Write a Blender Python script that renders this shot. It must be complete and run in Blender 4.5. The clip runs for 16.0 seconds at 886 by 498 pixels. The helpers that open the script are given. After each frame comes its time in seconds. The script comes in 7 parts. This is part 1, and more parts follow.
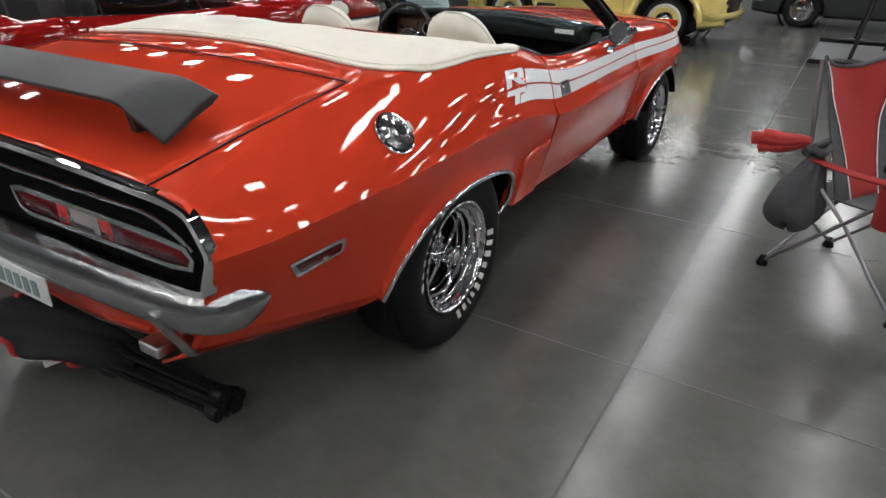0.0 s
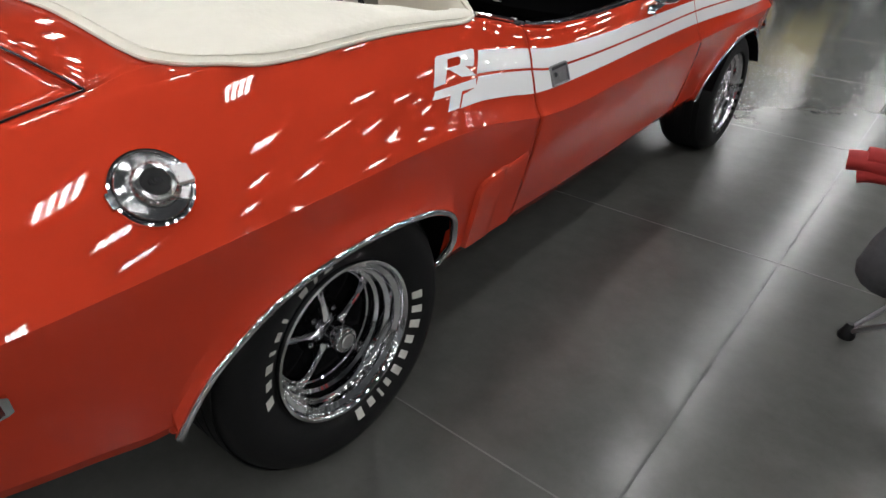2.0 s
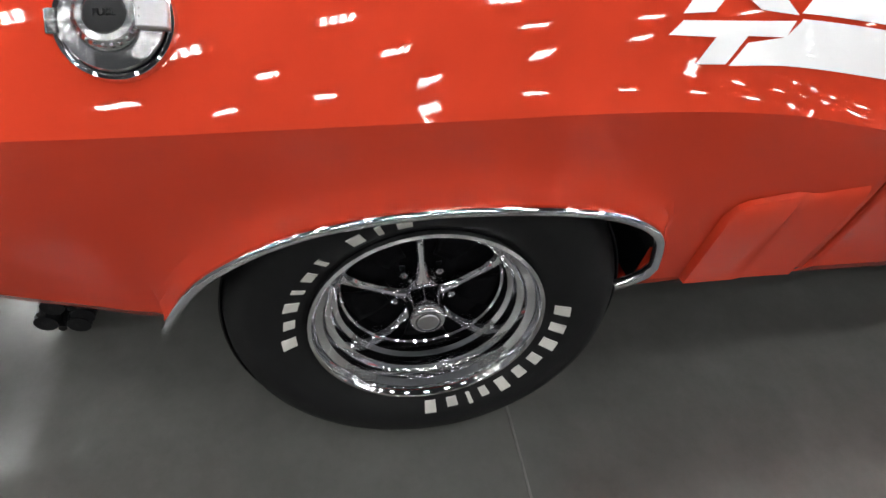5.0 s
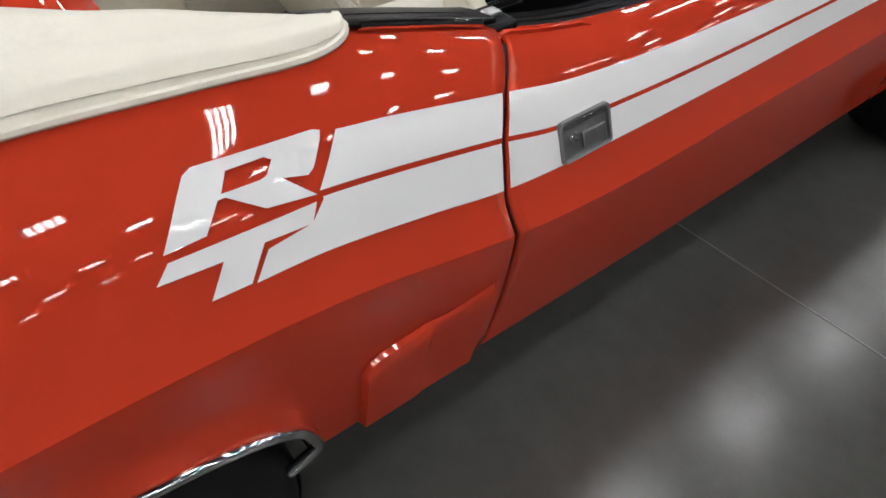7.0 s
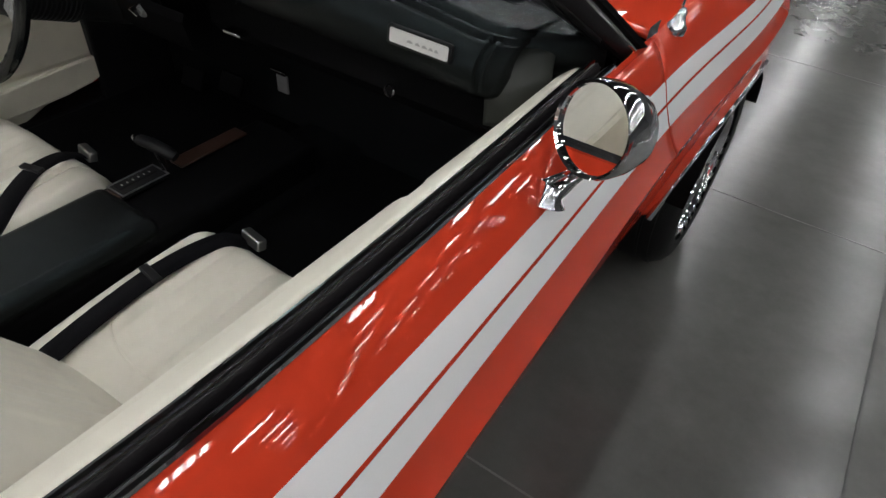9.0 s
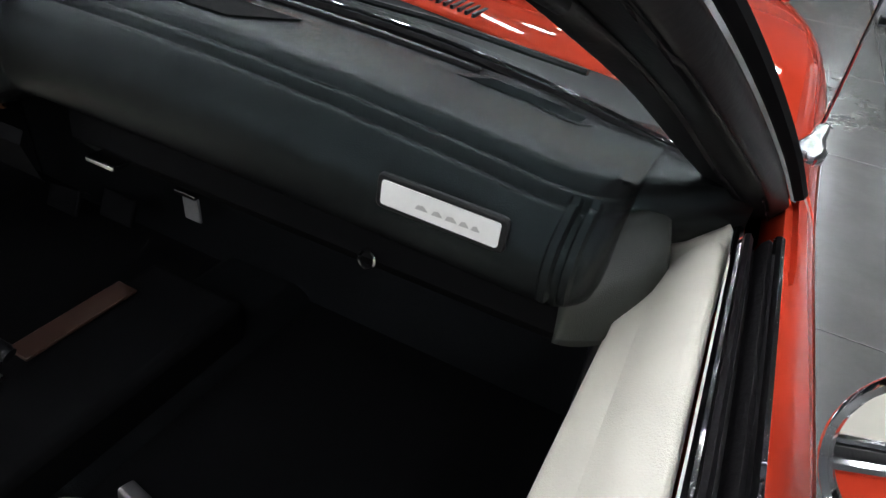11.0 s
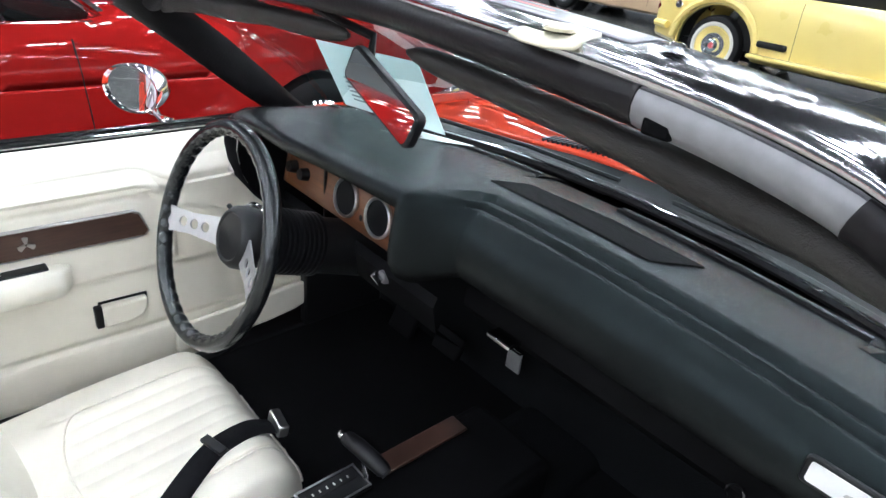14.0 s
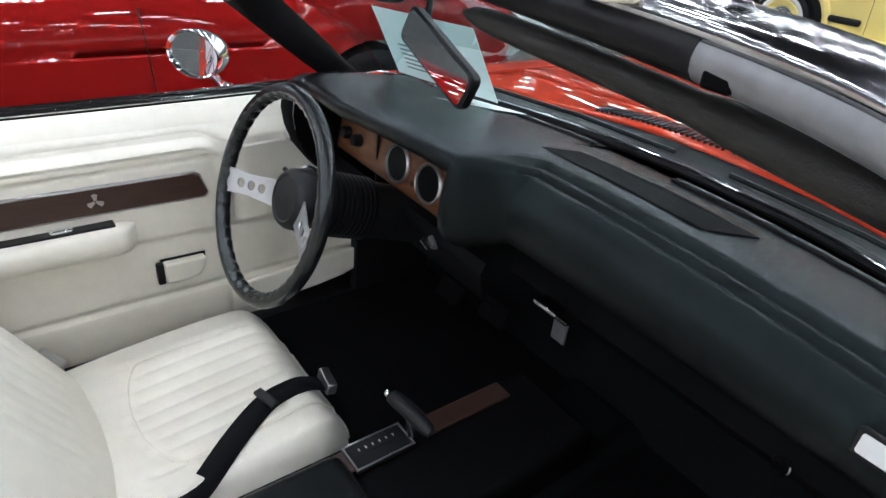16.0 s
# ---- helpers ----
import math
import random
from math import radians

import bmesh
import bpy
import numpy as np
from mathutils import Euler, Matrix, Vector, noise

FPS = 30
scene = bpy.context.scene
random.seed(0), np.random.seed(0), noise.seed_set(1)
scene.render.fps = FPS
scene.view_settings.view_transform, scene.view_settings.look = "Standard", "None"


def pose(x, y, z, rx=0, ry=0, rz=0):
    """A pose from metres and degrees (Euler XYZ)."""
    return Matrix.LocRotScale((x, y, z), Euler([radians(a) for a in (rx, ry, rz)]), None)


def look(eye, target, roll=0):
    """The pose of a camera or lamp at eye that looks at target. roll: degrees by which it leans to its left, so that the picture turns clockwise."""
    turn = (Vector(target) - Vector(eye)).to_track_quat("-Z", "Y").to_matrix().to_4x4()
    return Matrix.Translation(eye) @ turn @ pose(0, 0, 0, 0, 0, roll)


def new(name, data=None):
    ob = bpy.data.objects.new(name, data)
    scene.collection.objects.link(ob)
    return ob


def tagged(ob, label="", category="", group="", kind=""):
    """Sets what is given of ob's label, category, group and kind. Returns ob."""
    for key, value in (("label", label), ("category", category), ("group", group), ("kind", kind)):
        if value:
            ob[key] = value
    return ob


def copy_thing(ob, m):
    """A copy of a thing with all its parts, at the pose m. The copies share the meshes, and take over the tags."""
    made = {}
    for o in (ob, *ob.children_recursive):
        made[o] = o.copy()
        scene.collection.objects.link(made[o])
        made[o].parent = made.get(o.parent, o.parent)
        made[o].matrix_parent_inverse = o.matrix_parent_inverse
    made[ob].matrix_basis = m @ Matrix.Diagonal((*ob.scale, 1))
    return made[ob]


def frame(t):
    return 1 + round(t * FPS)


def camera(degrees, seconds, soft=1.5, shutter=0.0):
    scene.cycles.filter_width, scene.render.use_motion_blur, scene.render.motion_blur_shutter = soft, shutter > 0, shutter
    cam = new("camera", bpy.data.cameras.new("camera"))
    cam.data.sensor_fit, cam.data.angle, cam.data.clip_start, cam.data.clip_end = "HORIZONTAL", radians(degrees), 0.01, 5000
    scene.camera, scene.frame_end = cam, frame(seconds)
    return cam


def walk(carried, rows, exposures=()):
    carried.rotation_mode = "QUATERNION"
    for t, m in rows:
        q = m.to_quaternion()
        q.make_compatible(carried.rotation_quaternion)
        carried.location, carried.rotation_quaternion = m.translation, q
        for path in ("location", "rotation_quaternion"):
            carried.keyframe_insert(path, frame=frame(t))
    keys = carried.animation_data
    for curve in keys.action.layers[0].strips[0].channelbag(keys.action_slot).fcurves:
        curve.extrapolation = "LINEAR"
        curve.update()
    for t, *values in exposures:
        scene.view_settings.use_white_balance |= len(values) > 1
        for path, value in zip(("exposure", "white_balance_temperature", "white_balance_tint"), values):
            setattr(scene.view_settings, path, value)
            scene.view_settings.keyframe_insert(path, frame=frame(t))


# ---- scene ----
cam = camera(69.8, 16.0)
PATH = [
    (0, (1.915, -1.831, 1.403), (0.993, -0.286, 0.529), 1.2),
    (0.5, (1.913, -1.551, 1.398), (1.04, -0.006, 0.477), 1.3),
    (1, (1.844, -1.307, 1.381), (1.048, 0.271, 0.443), 3.4),
    (1.5, (1.77, -1.078, 1.374), (1.04, 0.501, 0.387), 4.1),
    (2, (1.823, -0.813, 1.355), (0.754, 0.523, 0.32), 0.8),
    (2.5, (1.849, -0.616, 1.329), (0.606, 0.486, 0.215), 2.4),
    (3, (1.815, -0.42, 1.305), (0.436, 0.497, 0.183), 5.3),
    (3.5, (1.801, -0.269, 1.261), (0.251, 0.221, 0.097), 6.2),
    (3.7, (1.793, -0.211, 1.237), (0.22, 0.115, 0.046), 5.6),
    (5.8, (1.578, -0.083, 1.208), (0.194, 0.346, -0.227), 5.0),
    (6, (1.575, -0.035, 1.243), (0.227, 0.560, -0.155), 4.0),
    (6.5, (1.479, 0.099, 1.305), (0.268, 0.97, -0.067), 2.2),
    (7, (1.413, 0.252, 1.332), (0.234, 1.094, -0.050), -1.2),
    (7.5, (1.347, 0.378, 1.328), (0.261, 1.32, -0.062), -2.2),
    (8, (1.237, 0.513, 1.342), (0.423, 1.709, -0.038), 3.5),
    (8.5, (1.168, 0.732, 1.345), (0.472, 1.988, -0.047), 4.0),
    (9, (1.107, 0.96, 1.36), (0.312, 2.252, 0.057), 4.6),
    (9.2, (1.058, 1.03, 1.349), (0.251, 2.333, 0.064), 4.6),
    (11.3, (0.715, 1.339, 1.23), (0.048, 2.85, 0.102), 6.8),
    (11.5, (0.7, 1.315, 1.247), (-0.028, 2.809, 0.134), 6.0),
    (12, (0.661, 1.268, 1.299), (-0.208, 2.715, 0.226), 4.6),
    (12.5, (0.63, 1.23, 1.329), (-0.365, 2.625, 0.298), 4.6),
    (13, (0.597, 1.195, 1.364), (-0.513, 2.534, 0.376), 5.1),
    (13.5, (0.572, 1.165, 1.393), (-0.637, 2.436, 0.432), 5.6),
    (14, (0.57, 1.143, 1.4), (-0.71, 2.368, 0.472), 6.3),
    (14.5, (0.569, 1.137, 1.404), (-0.766, 2.322, 0.502), 6.8),
    (15, (0.57, 1.129, 1.405), (-0.798, 2.282, 0.51), 6.6),
    (15.5, (0.579, 1.125, 1.393), (-0.79, 2.238, 0.451), 6.2),
    (16, (0.583, 1.129, 1.388), (-0.757, 2.222, 0.383), 5.8),
]
walk(cam, [(t, look(eye, target, roll)) for t, eye, target, roll in PATH],
     exposures=[(0.0, 0.1, 6300, 10), (2.0, 0.1, 6300, 10), (3.5, 0.3, 6300, 10), (4.8, 0.75, 6300, 10), (6.0, 0.85, 6300, 10), (6.5, 0.4, 6300, 10), (7.0, 0.12, 6300, 10), (8.0, -0.15, 6300, 10), (9.2, -0.1, 6300, 10), (11.3, 0.85, 5950, 10), (12.0, 1.65, 5950, 10), (12.5, 1.9, 5800, 10), (13.0, 1.82, 5700, 10), (13.5, 1.62, 5650, 10), (14.5, 1.06, 5700, 10), (15.5, 0.77, 5700, 10), (16.0, 0.76, 5700, 10)])
# ---- light ----
world = bpy.data.worlds.new("hall")
scene.world = world
world.use_nodes = True
world.node_tree.nodes["Background"].inputs[0].default_value = (0.05, 0.05, 0.055, 1)
world.node_tree.nodes["Background"].inputs[1].default_value = 0.2
LAMP = 58.0


# ---- materials ----
def mat(name, col, rough=0.5, metal=0.0, coat=0.0, vary=0.12, scale=40.0, bump=0.0, bscale=300.0, stretch=(1, 1, 1),
        rvary=0.1, spec=0.5, emit=0.0, coarse=3.0):
    """Principled material: base colour varied at two scales, roughness varied, fine bump."""
    m = bpy.data.materials.new(name)
    m.use_nodes = True
    nt = m.node_tree
    b = nt.nodes["Principled BSDF"]
    b.inputs["Roughness"].default_value = rough
    b.inputs["Metallic"].default_value = metal
    b.inputs["Coat Weight"].default_value = coat
    b.inputs["Coat Roughness"].default_value = 0.03
    b.inputs["Specular IOR Level"].default_value = spec
    c = (*col, 1)
    b.inputs["Base Color"].default_value = c
    tc = nt.nodes.new("ShaderNodeTexCoord")
    mp = nt.nodes.new("ShaderNodeMapping")
    mp.inputs["Scale"].default_value = stretch
    nt.links.new(tc.outputs["Object"], mp.inputs[0])
    if vary > 0:
        n1 = nt.nodes.new("ShaderNodeTexNoise")
        n1.inputs["Scale"].default_value = scale
        n1.inputs["Detail"].default_value = 5
        n2 = nt.nodes.new("ShaderNodeTexNoise")
        n2.inputs["Scale"].default_value = coarse
        n2.inputs["Detail"].default_value = 3
        for n in (n1, n2):
            nt.links.new(mp.outputs[0], n.inputs["Vector"])
        ad = nt.nodes.new("ShaderNodeMath")
        ad.operation = "ADD"
        nt.links.new(n1.outputs[0], ad.inputs[0])
        nt.links.new(n2.outputs[0], ad.inputs[1])
        mr = nt.nodes.new("ShaderNodeMapRange")
        mr.inputs[1].default_value, mr.inputs[2].default_value = 0.6, 1.4
        mr.inputs[3].default_value, mr.inputs[4].default_value = 1 - vary, 1 + vary
        nt.links.new(ad.outputs[0], mr.inputs[0])
        mx = nt.nodes.new("ShaderNodeVectorMath")
        mx.operation = "SCALE"
        mx.inputs[0].default_value = col
        nt.links.new(mr.outputs[0], mx.inputs["Scale"])
        nt.links.new(mx.outputs[0], b.inputs["Base Color"])
        rr = nt.nodes.new("ShaderNodeMapRange")
        rr.inputs[1].default_value, rr.inputs[2].default_value = 0.3, 0.7
        rr.inputs[3].default_value, rr.inputs[4].default_value = max(0.0, rough - rvary * rough), min(1.0, rough + rvary * rough)
        nt.links.new(n2.outputs[0], rr.inputs[0])
        nt.links.new(rr.outputs[0], b.inputs["Roughness"])
    if bump > 0:
        n3 = nt.nodes.new("ShaderNodeTexNoise")
        n3.inputs["Scale"].default_value = bscale
        n3.inputs["Detail"].default_value = 3
        nt.links.new(mp.outputs[0], n3.inputs["Vector"])
        bp = nt.nodes.new("ShaderNodeBump")
        bp.inputs["Strength"].default_value = bump
        bp.inputs["Distance"].default_value = 0.002
        nt.links.new(n3.outputs[0], bp.inputs["Height"])
        nt.links.new(bp.outputs[0], b.inputs["Normal"])
    if emit > 0:
        b.inputs["Emission Color"].default_value = c
        b.inputs["Emission Strength"].default_value = emit
    return m


def glass_mat(name, tint=(0.9, 0.95, 0.93), gloss=0.08):
    """Thin clear pane: see-through, with a Fresnel sheen."""
    m = bpy.data.materials.new(name)
    m.use_nodes = True
    nt = m.node_tree
    nt.nodes.remove(nt.nodes["Principled BSDF"])
    tr = nt.nodes.new("ShaderNodeBsdfTransparent")
    tr.inputs[0].default_value = (*tint, 1)
    gl = nt.nodes.new("ShaderNodeBsdfGlossy")
    gl.inputs["Roughness"].default_value = 0.01
    fr = nt.nodes.new("ShaderNodeFresnel")
    fr.inputs[0].default_value = 1.45
    mx = nt.nodes.new("ShaderNodeMixShader")
    nt.links.new(fr.outputs[0], mx.inputs[0])
    nt.links.new(tr.outputs[0], mx.inputs[1])
    nt.links.new(gl.outputs[0], mx.inputs[2])
    nt.links.new(mx.outputs[0], nt.nodes["Material Output"].inputs[0])
    return m


ORANGE = mat("orange_red_paint", (0.55, 0.046, 0.0190), 0.5, coat=0.78, vary=0.03, scale=900, rvary=0.03, spec=0.0)
RED = mat("deep_red_paint", (0.235, 0.0085, 0.0075), 0.55, coat=0.8, vary=0.03, scale=900, rvary=0.03, spec=0.0)
YELLOW = mat("pale_yellow_paint", (0.76, 0.61, 0.19), 0.3, coat=0.8, vary=0.03, scale=500)
CREAMPAINT = mat("beige_paint", (0.52, 0.38, 0.23), 0.3, coat=0.8, vary=0.03, scale=500)
STRIPE = mat("white_vinyl_stripe", (0.92, 0.92, 0.93), 0.5, coat=0.5, vary=0.02, scale=500)
CHROME = mat("chrome", (0.78, 0.78, 0.80), 0.06, metal=1.0, vary=0.05, scale=30, rvary=0.3)
SATIN = mat("brushed_steel", (0.5, 0.5, 0.51), 0.33, metal=1.0, vary=0.08, scale=120, rvary=0.12, stretch=(8, 1, 1))
DULLCHROME = mat("dull_chrome", (0.46, 0.46, 0.47), 0.19, metal=1.0, vary=0.1, scale=60, rvary=0.3)
RUBBER = mat("tyre_rubber", (0.007, 0.007, 0.0075), 0.6, spec=0.25, vary=0.2, scale=60, bump=0.15, bscale=400)
LETTER = mat("raised_white_rubber", (0.55, 0.54, 0.50), 0.6, vary=0.1, scale=90)
BLACK = mat("black_plastic", (0.007, 0.007, 0.008), 0.42, vary=0.15, scale=80, bump=0.1, spec=0.25)
SATINBLACK = mat("satin_black_paint", (0.022, 0.023, 0.025), 0.5, vary=0.12, scale=50, bump=0.15, bscale=700)
VISOR = mat("dark_grey_visor_vinyl", (0.026, 0.024, 0.022), 0.5, vary=0.15, scale=60, bump=0.3, bscale=700, spec=0.3)
SEAL = mat("black_rubber_seal", (0.011, 0.010, 0.011), 0.38, vary=0.2, scale=60, bump=0.15, bscale=200, spec=0.14)
PAD = mat("black_padded_vinyl", (0.0075, 0.0078, 0.0080), 0.24, vary=0.2, scale=30, bump=0.25, bscale=900, rvary=0.07, spec=0.15)
PAD.node_tree.nodes["Principled BSDF"].inputs["Specular Tint"].default_value = (0.68, 0.95, 1.0, 1)
CARPET = mat("black_carpet", (0.005, 0.0055, 0.0065), 0.95, vary=0.4, scale=300, bump=1.0, bscale=500, spec=0.1)
VINYL = mat("cream_vinyl", (0.80, 0.76, 0.66), 0.42, vary=0.05, scale=25, bump=0.25, bscale=700, coarse=5)
COVER = mat("cream_boot_cover_vinyl", (0.82, 0.78, 0.68), 0.48, vary=0.05, scale=14, bump=0.5, bscale=60, coarse=4)
# Near-zero black: shade under dashboard and car put into matt black.
MATTE = mat("matte_black_and_shade", (0.004, 0.004, 0.0045), 0.8, vary=0.2, scale=60, spec=0.04)
BROAD = mat("satin_polished_moulding", (0.42, 0.42, 0.44), 0.14, metal=1.0, vary=0.06, scale=40, rvary=0.35)
RIMBLACK = mat("glossy_black_rim", (0.008, 0.009, 0.010), 0.22, vary=0.15, scale=60, spec=0.5)
SPOKE = mat("bright_brushed_metal", (0.50, 0.50, 0.51), 0.38, metal=0.8, vary=0.06, scale=120)
HANDLE = mat("worn_grey_metal", (0.26, 0.26, 0.27), 0.35, metal=0.85, vary=0.12, scale=80)
BADGE = mat("bright_silver_plate", (0.80, 0.80, 0.80), 0.4, metal=0.1, vary=0.05, scale=120)
WOOD = mat("walnut_veneer", (0.115, 0.046, 0.021), 0.38, vary=0.35, scale=14, stretch=(1, 1, 14), coarse=9)
WOODDARK = mat("dark_walnut_veneer", (0.042, 0.020, 0.014), 0.42, vary=0.3, scale=14, stretch=(1, 1.5, 16), coarse=9)
GAUGE = mat("gauge_face", (0.004, 0.004, 0.005), 0.4, vary=0.1, spec=0.08)
LENS = mat("red_lens", (0.085, 0.003, 0.006), 0.14, spec=0.3, vary=0.25, scale=200, rvary=0.2)
LENSLIT = mat("bright_red_lens", (0.45, 0.010, 0.012), 0.2, coat=0.6, vary=0.2, scale=200)
LENSCLEAR = mat("clear_lens", (0.22, 0.18, 0.18), 0.2, coat=0.6, vary=0.2, scale=150)
PAPER = mat("white_paper", (0.72, 0.80, 0.78), 0.6, vary=0.04, scale=20)
THINPAPER = mat("thin_printed_paper", (0.78, 0.85, 0.84), 0.6, vary=0.04, scale=20)
nt = THINPAPER.node_tree
sheet, mixed = nt.nodes.new("ShaderNodeBsdfTranslucent"), nt.nodes.new("ShaderNodeMixShader")
sheet.inputs[0].default_value = (0.80, 0.90, 0.89, 1)
mixed.inputs[0].default_value = 0.55
nt.links.new(nt.nodes["Principled BSDF"].outputs[0], mixed.inputs[1])
nt.links.new(sheet.outputs[0], mixed.inputs[2])
nt.links.new(mixed.outputs[0], nt.nodes["Material Output"].inputs[0])
INK = mat("grey_ink", (0.20, 0.26, 0.26), 0.6, vary=0.1)
REDINK = mat("red_ink", (0.45, 0.05, 0.06), 0.5, vary=0.1)
PLATE = mat("white_number_plate", (0.65, 0.66, 0.66), 0.4, vary=0.1, scale=60)
WEB = mat("black_webbing", (0.006, 0.006, 0.0075), 0.8, vary=0.25, scale=300, bump=0.7, bscale=800, spec=0.1)
REDCLOTH = mat("red_polyester", (0.36, 0.022, 0.020), 0.75, vary=0.15, scale=60, bump=0.6, bscale=900)
GREYCLOTH = mat("grey_polyester", (0.075, 0.075, 0.082), 0.8, vary=0.2, scale=60, bump=0.6, bscale=900)
MESH = mat("black_mesh_cloth", (0.009, 0.009, 0.010), 0.85, vary=0.3, scale=300, bump=0.8, bscale=1200)
TUBE = mat("grey_steel_tube", (0.33, 0.33, 0.35), 0.35, metal=0.8, vary=0.1, scale=60)
BLACKTUBE = mat("black_steel_tube", (0.006, 0.006, 0.0065), 0.30, vary=0.2, scale=60, spec=0.35, rvary=0.07)
GREYMETAL = mat("bare_grey_metal", (0.21, 0.21, 0.22), 0.5, metal=0.15, vary=0.18, scale=70, rvary=0.3)
IVORY = mat("ivory_plastic", (0.66, 0.62, 0.47), 0.4, vary=0.08, scale=60)
DASHEND = mat("grey_green_vinyl", (0.024, 0.027, 0.023), 0.5, vary=0.1, scale=40, bump=0.3, bscale=900)
WALLM = mat("painted_hall_wall", (0.10, 0.105, 0.11), 0.8, vary=0.1, scale=3, coarse=0.4)
CEILM = mat("dark_hall_ceiling", (0.030, 0.031, 0.033), 0.9, vary=0.2, scale=2, coarse=0.3)
WHITEWALL = mat("white_sidewall", (0.66, 0.64, 0.58), 0.55, vary=0.08)
CLEAR = glass_mat("clear_glass", (0.76, 0.84, 0.84))
DARKGLASS = mat("dark_car_glass", (0.012, 0.014, 0.014), 0.05, vary=0.05)
MIRROR = mat("mirror_glass", (0.86, 0.87, 0.87), 0.01, metal=1.0, vary=0.0)
TUBELIGHT = mat("lit_tube", (1.0, 0.985, 0.95), 0.5, vary=0.0, emit=LAMP)
HOUSING = mat("white_lamp_housing", (0.75, 0.75, 0.75), 0.5, vary=0.05)


def concrete():
    """Polished concrete: clouds, fine grain and soft worn patches, with no hard edges."""
    m = bpy.data.materials.new("polished_concrete")
    m.use_nodes = True
    nt = m.node_tree
    b = nt.nodes["Principled BSDF"]
    tc = nt.nodes.new("ShaderNodeTexCoord")

    def cloud(scale, detail, lo, hi, rough=0.6):
        n = nt.nodes.new("ShaderNodeTexNoise")
        n.inputs["Scale"].default_value = scale
        n.inputs["Detail"].default_value = detail
        n.inputs["Roughness"].default_value = rough
        nt.links.new(tc.outputs["Object"], n.inputs["Vector"])
        r = nt.nodes.new("ShaderNodeMapRange")
        r.inputs[1].default_value, r.inputs[2].default_value = 0.0, 1.0
        r.inputs[3].default_value, r.inputs[4].default_value = lo, hi
        nt.links.new(n.outputs[0], r.inputs[0])
        return r.outputs[0]
    a = cloud(0.9, 6, 0.35, 1.65)
    c = cloud(9.0, 8, 0.72, 1.28, 0.75)
    mu = nt.nodes.new("ShaderNodeMath")
    mu.operation = "MULTIPLY"
    nt.links.new(a, mu.inputs[0])
    nt.links.new(c, mu.inputs[1])
    sc = nt.nodes.new("ShaderNodeVectorMath")
    sc.operation = "SCALE"
    sc.inputs[0].default_value = (0.088, 0.089, 0.083)
    nt.links.new(mu.outputs[0], sc.inputs["Scale"])
    nt.links.new(sc.outputs[0], b.inputs["Base Color"])
    b.inputs["Specular IOR Level"].default_value = 0.38
    nt.links.new(cloud(1.5, 6, 0.15, 0.235), b.inputs["Roughness"])
    return m


FLOORM = concrete()


# ---- mesh tools ----
def link(name, verts, faces, material, parent=None, label="", smooth=40, solid=0.0, bevel=0.0, offset=-1.0, seg=2):
    me = bpy.data.meshes.new(name)
    me.from_pydata([tuple(v) for v in verts], [], [tuple(f) for f in faces])
    me.update()
    if smooth:
        me.polygons.foreach_set("use_smooth", [True] * len(me.polygons))
        me.set_sharp_from_angle(angle=radians(smooth))
    me.materials.append(material)
    ob = new(name, me)
    if parent:
        ob.parent = parent
    if label:
        ob["label"] = label
    if bevel > 0:
        mod = ob.modifiers.new("bevel", "BEVEL")
        mod.width, mod.segments, mod.limit_method, mod.angle_limit = bevel, seg, "ANGLE", radians(35)
        mod.harden_normals = False
    if solid > 0:
        mod = ob.modifiers.new("solid", "SOLIDIFY")
        mod.thickness, mod.offset = solid, offset
    return ob


def thing(name, label, category, group="", at=None):
    ob = new(name)
    ob.empty_display_size = 0.05
    if at is not None:
        ob.matrix_basis = at
    return tagged(ob, label, category, group)


def grid(fn, us, vs, flip=False, closed=False):
    """Verts and quads of a sheet fn(u, v) -> (x, y, z)."""
    nu, nv = len(us), len(vs)
    verts = [fn(u, v) for u in us for v in vs]
    faces = []
    for i in range(nu - (0 if closed else 1)):
        for j in range(nv - 1):
            a, b = i * nv + j, ((i + 1) % nu) * nv + j
            q = (a, b, b + 1, a + 1)
            faces.append(q[::-1] if flip else q)
    return verts, faces


def lin(a, b, n):
    return [a + (b - a) * i / (n - 1) for i in range(n)]


def interp(x, xs, ys):
    return float(np.interp(x, xs, ys))


def smoothy(x, xs, ys):
    """Monotone-ish cubic through a small table."""
    xs, ys = list(xs), list(ys)
    if x <= xs[0]:
        return ys[0]
    if x >= xs[-1]:
        return ys[-1]
    i = max(k for k in range(len(xs)) if xs[k] <= x)
    i = min(i, len(xs) - 2)

    def sl(k):
        if k <= 0 or k >= len(xs) - 1:
            return 0.0 if k < 0 else ((ys[1] - ys[0]) / (xs[1] - xs[0]) if k <= 0 else (ys[-1] - ys[-2]) / (xs[-1] - xs[-2]))
        return (ys[k + 1] - ys[k - 1]) / (xs[k + 1] - xs[k - 1])
    h = xs[i + 1] - xs[i]
    t = (x - xs[i]) / h
    m0, m1 = sl(i) * h, sl(i + 1) * h
    return (2 * t**3 - 3 * t**2 + 1) * ys[i] + (t**3 - 2 * t**2 + t) * m0 + (-2 * t**3 + 3 * t**2) * ys[i + 1] + (t**3 - t**2) * m1


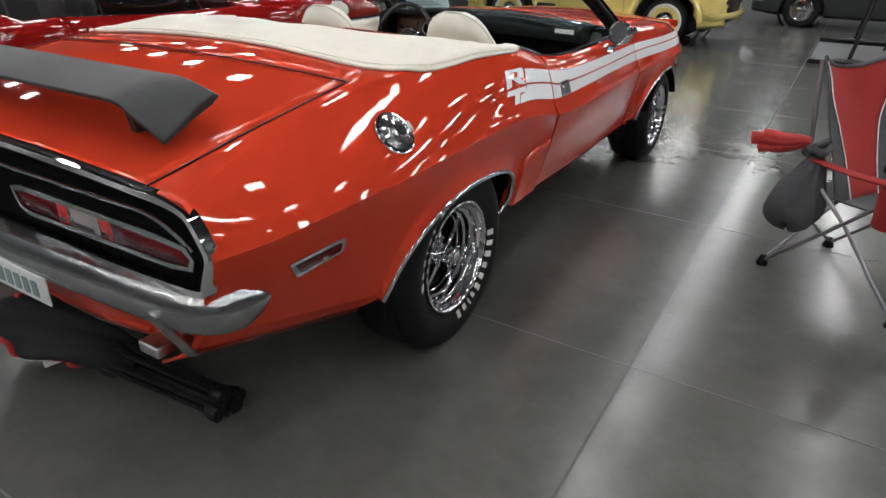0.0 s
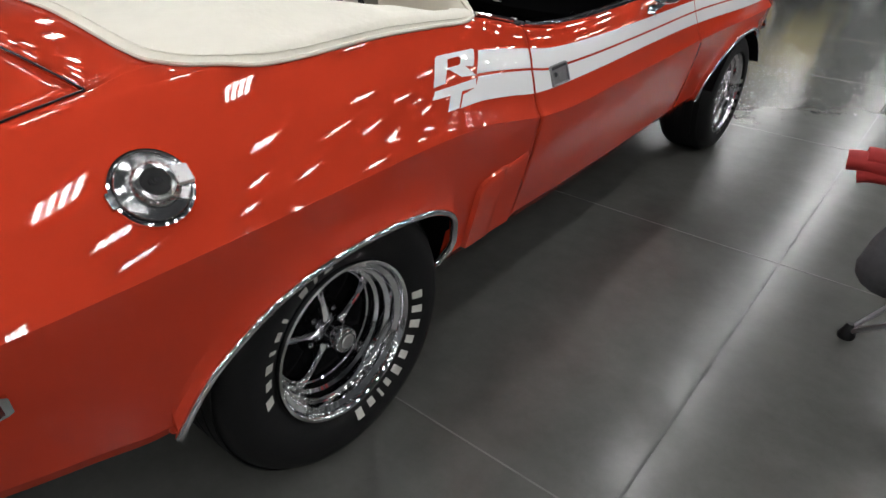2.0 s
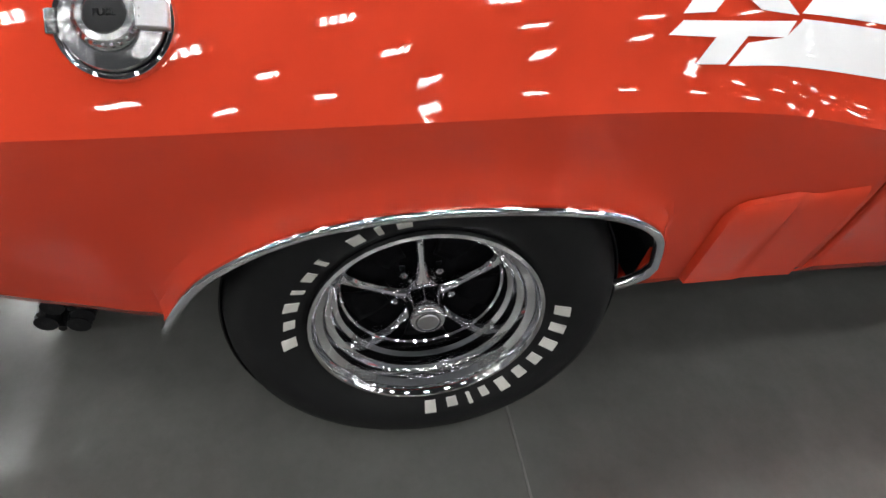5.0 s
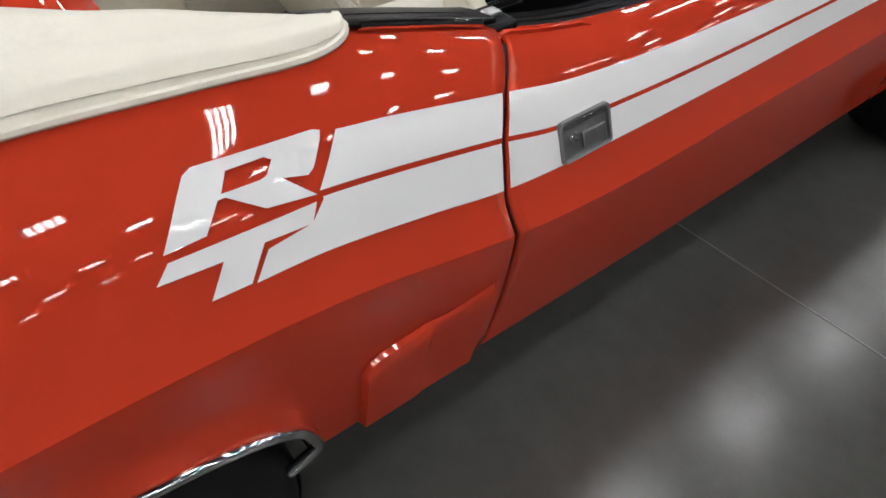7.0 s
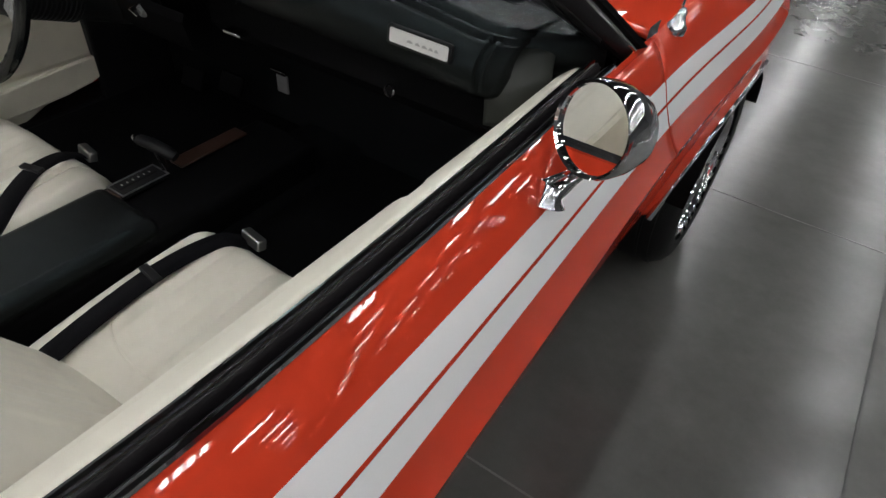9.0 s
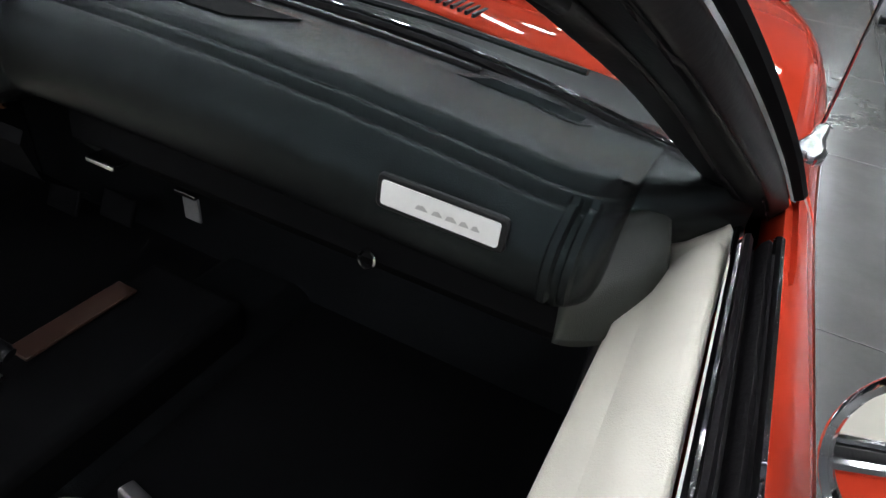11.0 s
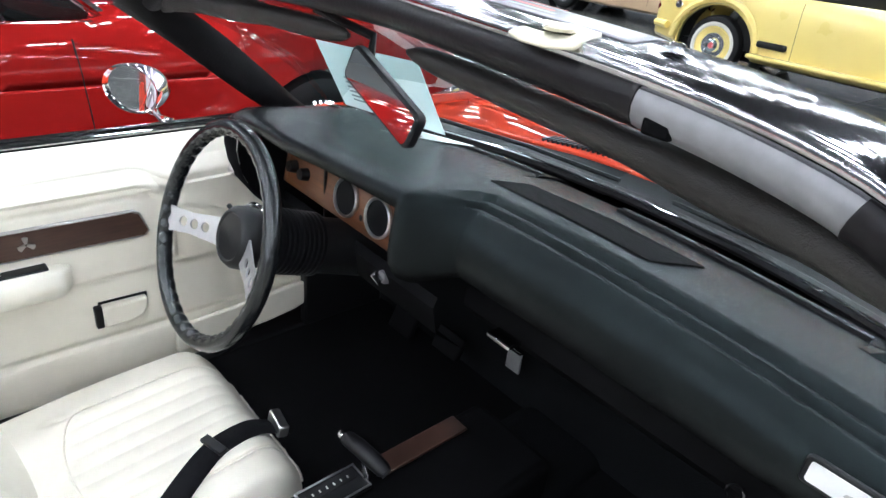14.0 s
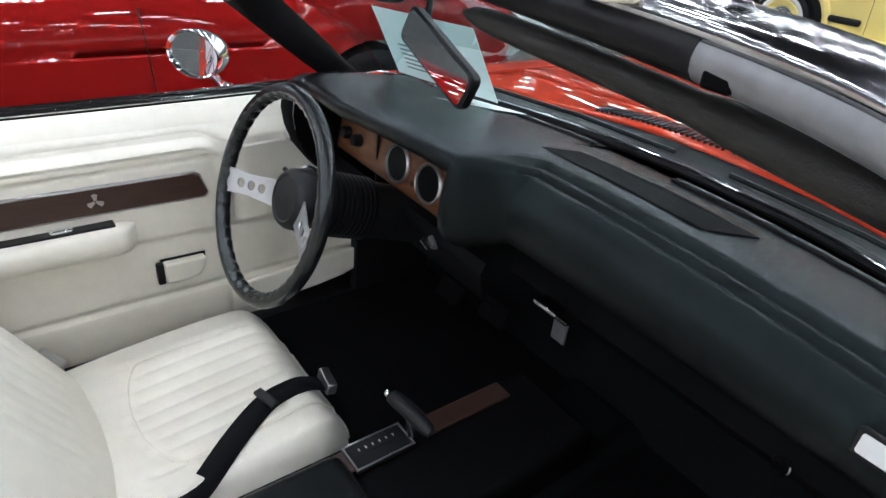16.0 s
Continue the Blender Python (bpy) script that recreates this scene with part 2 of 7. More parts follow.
def tube(pts, r, n=8, closed=False, cap=True, flat=1.0):
    """Tube along points; r a number or one per point."""
    pts = [Vector(p) for p in pts]
    rs = r if isinstance(r, (list, tuple)) else [r] * len(pts)
    verts, faces = [], []
    prev = None
    m = len(pts)
    for i, p in enumerate(pts):
        a = pts[(i - 1) % m] if closed or i > 0 else p
        b = pts[(i + 1) % m] if closed or i < m - 1 else p
        d = (b - a).normalized()
        if prev is None:
            up = Vector((0, 0, 1)) if abs(d.z) < 0.9 else Vector((1, 0, 0))
            s = d.cross(up).normalized()
        else:
            s = (prev - d * prev.dot(d)).normalized()
        prev = s
        w = d.cross(s)
        for k in range(n):
            a2 = 2 * math.pi * k / n
            verts.append(p + s * (math.cos(a2) * rs[i]) + w * (math.sin(a2) * rs[i] * flat))
    for i in range(m if closed else m - 1):
        for k in range(n):
            a, b = i * n + k, ((i + 1) % m) * n + k
            c, d2 = ((i + 1) % m) * n + (k + 1) % n, i * n + (k + 1) % n
            faces.append((a, d2, c, b))
    if cap and not closed:
        faces.append(tuple(range(n)))
        faces.append(tuple(reversed(range((m - 1) * n, m * n))))
    return verts, faces


def lathe(profile, n=48, m=None):
    """Profile of (radius, height) turned round +z, then moved by m."""
    m = m or Matrix.Identity(4)
    verts, faces = [], []
    k = len(profile)
    for i in range(n):
        a = 2 * math.pi * i / n
        for r, h in profile:
            verts.append(m @ Vector((r * math.cos(a), r * math.sin(a), h)))
    for i in range(n):
        for j in range(k - 1):
            a, b = i * k + j, ((i + 1) % n) * k + j
            faces.append((a, b, b + 1, a + 1))
    return verts, faces


def box(cx, cy, cz, sx, sy, sz, m=None):
    """A box as verts and faces, sizes are full widths."""
    v = [Vector((cx + dx * sx / 2, cy + dy * sy / 2, cz + dz * sz / 2)) for dx in (-1, 1) for dy in (-1, 1) for dz in (-1, 1)]
    if m:
        v = [m @ p for p in v]
    f = [(0, 1, 3, 2), (4, 6, 7, 5), (0, 4, 5, 1), (2, 3, 7, 6), (0, 2, 6, 4), (1, 5, 7, 3)]
    return v, f


def join(*sets):
    verts, faces = [], []
    for v, f in sets:
        o = len(verts)
        verts += list(v)
        faces += [tuple(i + o for i in q) for q in f]
    return verts, faces


def prism(poly, d0, d1, put):
    """Extruded polygon: put(u, v, d) gives the place."""
    n = len(poly)
    verts = [put(u, v, d0) for u, v in poly] + [put(u, v, d1) for u, v in poly]
    faces = [tuple(range(n, 2 * n)), tuple(reversed(range(n)))]
    faces += [(i, (i + 1) % n, n + (i + 1) % n, n + i) for i in range(n)]
    return verts, faces


def axis_pose(p, z, x=(0, 1, 0)):
    """Pose at p with its z along z, and its x near x."""
    z = Vector(z).normalized()
    x = Vector(x)
    x = (x - z * x.dot(z)).normalized()
    y = z.cross(x)
    return Matrix(((x.x, y.x, z.x, p[0]), (x.y, y.y, z.y, p[1]), (x.z, y.z, z.z, p[2]), (0, 0, 0, 1)))
# ---- body surface of the convertible, right side: y runs forward from the rear axle ----
def z_low(y):
    return smoothy(y, [-1.06, -0.9, -0.75, -0.6, -0.45, 0.38, 0.7, 1.2, 1.9, 3.2, 3.62], [0.55, 0.525, 0.49, 0.45, 0.41, 0.40, 0.40, 0.387, 0.38, 0.40, 0.47])


def x_low(y):
    return smoothy(y, [-1.06, -0.9, -0.7, -0.45, 0.4, 0.8, 1.5, 2.1, 2.8, 3.3, 3.62], [0.79, 0.835, 0.86, 0.865, 0.866, 0.864, 0.85, 0.836, 0.842, 0.82, 0.74])


def z_crease(y):
    return smoothy(y, [-1.06, -0.74, -0.4, 0, 0.27, 0.46, 0.6, 0.71, 0.85, 1.0, 1.25, 1.5, 2.0, 2.8, 3.62],
                   [0.785, 0.798, 0.799, 0.805, 0.808, 0.796, 0.770, 0.750, 0.735, 0.729, 0.728, 0.723, 0.716, 0.715, 0.70])


def x_crease(y):
    return smoothy(y, [-1.06, -1.0, -0.9, -0.7, -0.4, 0.6, 1.0, 1.5, 2.1, 2.8, 3.2, 3.62], [0.893, 0.913, 0.936, 0.953, 0.957, 0.958, 0.95, 0.932, 0.912, 0.922, 0.905, 0.81])


def z_top(y):
    return smoothy(y, [-1.06, -0.9, -0.7, -0.385, -0.2, 0.3, 0.45, 0.56, 0.65, 0.77, 0.88, 1.0, 1.15, 1.5, 1.9, 2.8, 3.62],
                   [0.903, 0.938, 0.974, 1.020, 1.035, 1.040, 1.035, 1.022, 1.002, 0.972, 0.952, 0.942, 0.936, 0.936, 0.94, 0.93, 0.87])


def x_top(y):
    return smoothy(y, [-1.06, -0.9, -0.7, -0.385, -0.2, 0.1, 0.56, 0.77, 1.0, 1.5, 2.1, 2.8, 3.62], [0.82, 0.79, 0.760, 0.755, 0.775, 0.795, 0.814, 0.820, 0.832, 0.827, 0.812, 0.805, 0.70])


G_U = [0, 0.08, 0.16, 0.30, 0.48, 0.65, 0.79, 0.92, 0.975, 1]
G_DOOR = [0, 0.072, 0.132, 0.215, 0.315, 0.435, 0.57, 0.77, 0.905, 1]
G_REAR = [0, 0.050, 0.102, 0.205, 0.362, 0.538, 0.70, 0.87, 0.95, 1]
G_QUART = [0, 0.072, 0.132, 0.226, 0.355, 0.525, 0.71, 0.87, 0.95, 1]


def x_side(y, z):
    """Half width of the body at y and height z."""
    zc, xc = z_crease(y), x_crease(y)
    if z < zc:
        t = (zc - z) / max(zc - z_low(y), 1e-3)
        return xc - (xc - x_low(y)) * max(0, t) ** 1.1
    u = min(1, (z - zc) / (z_top(y) - zc))
    w = min(1, max(0, (y - 0.35) / 0.5))
    a = min(1, max(0, (y + 0.30) / 0.55))
    a = a * a * (3 - 2 * a)
    g = (smoothy(u, G_U, G_QUART) * a + smoothy(u, G_U, G_REAR) * (1 - a)) * (1 - w) + smoothy(u, G_U, G_DOOR) * w
    return xc - (xc - x_top(y)) * g


def on_side(y, z, off=0.0, s=1):
    """Point on the body side, off metres proud of it; s is 1 on the right, -1 on the left."""
    e = 0.004
    nx, ny, nz = 1.0, -(x_side(y + e, z) - x_side(y - e, z)) / (2 * e), -(x_side(y, z + e) - x_side(y, z - e)) / (2 * e)
    k = off / math.sqrt(nx * nx + ny * ny + nz * nz)
    return (s * (x_side(y, z) + nx * k), y + ny * k, z + nz * k)


FLARE = 0.018
R_ARCH = ([-0.452, -0.42, -0.376, -0.277, -0.181, -0.05, 0.1, 0.24, 0.315, 0.36, 0.38], [0.385, 0.445, 0.512, 0.588, 0.63, 0.652, 0.65, 0.628, 0.595, 0.548, 0.47])


def arch(y):
    if R_ARCH[0][0] <= y <= R_ARCH[0][-1]:
        return smoothy(y, *R_ARCH)
    d = (y - 2.80) / 0.405
    if abs(d) < 1:
        return 0.36 + 0.285 * (1 - abs(d) ** 2.4) ** 0.6
    return None


# ---- the convertible: outside ----
car = thing("convertible_car", "orange-red two-door convertible, white side stripes, cream boot cover", "car")
GAP_Z, GAP_Y = [0.30, 0.395, 0.51, 0.67, 0.74, 0.80, 0.87, 0.93, 0.972, 1.05], [0.725, 0.723, 0.719, 0.708, 0.699, 0.694, 0.706, 0.732, 0.758, 0.79]
FGAP_Z, FGAP_Y = [0.30, 0.665, 0.76, 0.80, 0.84, 0.875, 0.917, 1.0], [2.17, 2.15, 2.095, 2.07, 2.055, 2.056, 2.068, 2.09]


def rear_gap(z):
    return interp(z, GAP_Z, GAP_Y)


def front_gap(z):
    return interp(z, FGAP_Z, FGAP_Y)


VL = [0, 0.012, 0.03, 0.055, 0.09, 0.14, 0.2, 0.3, 0.42, 0.55, 0.68, 0.8, 0.9, 0.96, 1.0]
VU = [0.03, 0.07, 0.12, 0.18, 0.25, 0.32, 0.4, 0.48, 0.56, 0.64, 0.72, 0.79, 0.85, 0.9, 0.94, 0.97, 0.985, 1.0]


def side_panel(name, y0, y1, s, label, g0=None, g1=None, n=60, inner=None, extra=()):
    """A panel of the side from y0 to y1; g0, g1 give the curved shut lines at its ends; inner(y): how far it reaches in on top."""
    ys = sorted(set(lin(y0, y1, n)) | {y for y in extra if y0 < y < y1})
    rows = []
    for y in ys:
        a = arch(y)
        zl = a if a is not None else z_low(y)
        col = []
        if a is None:
            xl = x_side(y, zl)
            col += [(xl - 0.16, zl - 0.13), (xl - 0.08, zl - 0.085), (xl - 0.028, zl - 0.04)]
        else:
            xl = x_side(y, zl) + FLARE
            col += [(xl - 0.05, zl + 0.004), (xl - 0.03, zl + 0.002), (xl - 0.012, zl - 0.001)]
        zc = z_crease(y)
        for v in VL:
            z = zl + (zc - zl) * v
            x = x_side(y, z)
            if a is not None:
                x += FLARE * math.exp(-((z - zl) / 0.042) ** 2)
            col.append((x, z))
        zt = z_top(y)
        for v in VU:
            z = zc + (zt - zc) * v
            col.append((x_side(y, z), z))
        if inner:
            xi, zi = inner(y)
            xt = x_top(y)
            for v in (0.12, 0.35, 0.7, 1.0):
                col.append((xt + (xi - xt) * v, zt + (zi - zt) * (1 - (1 - v) ** 2)))
            col.append((xi - 0.002, zi - 0.02))
        else:
            col.append((x_top(y) - 0.012, zt - 0.001))
            col.append((x_top(y) - 0.014, zt - 0.03))
        out = []
        for x, z in col:
            yy = y
            if g1:
                w = min(1, max(0, (y - (y1 - 0.22)) / 0.22))
                yy += (g1(z) - y1) * w * w
            if g0:
                w = min(1, max(0, ((y0 + 0.22) - y) / 0.22))
                yy += (g0(z) - y0) * w * w
            if a is None and z >= zl and yy != y and (abs(x - x_side(y, min(z, zt))) < 0.004 or z > zt - 0.002):
                # keep the bent ends on the body surface
                q = min(1, max(0, (z - zc) / (zt - zc)))
                z += (z_top(yy) - zt) * q + (z_crease(yy) - zc) * (1 - q) * min(1, max(0, (z - zl) / (zc - zl)))
                if q < 1:
                    x = x_side(yy, z)
                else:
                    x += x_top(yy) - x_top(y)
            out.append((s * x, yy, z))
        rows.append(out)
    k = len(rows[0])
    verts = [p for r in rows for p in r]
    faces = []
    for i in range(len(rows) - 1):
        for j in range(k - 1):
            q = (i * k + j, (i + 1) * k + j, (i + 1) * k + j + 1, i * k + j + 1)
            faces.append(q if s > 0 else q[::-1])
    return link(name, verts, faces, ORANGE, car, label, smooth=13, solid=0.010)


ARCH_Y = [-0.4525, -0.4515, -0.45, -0.44, -0.43, -0.42, -0.405, 0.325, 0.34, 0.35, 0.36, 0.365, 0.37, 0.374, 0.377, 0.3795, 0.3802]
FARCH_Y = [2.80 + k * 0.405 for k in (-1.002, -0.999, -0.995, -0.985, -0.97, -0.95, -0.92, 0.92, 0.95, 0.97, 0.985, 0.995, 0.999, 1.002)]


def quarter_in(y):
    """Inner edge of the quarter panel on top: the boot lid's shut line, then the cover's seat."""
    x = smoothy(y, [-1.06, -0.9, -0.385, -0.30, 0.0, 0.2, 0.5, 0.74], [0.70, 0.715, 0.722, 0.70, 0.70, 0.74, 0.775, 0.79])
    return x, z_top(y) + smoothy(y, [-1.06, -0.385, 0.1, 0.5, 0.74], [0.004, 0.008, 0.012, 0.004, 0.0])


def fender_in(y):
    return smoothy(y, [2.1, 2.8, 3.62], [0.70, 0.69, 0.6]), z_top(y) + 0.012


for s in (1, -1):
    side_panel("rear_quarter_panel", -1.06, 0.700, s, "orange-red rear quarter panel with a sharp body crease", g1=rear_gap, n=110, inner=quarter_in, extra=ARCH_Y)
    side_panel("door", 0.706, 2.066, s, "orange-red door skin with a sharp body crease", g0=lambda z: rear_gap(z) + 0.010, g1=lambda z: front_gap(z) - 0.0018, n=70)
    side_panel("front_fender", 2.074, 3.62, s, "orange-red front fender", g0=lambda z: front_gap(z) + 0.0018, n=80, inner=fender_in, extra=FARCH_Y)
    # dark shut-line backing behind the door gaps
    for g, nm in ((rear_gap, "shut_line_seal"), (front_gap, "shut_line_seal")):
        zs = lin(0.40, 0.96, 30)
        v, f = grid(lambda z, k: (s * (x_side(g(z), min(z, z_top(g(z)) - 0.005)) - 0.009), g(z) + 0.005 + k * 0.028, z), zs, [-1, 1], flip=s > 0)
        link(nm, v, f, BLACK, car)

# arch mouldings
for s in (1, -1):
    pts = [(s * (x_side(y, z_low(y)) if arch(y) is None else x_side(y, arch(y))) + s * (FLARE + 0.001), y, arch(y) - 0.002) for y in
           [-0.4515, -0.44, -0.42, -0.40] + lin(-0.37, 0.31, 26) + [0.325, 0.34, 0.35, 0.36, 0.368, 0.374, 0.3785]]
    p = pts[-1]
    pts += [(s * (abs(p[0]) - 0.006), 0.372, 0.449), (s * (abs(p[0]) - 0.014), 0.352, 0.426), (s * (abs(p[0]) - 0.02), 0.33, 0.41)]
    link("wheel_arch_moulding", *tube(pts, 0.0105, 10, flat=0.9), CHROME, car, "polished wheel-arch moulding")
    pts = [(s * (x_side(y, arch(y)) + FLARE + 0.001), y, arch(y) - 0.002) for y in [2.80 + 0.405 * math.sin(a) for a in lin(-1.55, 1.55, 40)]]
    link("wheel_arch_moulding", *tube(pts, 0.0105, 10, flat=0.9), CHROME, car, "polished wheel-arch moulding")
    for ya in ([-0.449, -0.44, -0.42, -0.40] + lin(-0.37, 0.31, 26) + [0.325, 0.34, 0.35, 0.36, 0.368, 0.374, 0.378], [2.80 + 0.405 * math.sin(a) for a in lin(-1.5, 1.5, 40)]):
        v, f = grid(lambda y, d: (s * (x_side(y, arch(y)) - d), y, arch(y) - 0.0035 + 0.02 * (d > 0.1)), ya, [-0.004, 0.03, 0.08, 0.2, 0.4], flip=s < 0)
        link("arch_liner", v, f, MATTE, car, "black wheel-arch liner")
    prof = [(-0.440, 0.42), (-0.445, 0.43)] + [(y, arch(y) + 0.004) for y in [-0.44, -0.42] + lin(-0.39, 0.31, 22) + [0.33, 0.345, 0.36, 0.37, 0.376]] + [(0.376, 0.43), (0.374, 0.385)]
    v, f = grid(lambda p, k: (s * (0.44 + k * (x_side(max(-0.45, min(0.378, p[0])), max(p[1], 0.41)) - 0.003 - 0.44)), p[0], p[1]), prof, [0, 0.4, 0.8, 1], flip=s < 0)
    link("wheel_well", v, f, MATTE, car, "black inner wheel well")
    v, f = box(s * 0.44, 0, 0.5, 0.02, 0.92, 0.34)
    link("wheel_well_wall", v, f, MATTE, car)
    for yc, r in ((2.80, 0.44),):
        us = lin(0.42, math.pi - 0.42, 24)
        v, f = grid(lambda a, x: (s * x, yc - 0.02 + r * math.cos(a) * 0.93, 0.27 + r * math.sin(a) * 0.82), us, [0.45, 0.7, 0.925], flip=s < 0)
        link("wheel_well", v, f, MATTE, car, "black inner wheel well")
        v, f = box(s * 0.44, yc, 0.5, 0.02, 0.86, 0.34)
        link("wheel_well_wall", v, f, MATTE, car)

# underbody
for a, b, zu in ((-0.86, -0.42, 0.47), (0.42, 2.38, 0.335), (3.22, 3.5, 0.40)):
    v, f = box(0, (a + b) / 2, zu, 1.40, b - a, 0.11)
    link("underbody", v, f, MATTE, car, "dark underbody pan", bevel=0.02)
v, f = box(0, 0, 0.36, 0.86, 0.9, 0.1)
link("underbody", v, f, MATTE, car, bevel=0.02)
v, f = box(0, 2.8, 0.36, 0.86, 0.9, 0.1)
link("underbody", v, f, MATTE, car, bevel=0.02)


# raised filler panel ahead of the rear wheel
def scoop(s):
    def put(y, z, o):
        return on_side(y, z, o, s)

    def top(y):
        return interp(y, [0.462, 0.474, 0.49, 0.565, 0.60, 0.69], [0.585, 0.612, 0.622, 0.640, 0.632, 0.648])
    us = [0.462, 0.4645, 0.467, 0.475, 0.49, 0.52, 0.55, 0.568, 0.58, 0.595, 0.61, 0.62, 0.64, 0.66, 0.675, 0.686]
    vs = [0, 0.03, 0.2, 0.5, 0.8, 0.86, 0.91, 0.95, 0.98, 1.0]

    def fn(u, v):
        z0 = z_low(u) + 0.002
        z = z0 + (top(u) - z0) * v
        k = max(0.0, min(1.0, (u - 0.555) / 0.09))
        o = 0.015 * min(1, (u - 0.462) / 0.005)
        k = max(0.0, min(1.0, (u - 0.568) / 0.014))
        o -= (0.0085 * k - 0.004 * max(0.0, (u - 0.585) / 0.10)) * (0.35 + 0.65 * min(1.0, v / 0.25))
        o *= math.sqrt(max(0.0, 1.0 - max(0.0, (v - 0.86) / 0.14) ** 2))
        return put(min(u, rear_gap(z) - 0.006), z, o + 0.0015)
    v, f = grid(fn, us, vs, flip=s < 0)
    link("side_scoop", v, f, ORANGE, car, "raised filler panel ahead of the rear wheel", smooth=30)


scoop(1)
scoop(-1)

# white stripes and letters, laid on the side
ST_T = ([0.45, 0.492, 0.57, 0.72, 0.84, 1.03, 1.3, 1.7, 2.08, 2.45, 3.4], [0.968, 0.960, 0.95, 0.924, 0.905, 0.893, 0.886, 0.882, 0.878, 0.868, 0.838])
ST_L = ([0.35, 0.45, 0.56, 0.70, 0.80, 0.92, 1.13, 1.5, 2.05, 2.5, 3.4], [0.916, 0.912, 0.899, 0.876, 0.857, 0.850, 0.844, 0.840, 0.837, 0.828, 0.80])
ST_B = ([0.34, 0.45, 0.58, 0.69, 0.79, 0.92, 1.2, 1.6, 2.0, 2.6, 3.4], [0.858, 0.854, 0.835, 0.815, 0.805, 0.801, 0.798, 0.796, 0.789, 0.773, 0.752])


def st(tab, y):
    return smoothy(y, *tab)


HW = 0.0031


def decal(name, ylo, yhi, lo, hi, s, n=60, m=7, label="white vinyl stripe", off=0.0013):
    """Strip between the heights lo(y) and hi(y); ylo, yhi give its ends as functions of height."""
    def fn(u, v):
        ends = []
        for end in (ylo, yhi):
            y = end(None)
            for _ in range(2):
                y = end(lo(y) + (hi(y) - lo(y)) * v)
            ends.append(y)
        y = ends[0] + (ends[1] - ends[0]) * u
        z = lo(y) + (hi(y) - lo(y)) * v
        return on_side(y, z, off, s)
    v, f = grid(fn, lin(0, 1, n), lin(0, 1, m), flip=s < 0)
    link(name, v, f, STRIPE, car, label, smooth=30)


def gap_fn(g, d):
    return lambda z: g(z if z is not None else 0.88) + d


def slant(y0, z0, y1, z1):
    return lambda z: (y0 + y1) / 2 if z is None else y0 + (y1 - y0) * (z - z0) / (z1 - z0)


def const(y):
    return lambda z: y


def up_lo(y):
    return st(ST_L, y) + HW


def up_hi(y):
    return st(ST_T, y)


def dn_lo(y):
    return st(ST_B, y)


def dn_hi(y):
    return st(ST_L, y) - HW


# letter outlines, (y, z) on the quarter panel
R_OUT = [(0.289, 0.916), (0.3275, 0.951), (0.341, 0.962), (0.352, 0.9655), (0.478, 0.961), (0.486, 0.9585), (0.481, 0.952), (0.461, 0.934), (0.452, 0.930), (0.426, 0.9355),
         (0.451, 0.9125), (0.397, 0.9185), (0.3665, 0.938), (0.3585, 0.938), (0.3325, 0.917)]
R_IN = [(0.3645, 0.9415), (0.379, 0.9555), (0.419, 0.955), (0.425, 0.9515), (0.413, 0.942), (0.405, 0.9405)]
T_OUT = [(0.269, 0.8955), (0.289, 0.9095), (0.447, 0.907), (0.433, 0.8905), (0.3785, 0.893), (0.3475, 0.8645), (0.305, 0.8655), (0.334, 0.8925)]


def letter(poly, hole, s, name):
    """Letter cut out of sheet: ear-clipped by bmesh, then laid on the side."""
    bm = bmesh.new()

    def stretch(pts):
        """Taller by a tenth about the middle of the two letters, a little more upright."""
        return [(y - (z - 0.912) * 0.13, 0.912 + (z - 0.912) * 1.11) for y, z in pts]
    poly, hole = stretch(poly), stretch(hole) if hole else None

    def ring(pts):
        dense = []
        for i, p in enumerate(pts):
            q = pts[(i + 1) % len(pts)]
            dense += [(p[0] + (q[0] - p[0]) * k / 4, p[1] + (q[1] - p[1]) * k / 4) for k in range(4)]
        vs = [bm.verts.new((p[0], p[1], 0)) for p in dense]
        return [bm.edges.new((vs[i], vs[(i + 1) % len(vs)])) for i in range(len(vs))]
    edges = ring(poly) + (ring(hole) if hole else [])
    bmesh.ops.triangle_fill(bm, use_beauty=True, use_dissolve=False, edges=edges)
    for v in bm.verts:
        v.co = on_side(v.co.x, v.co.y, 0.0026, s)
    bmesh.ops.recalc_face_normals(bm, faces=bm.faces)
    if sum(f.normal.x for f in bm.faces) * s < 0:
        bmesh.ops.reverse_faces(bm, faces=bm.faces)
    me = bpy.data.meshes.new(name)
    bm.to_mesh(me)
    bm.free()
    me.materials.append(STRIPE)
    me.polygons.foreach_set("use_smooth", [True] * len(me.polygons))
    ob = new(name, me)
    ob.parent = car
    ob["label"] = "white vinyl letter on the quarter panel"


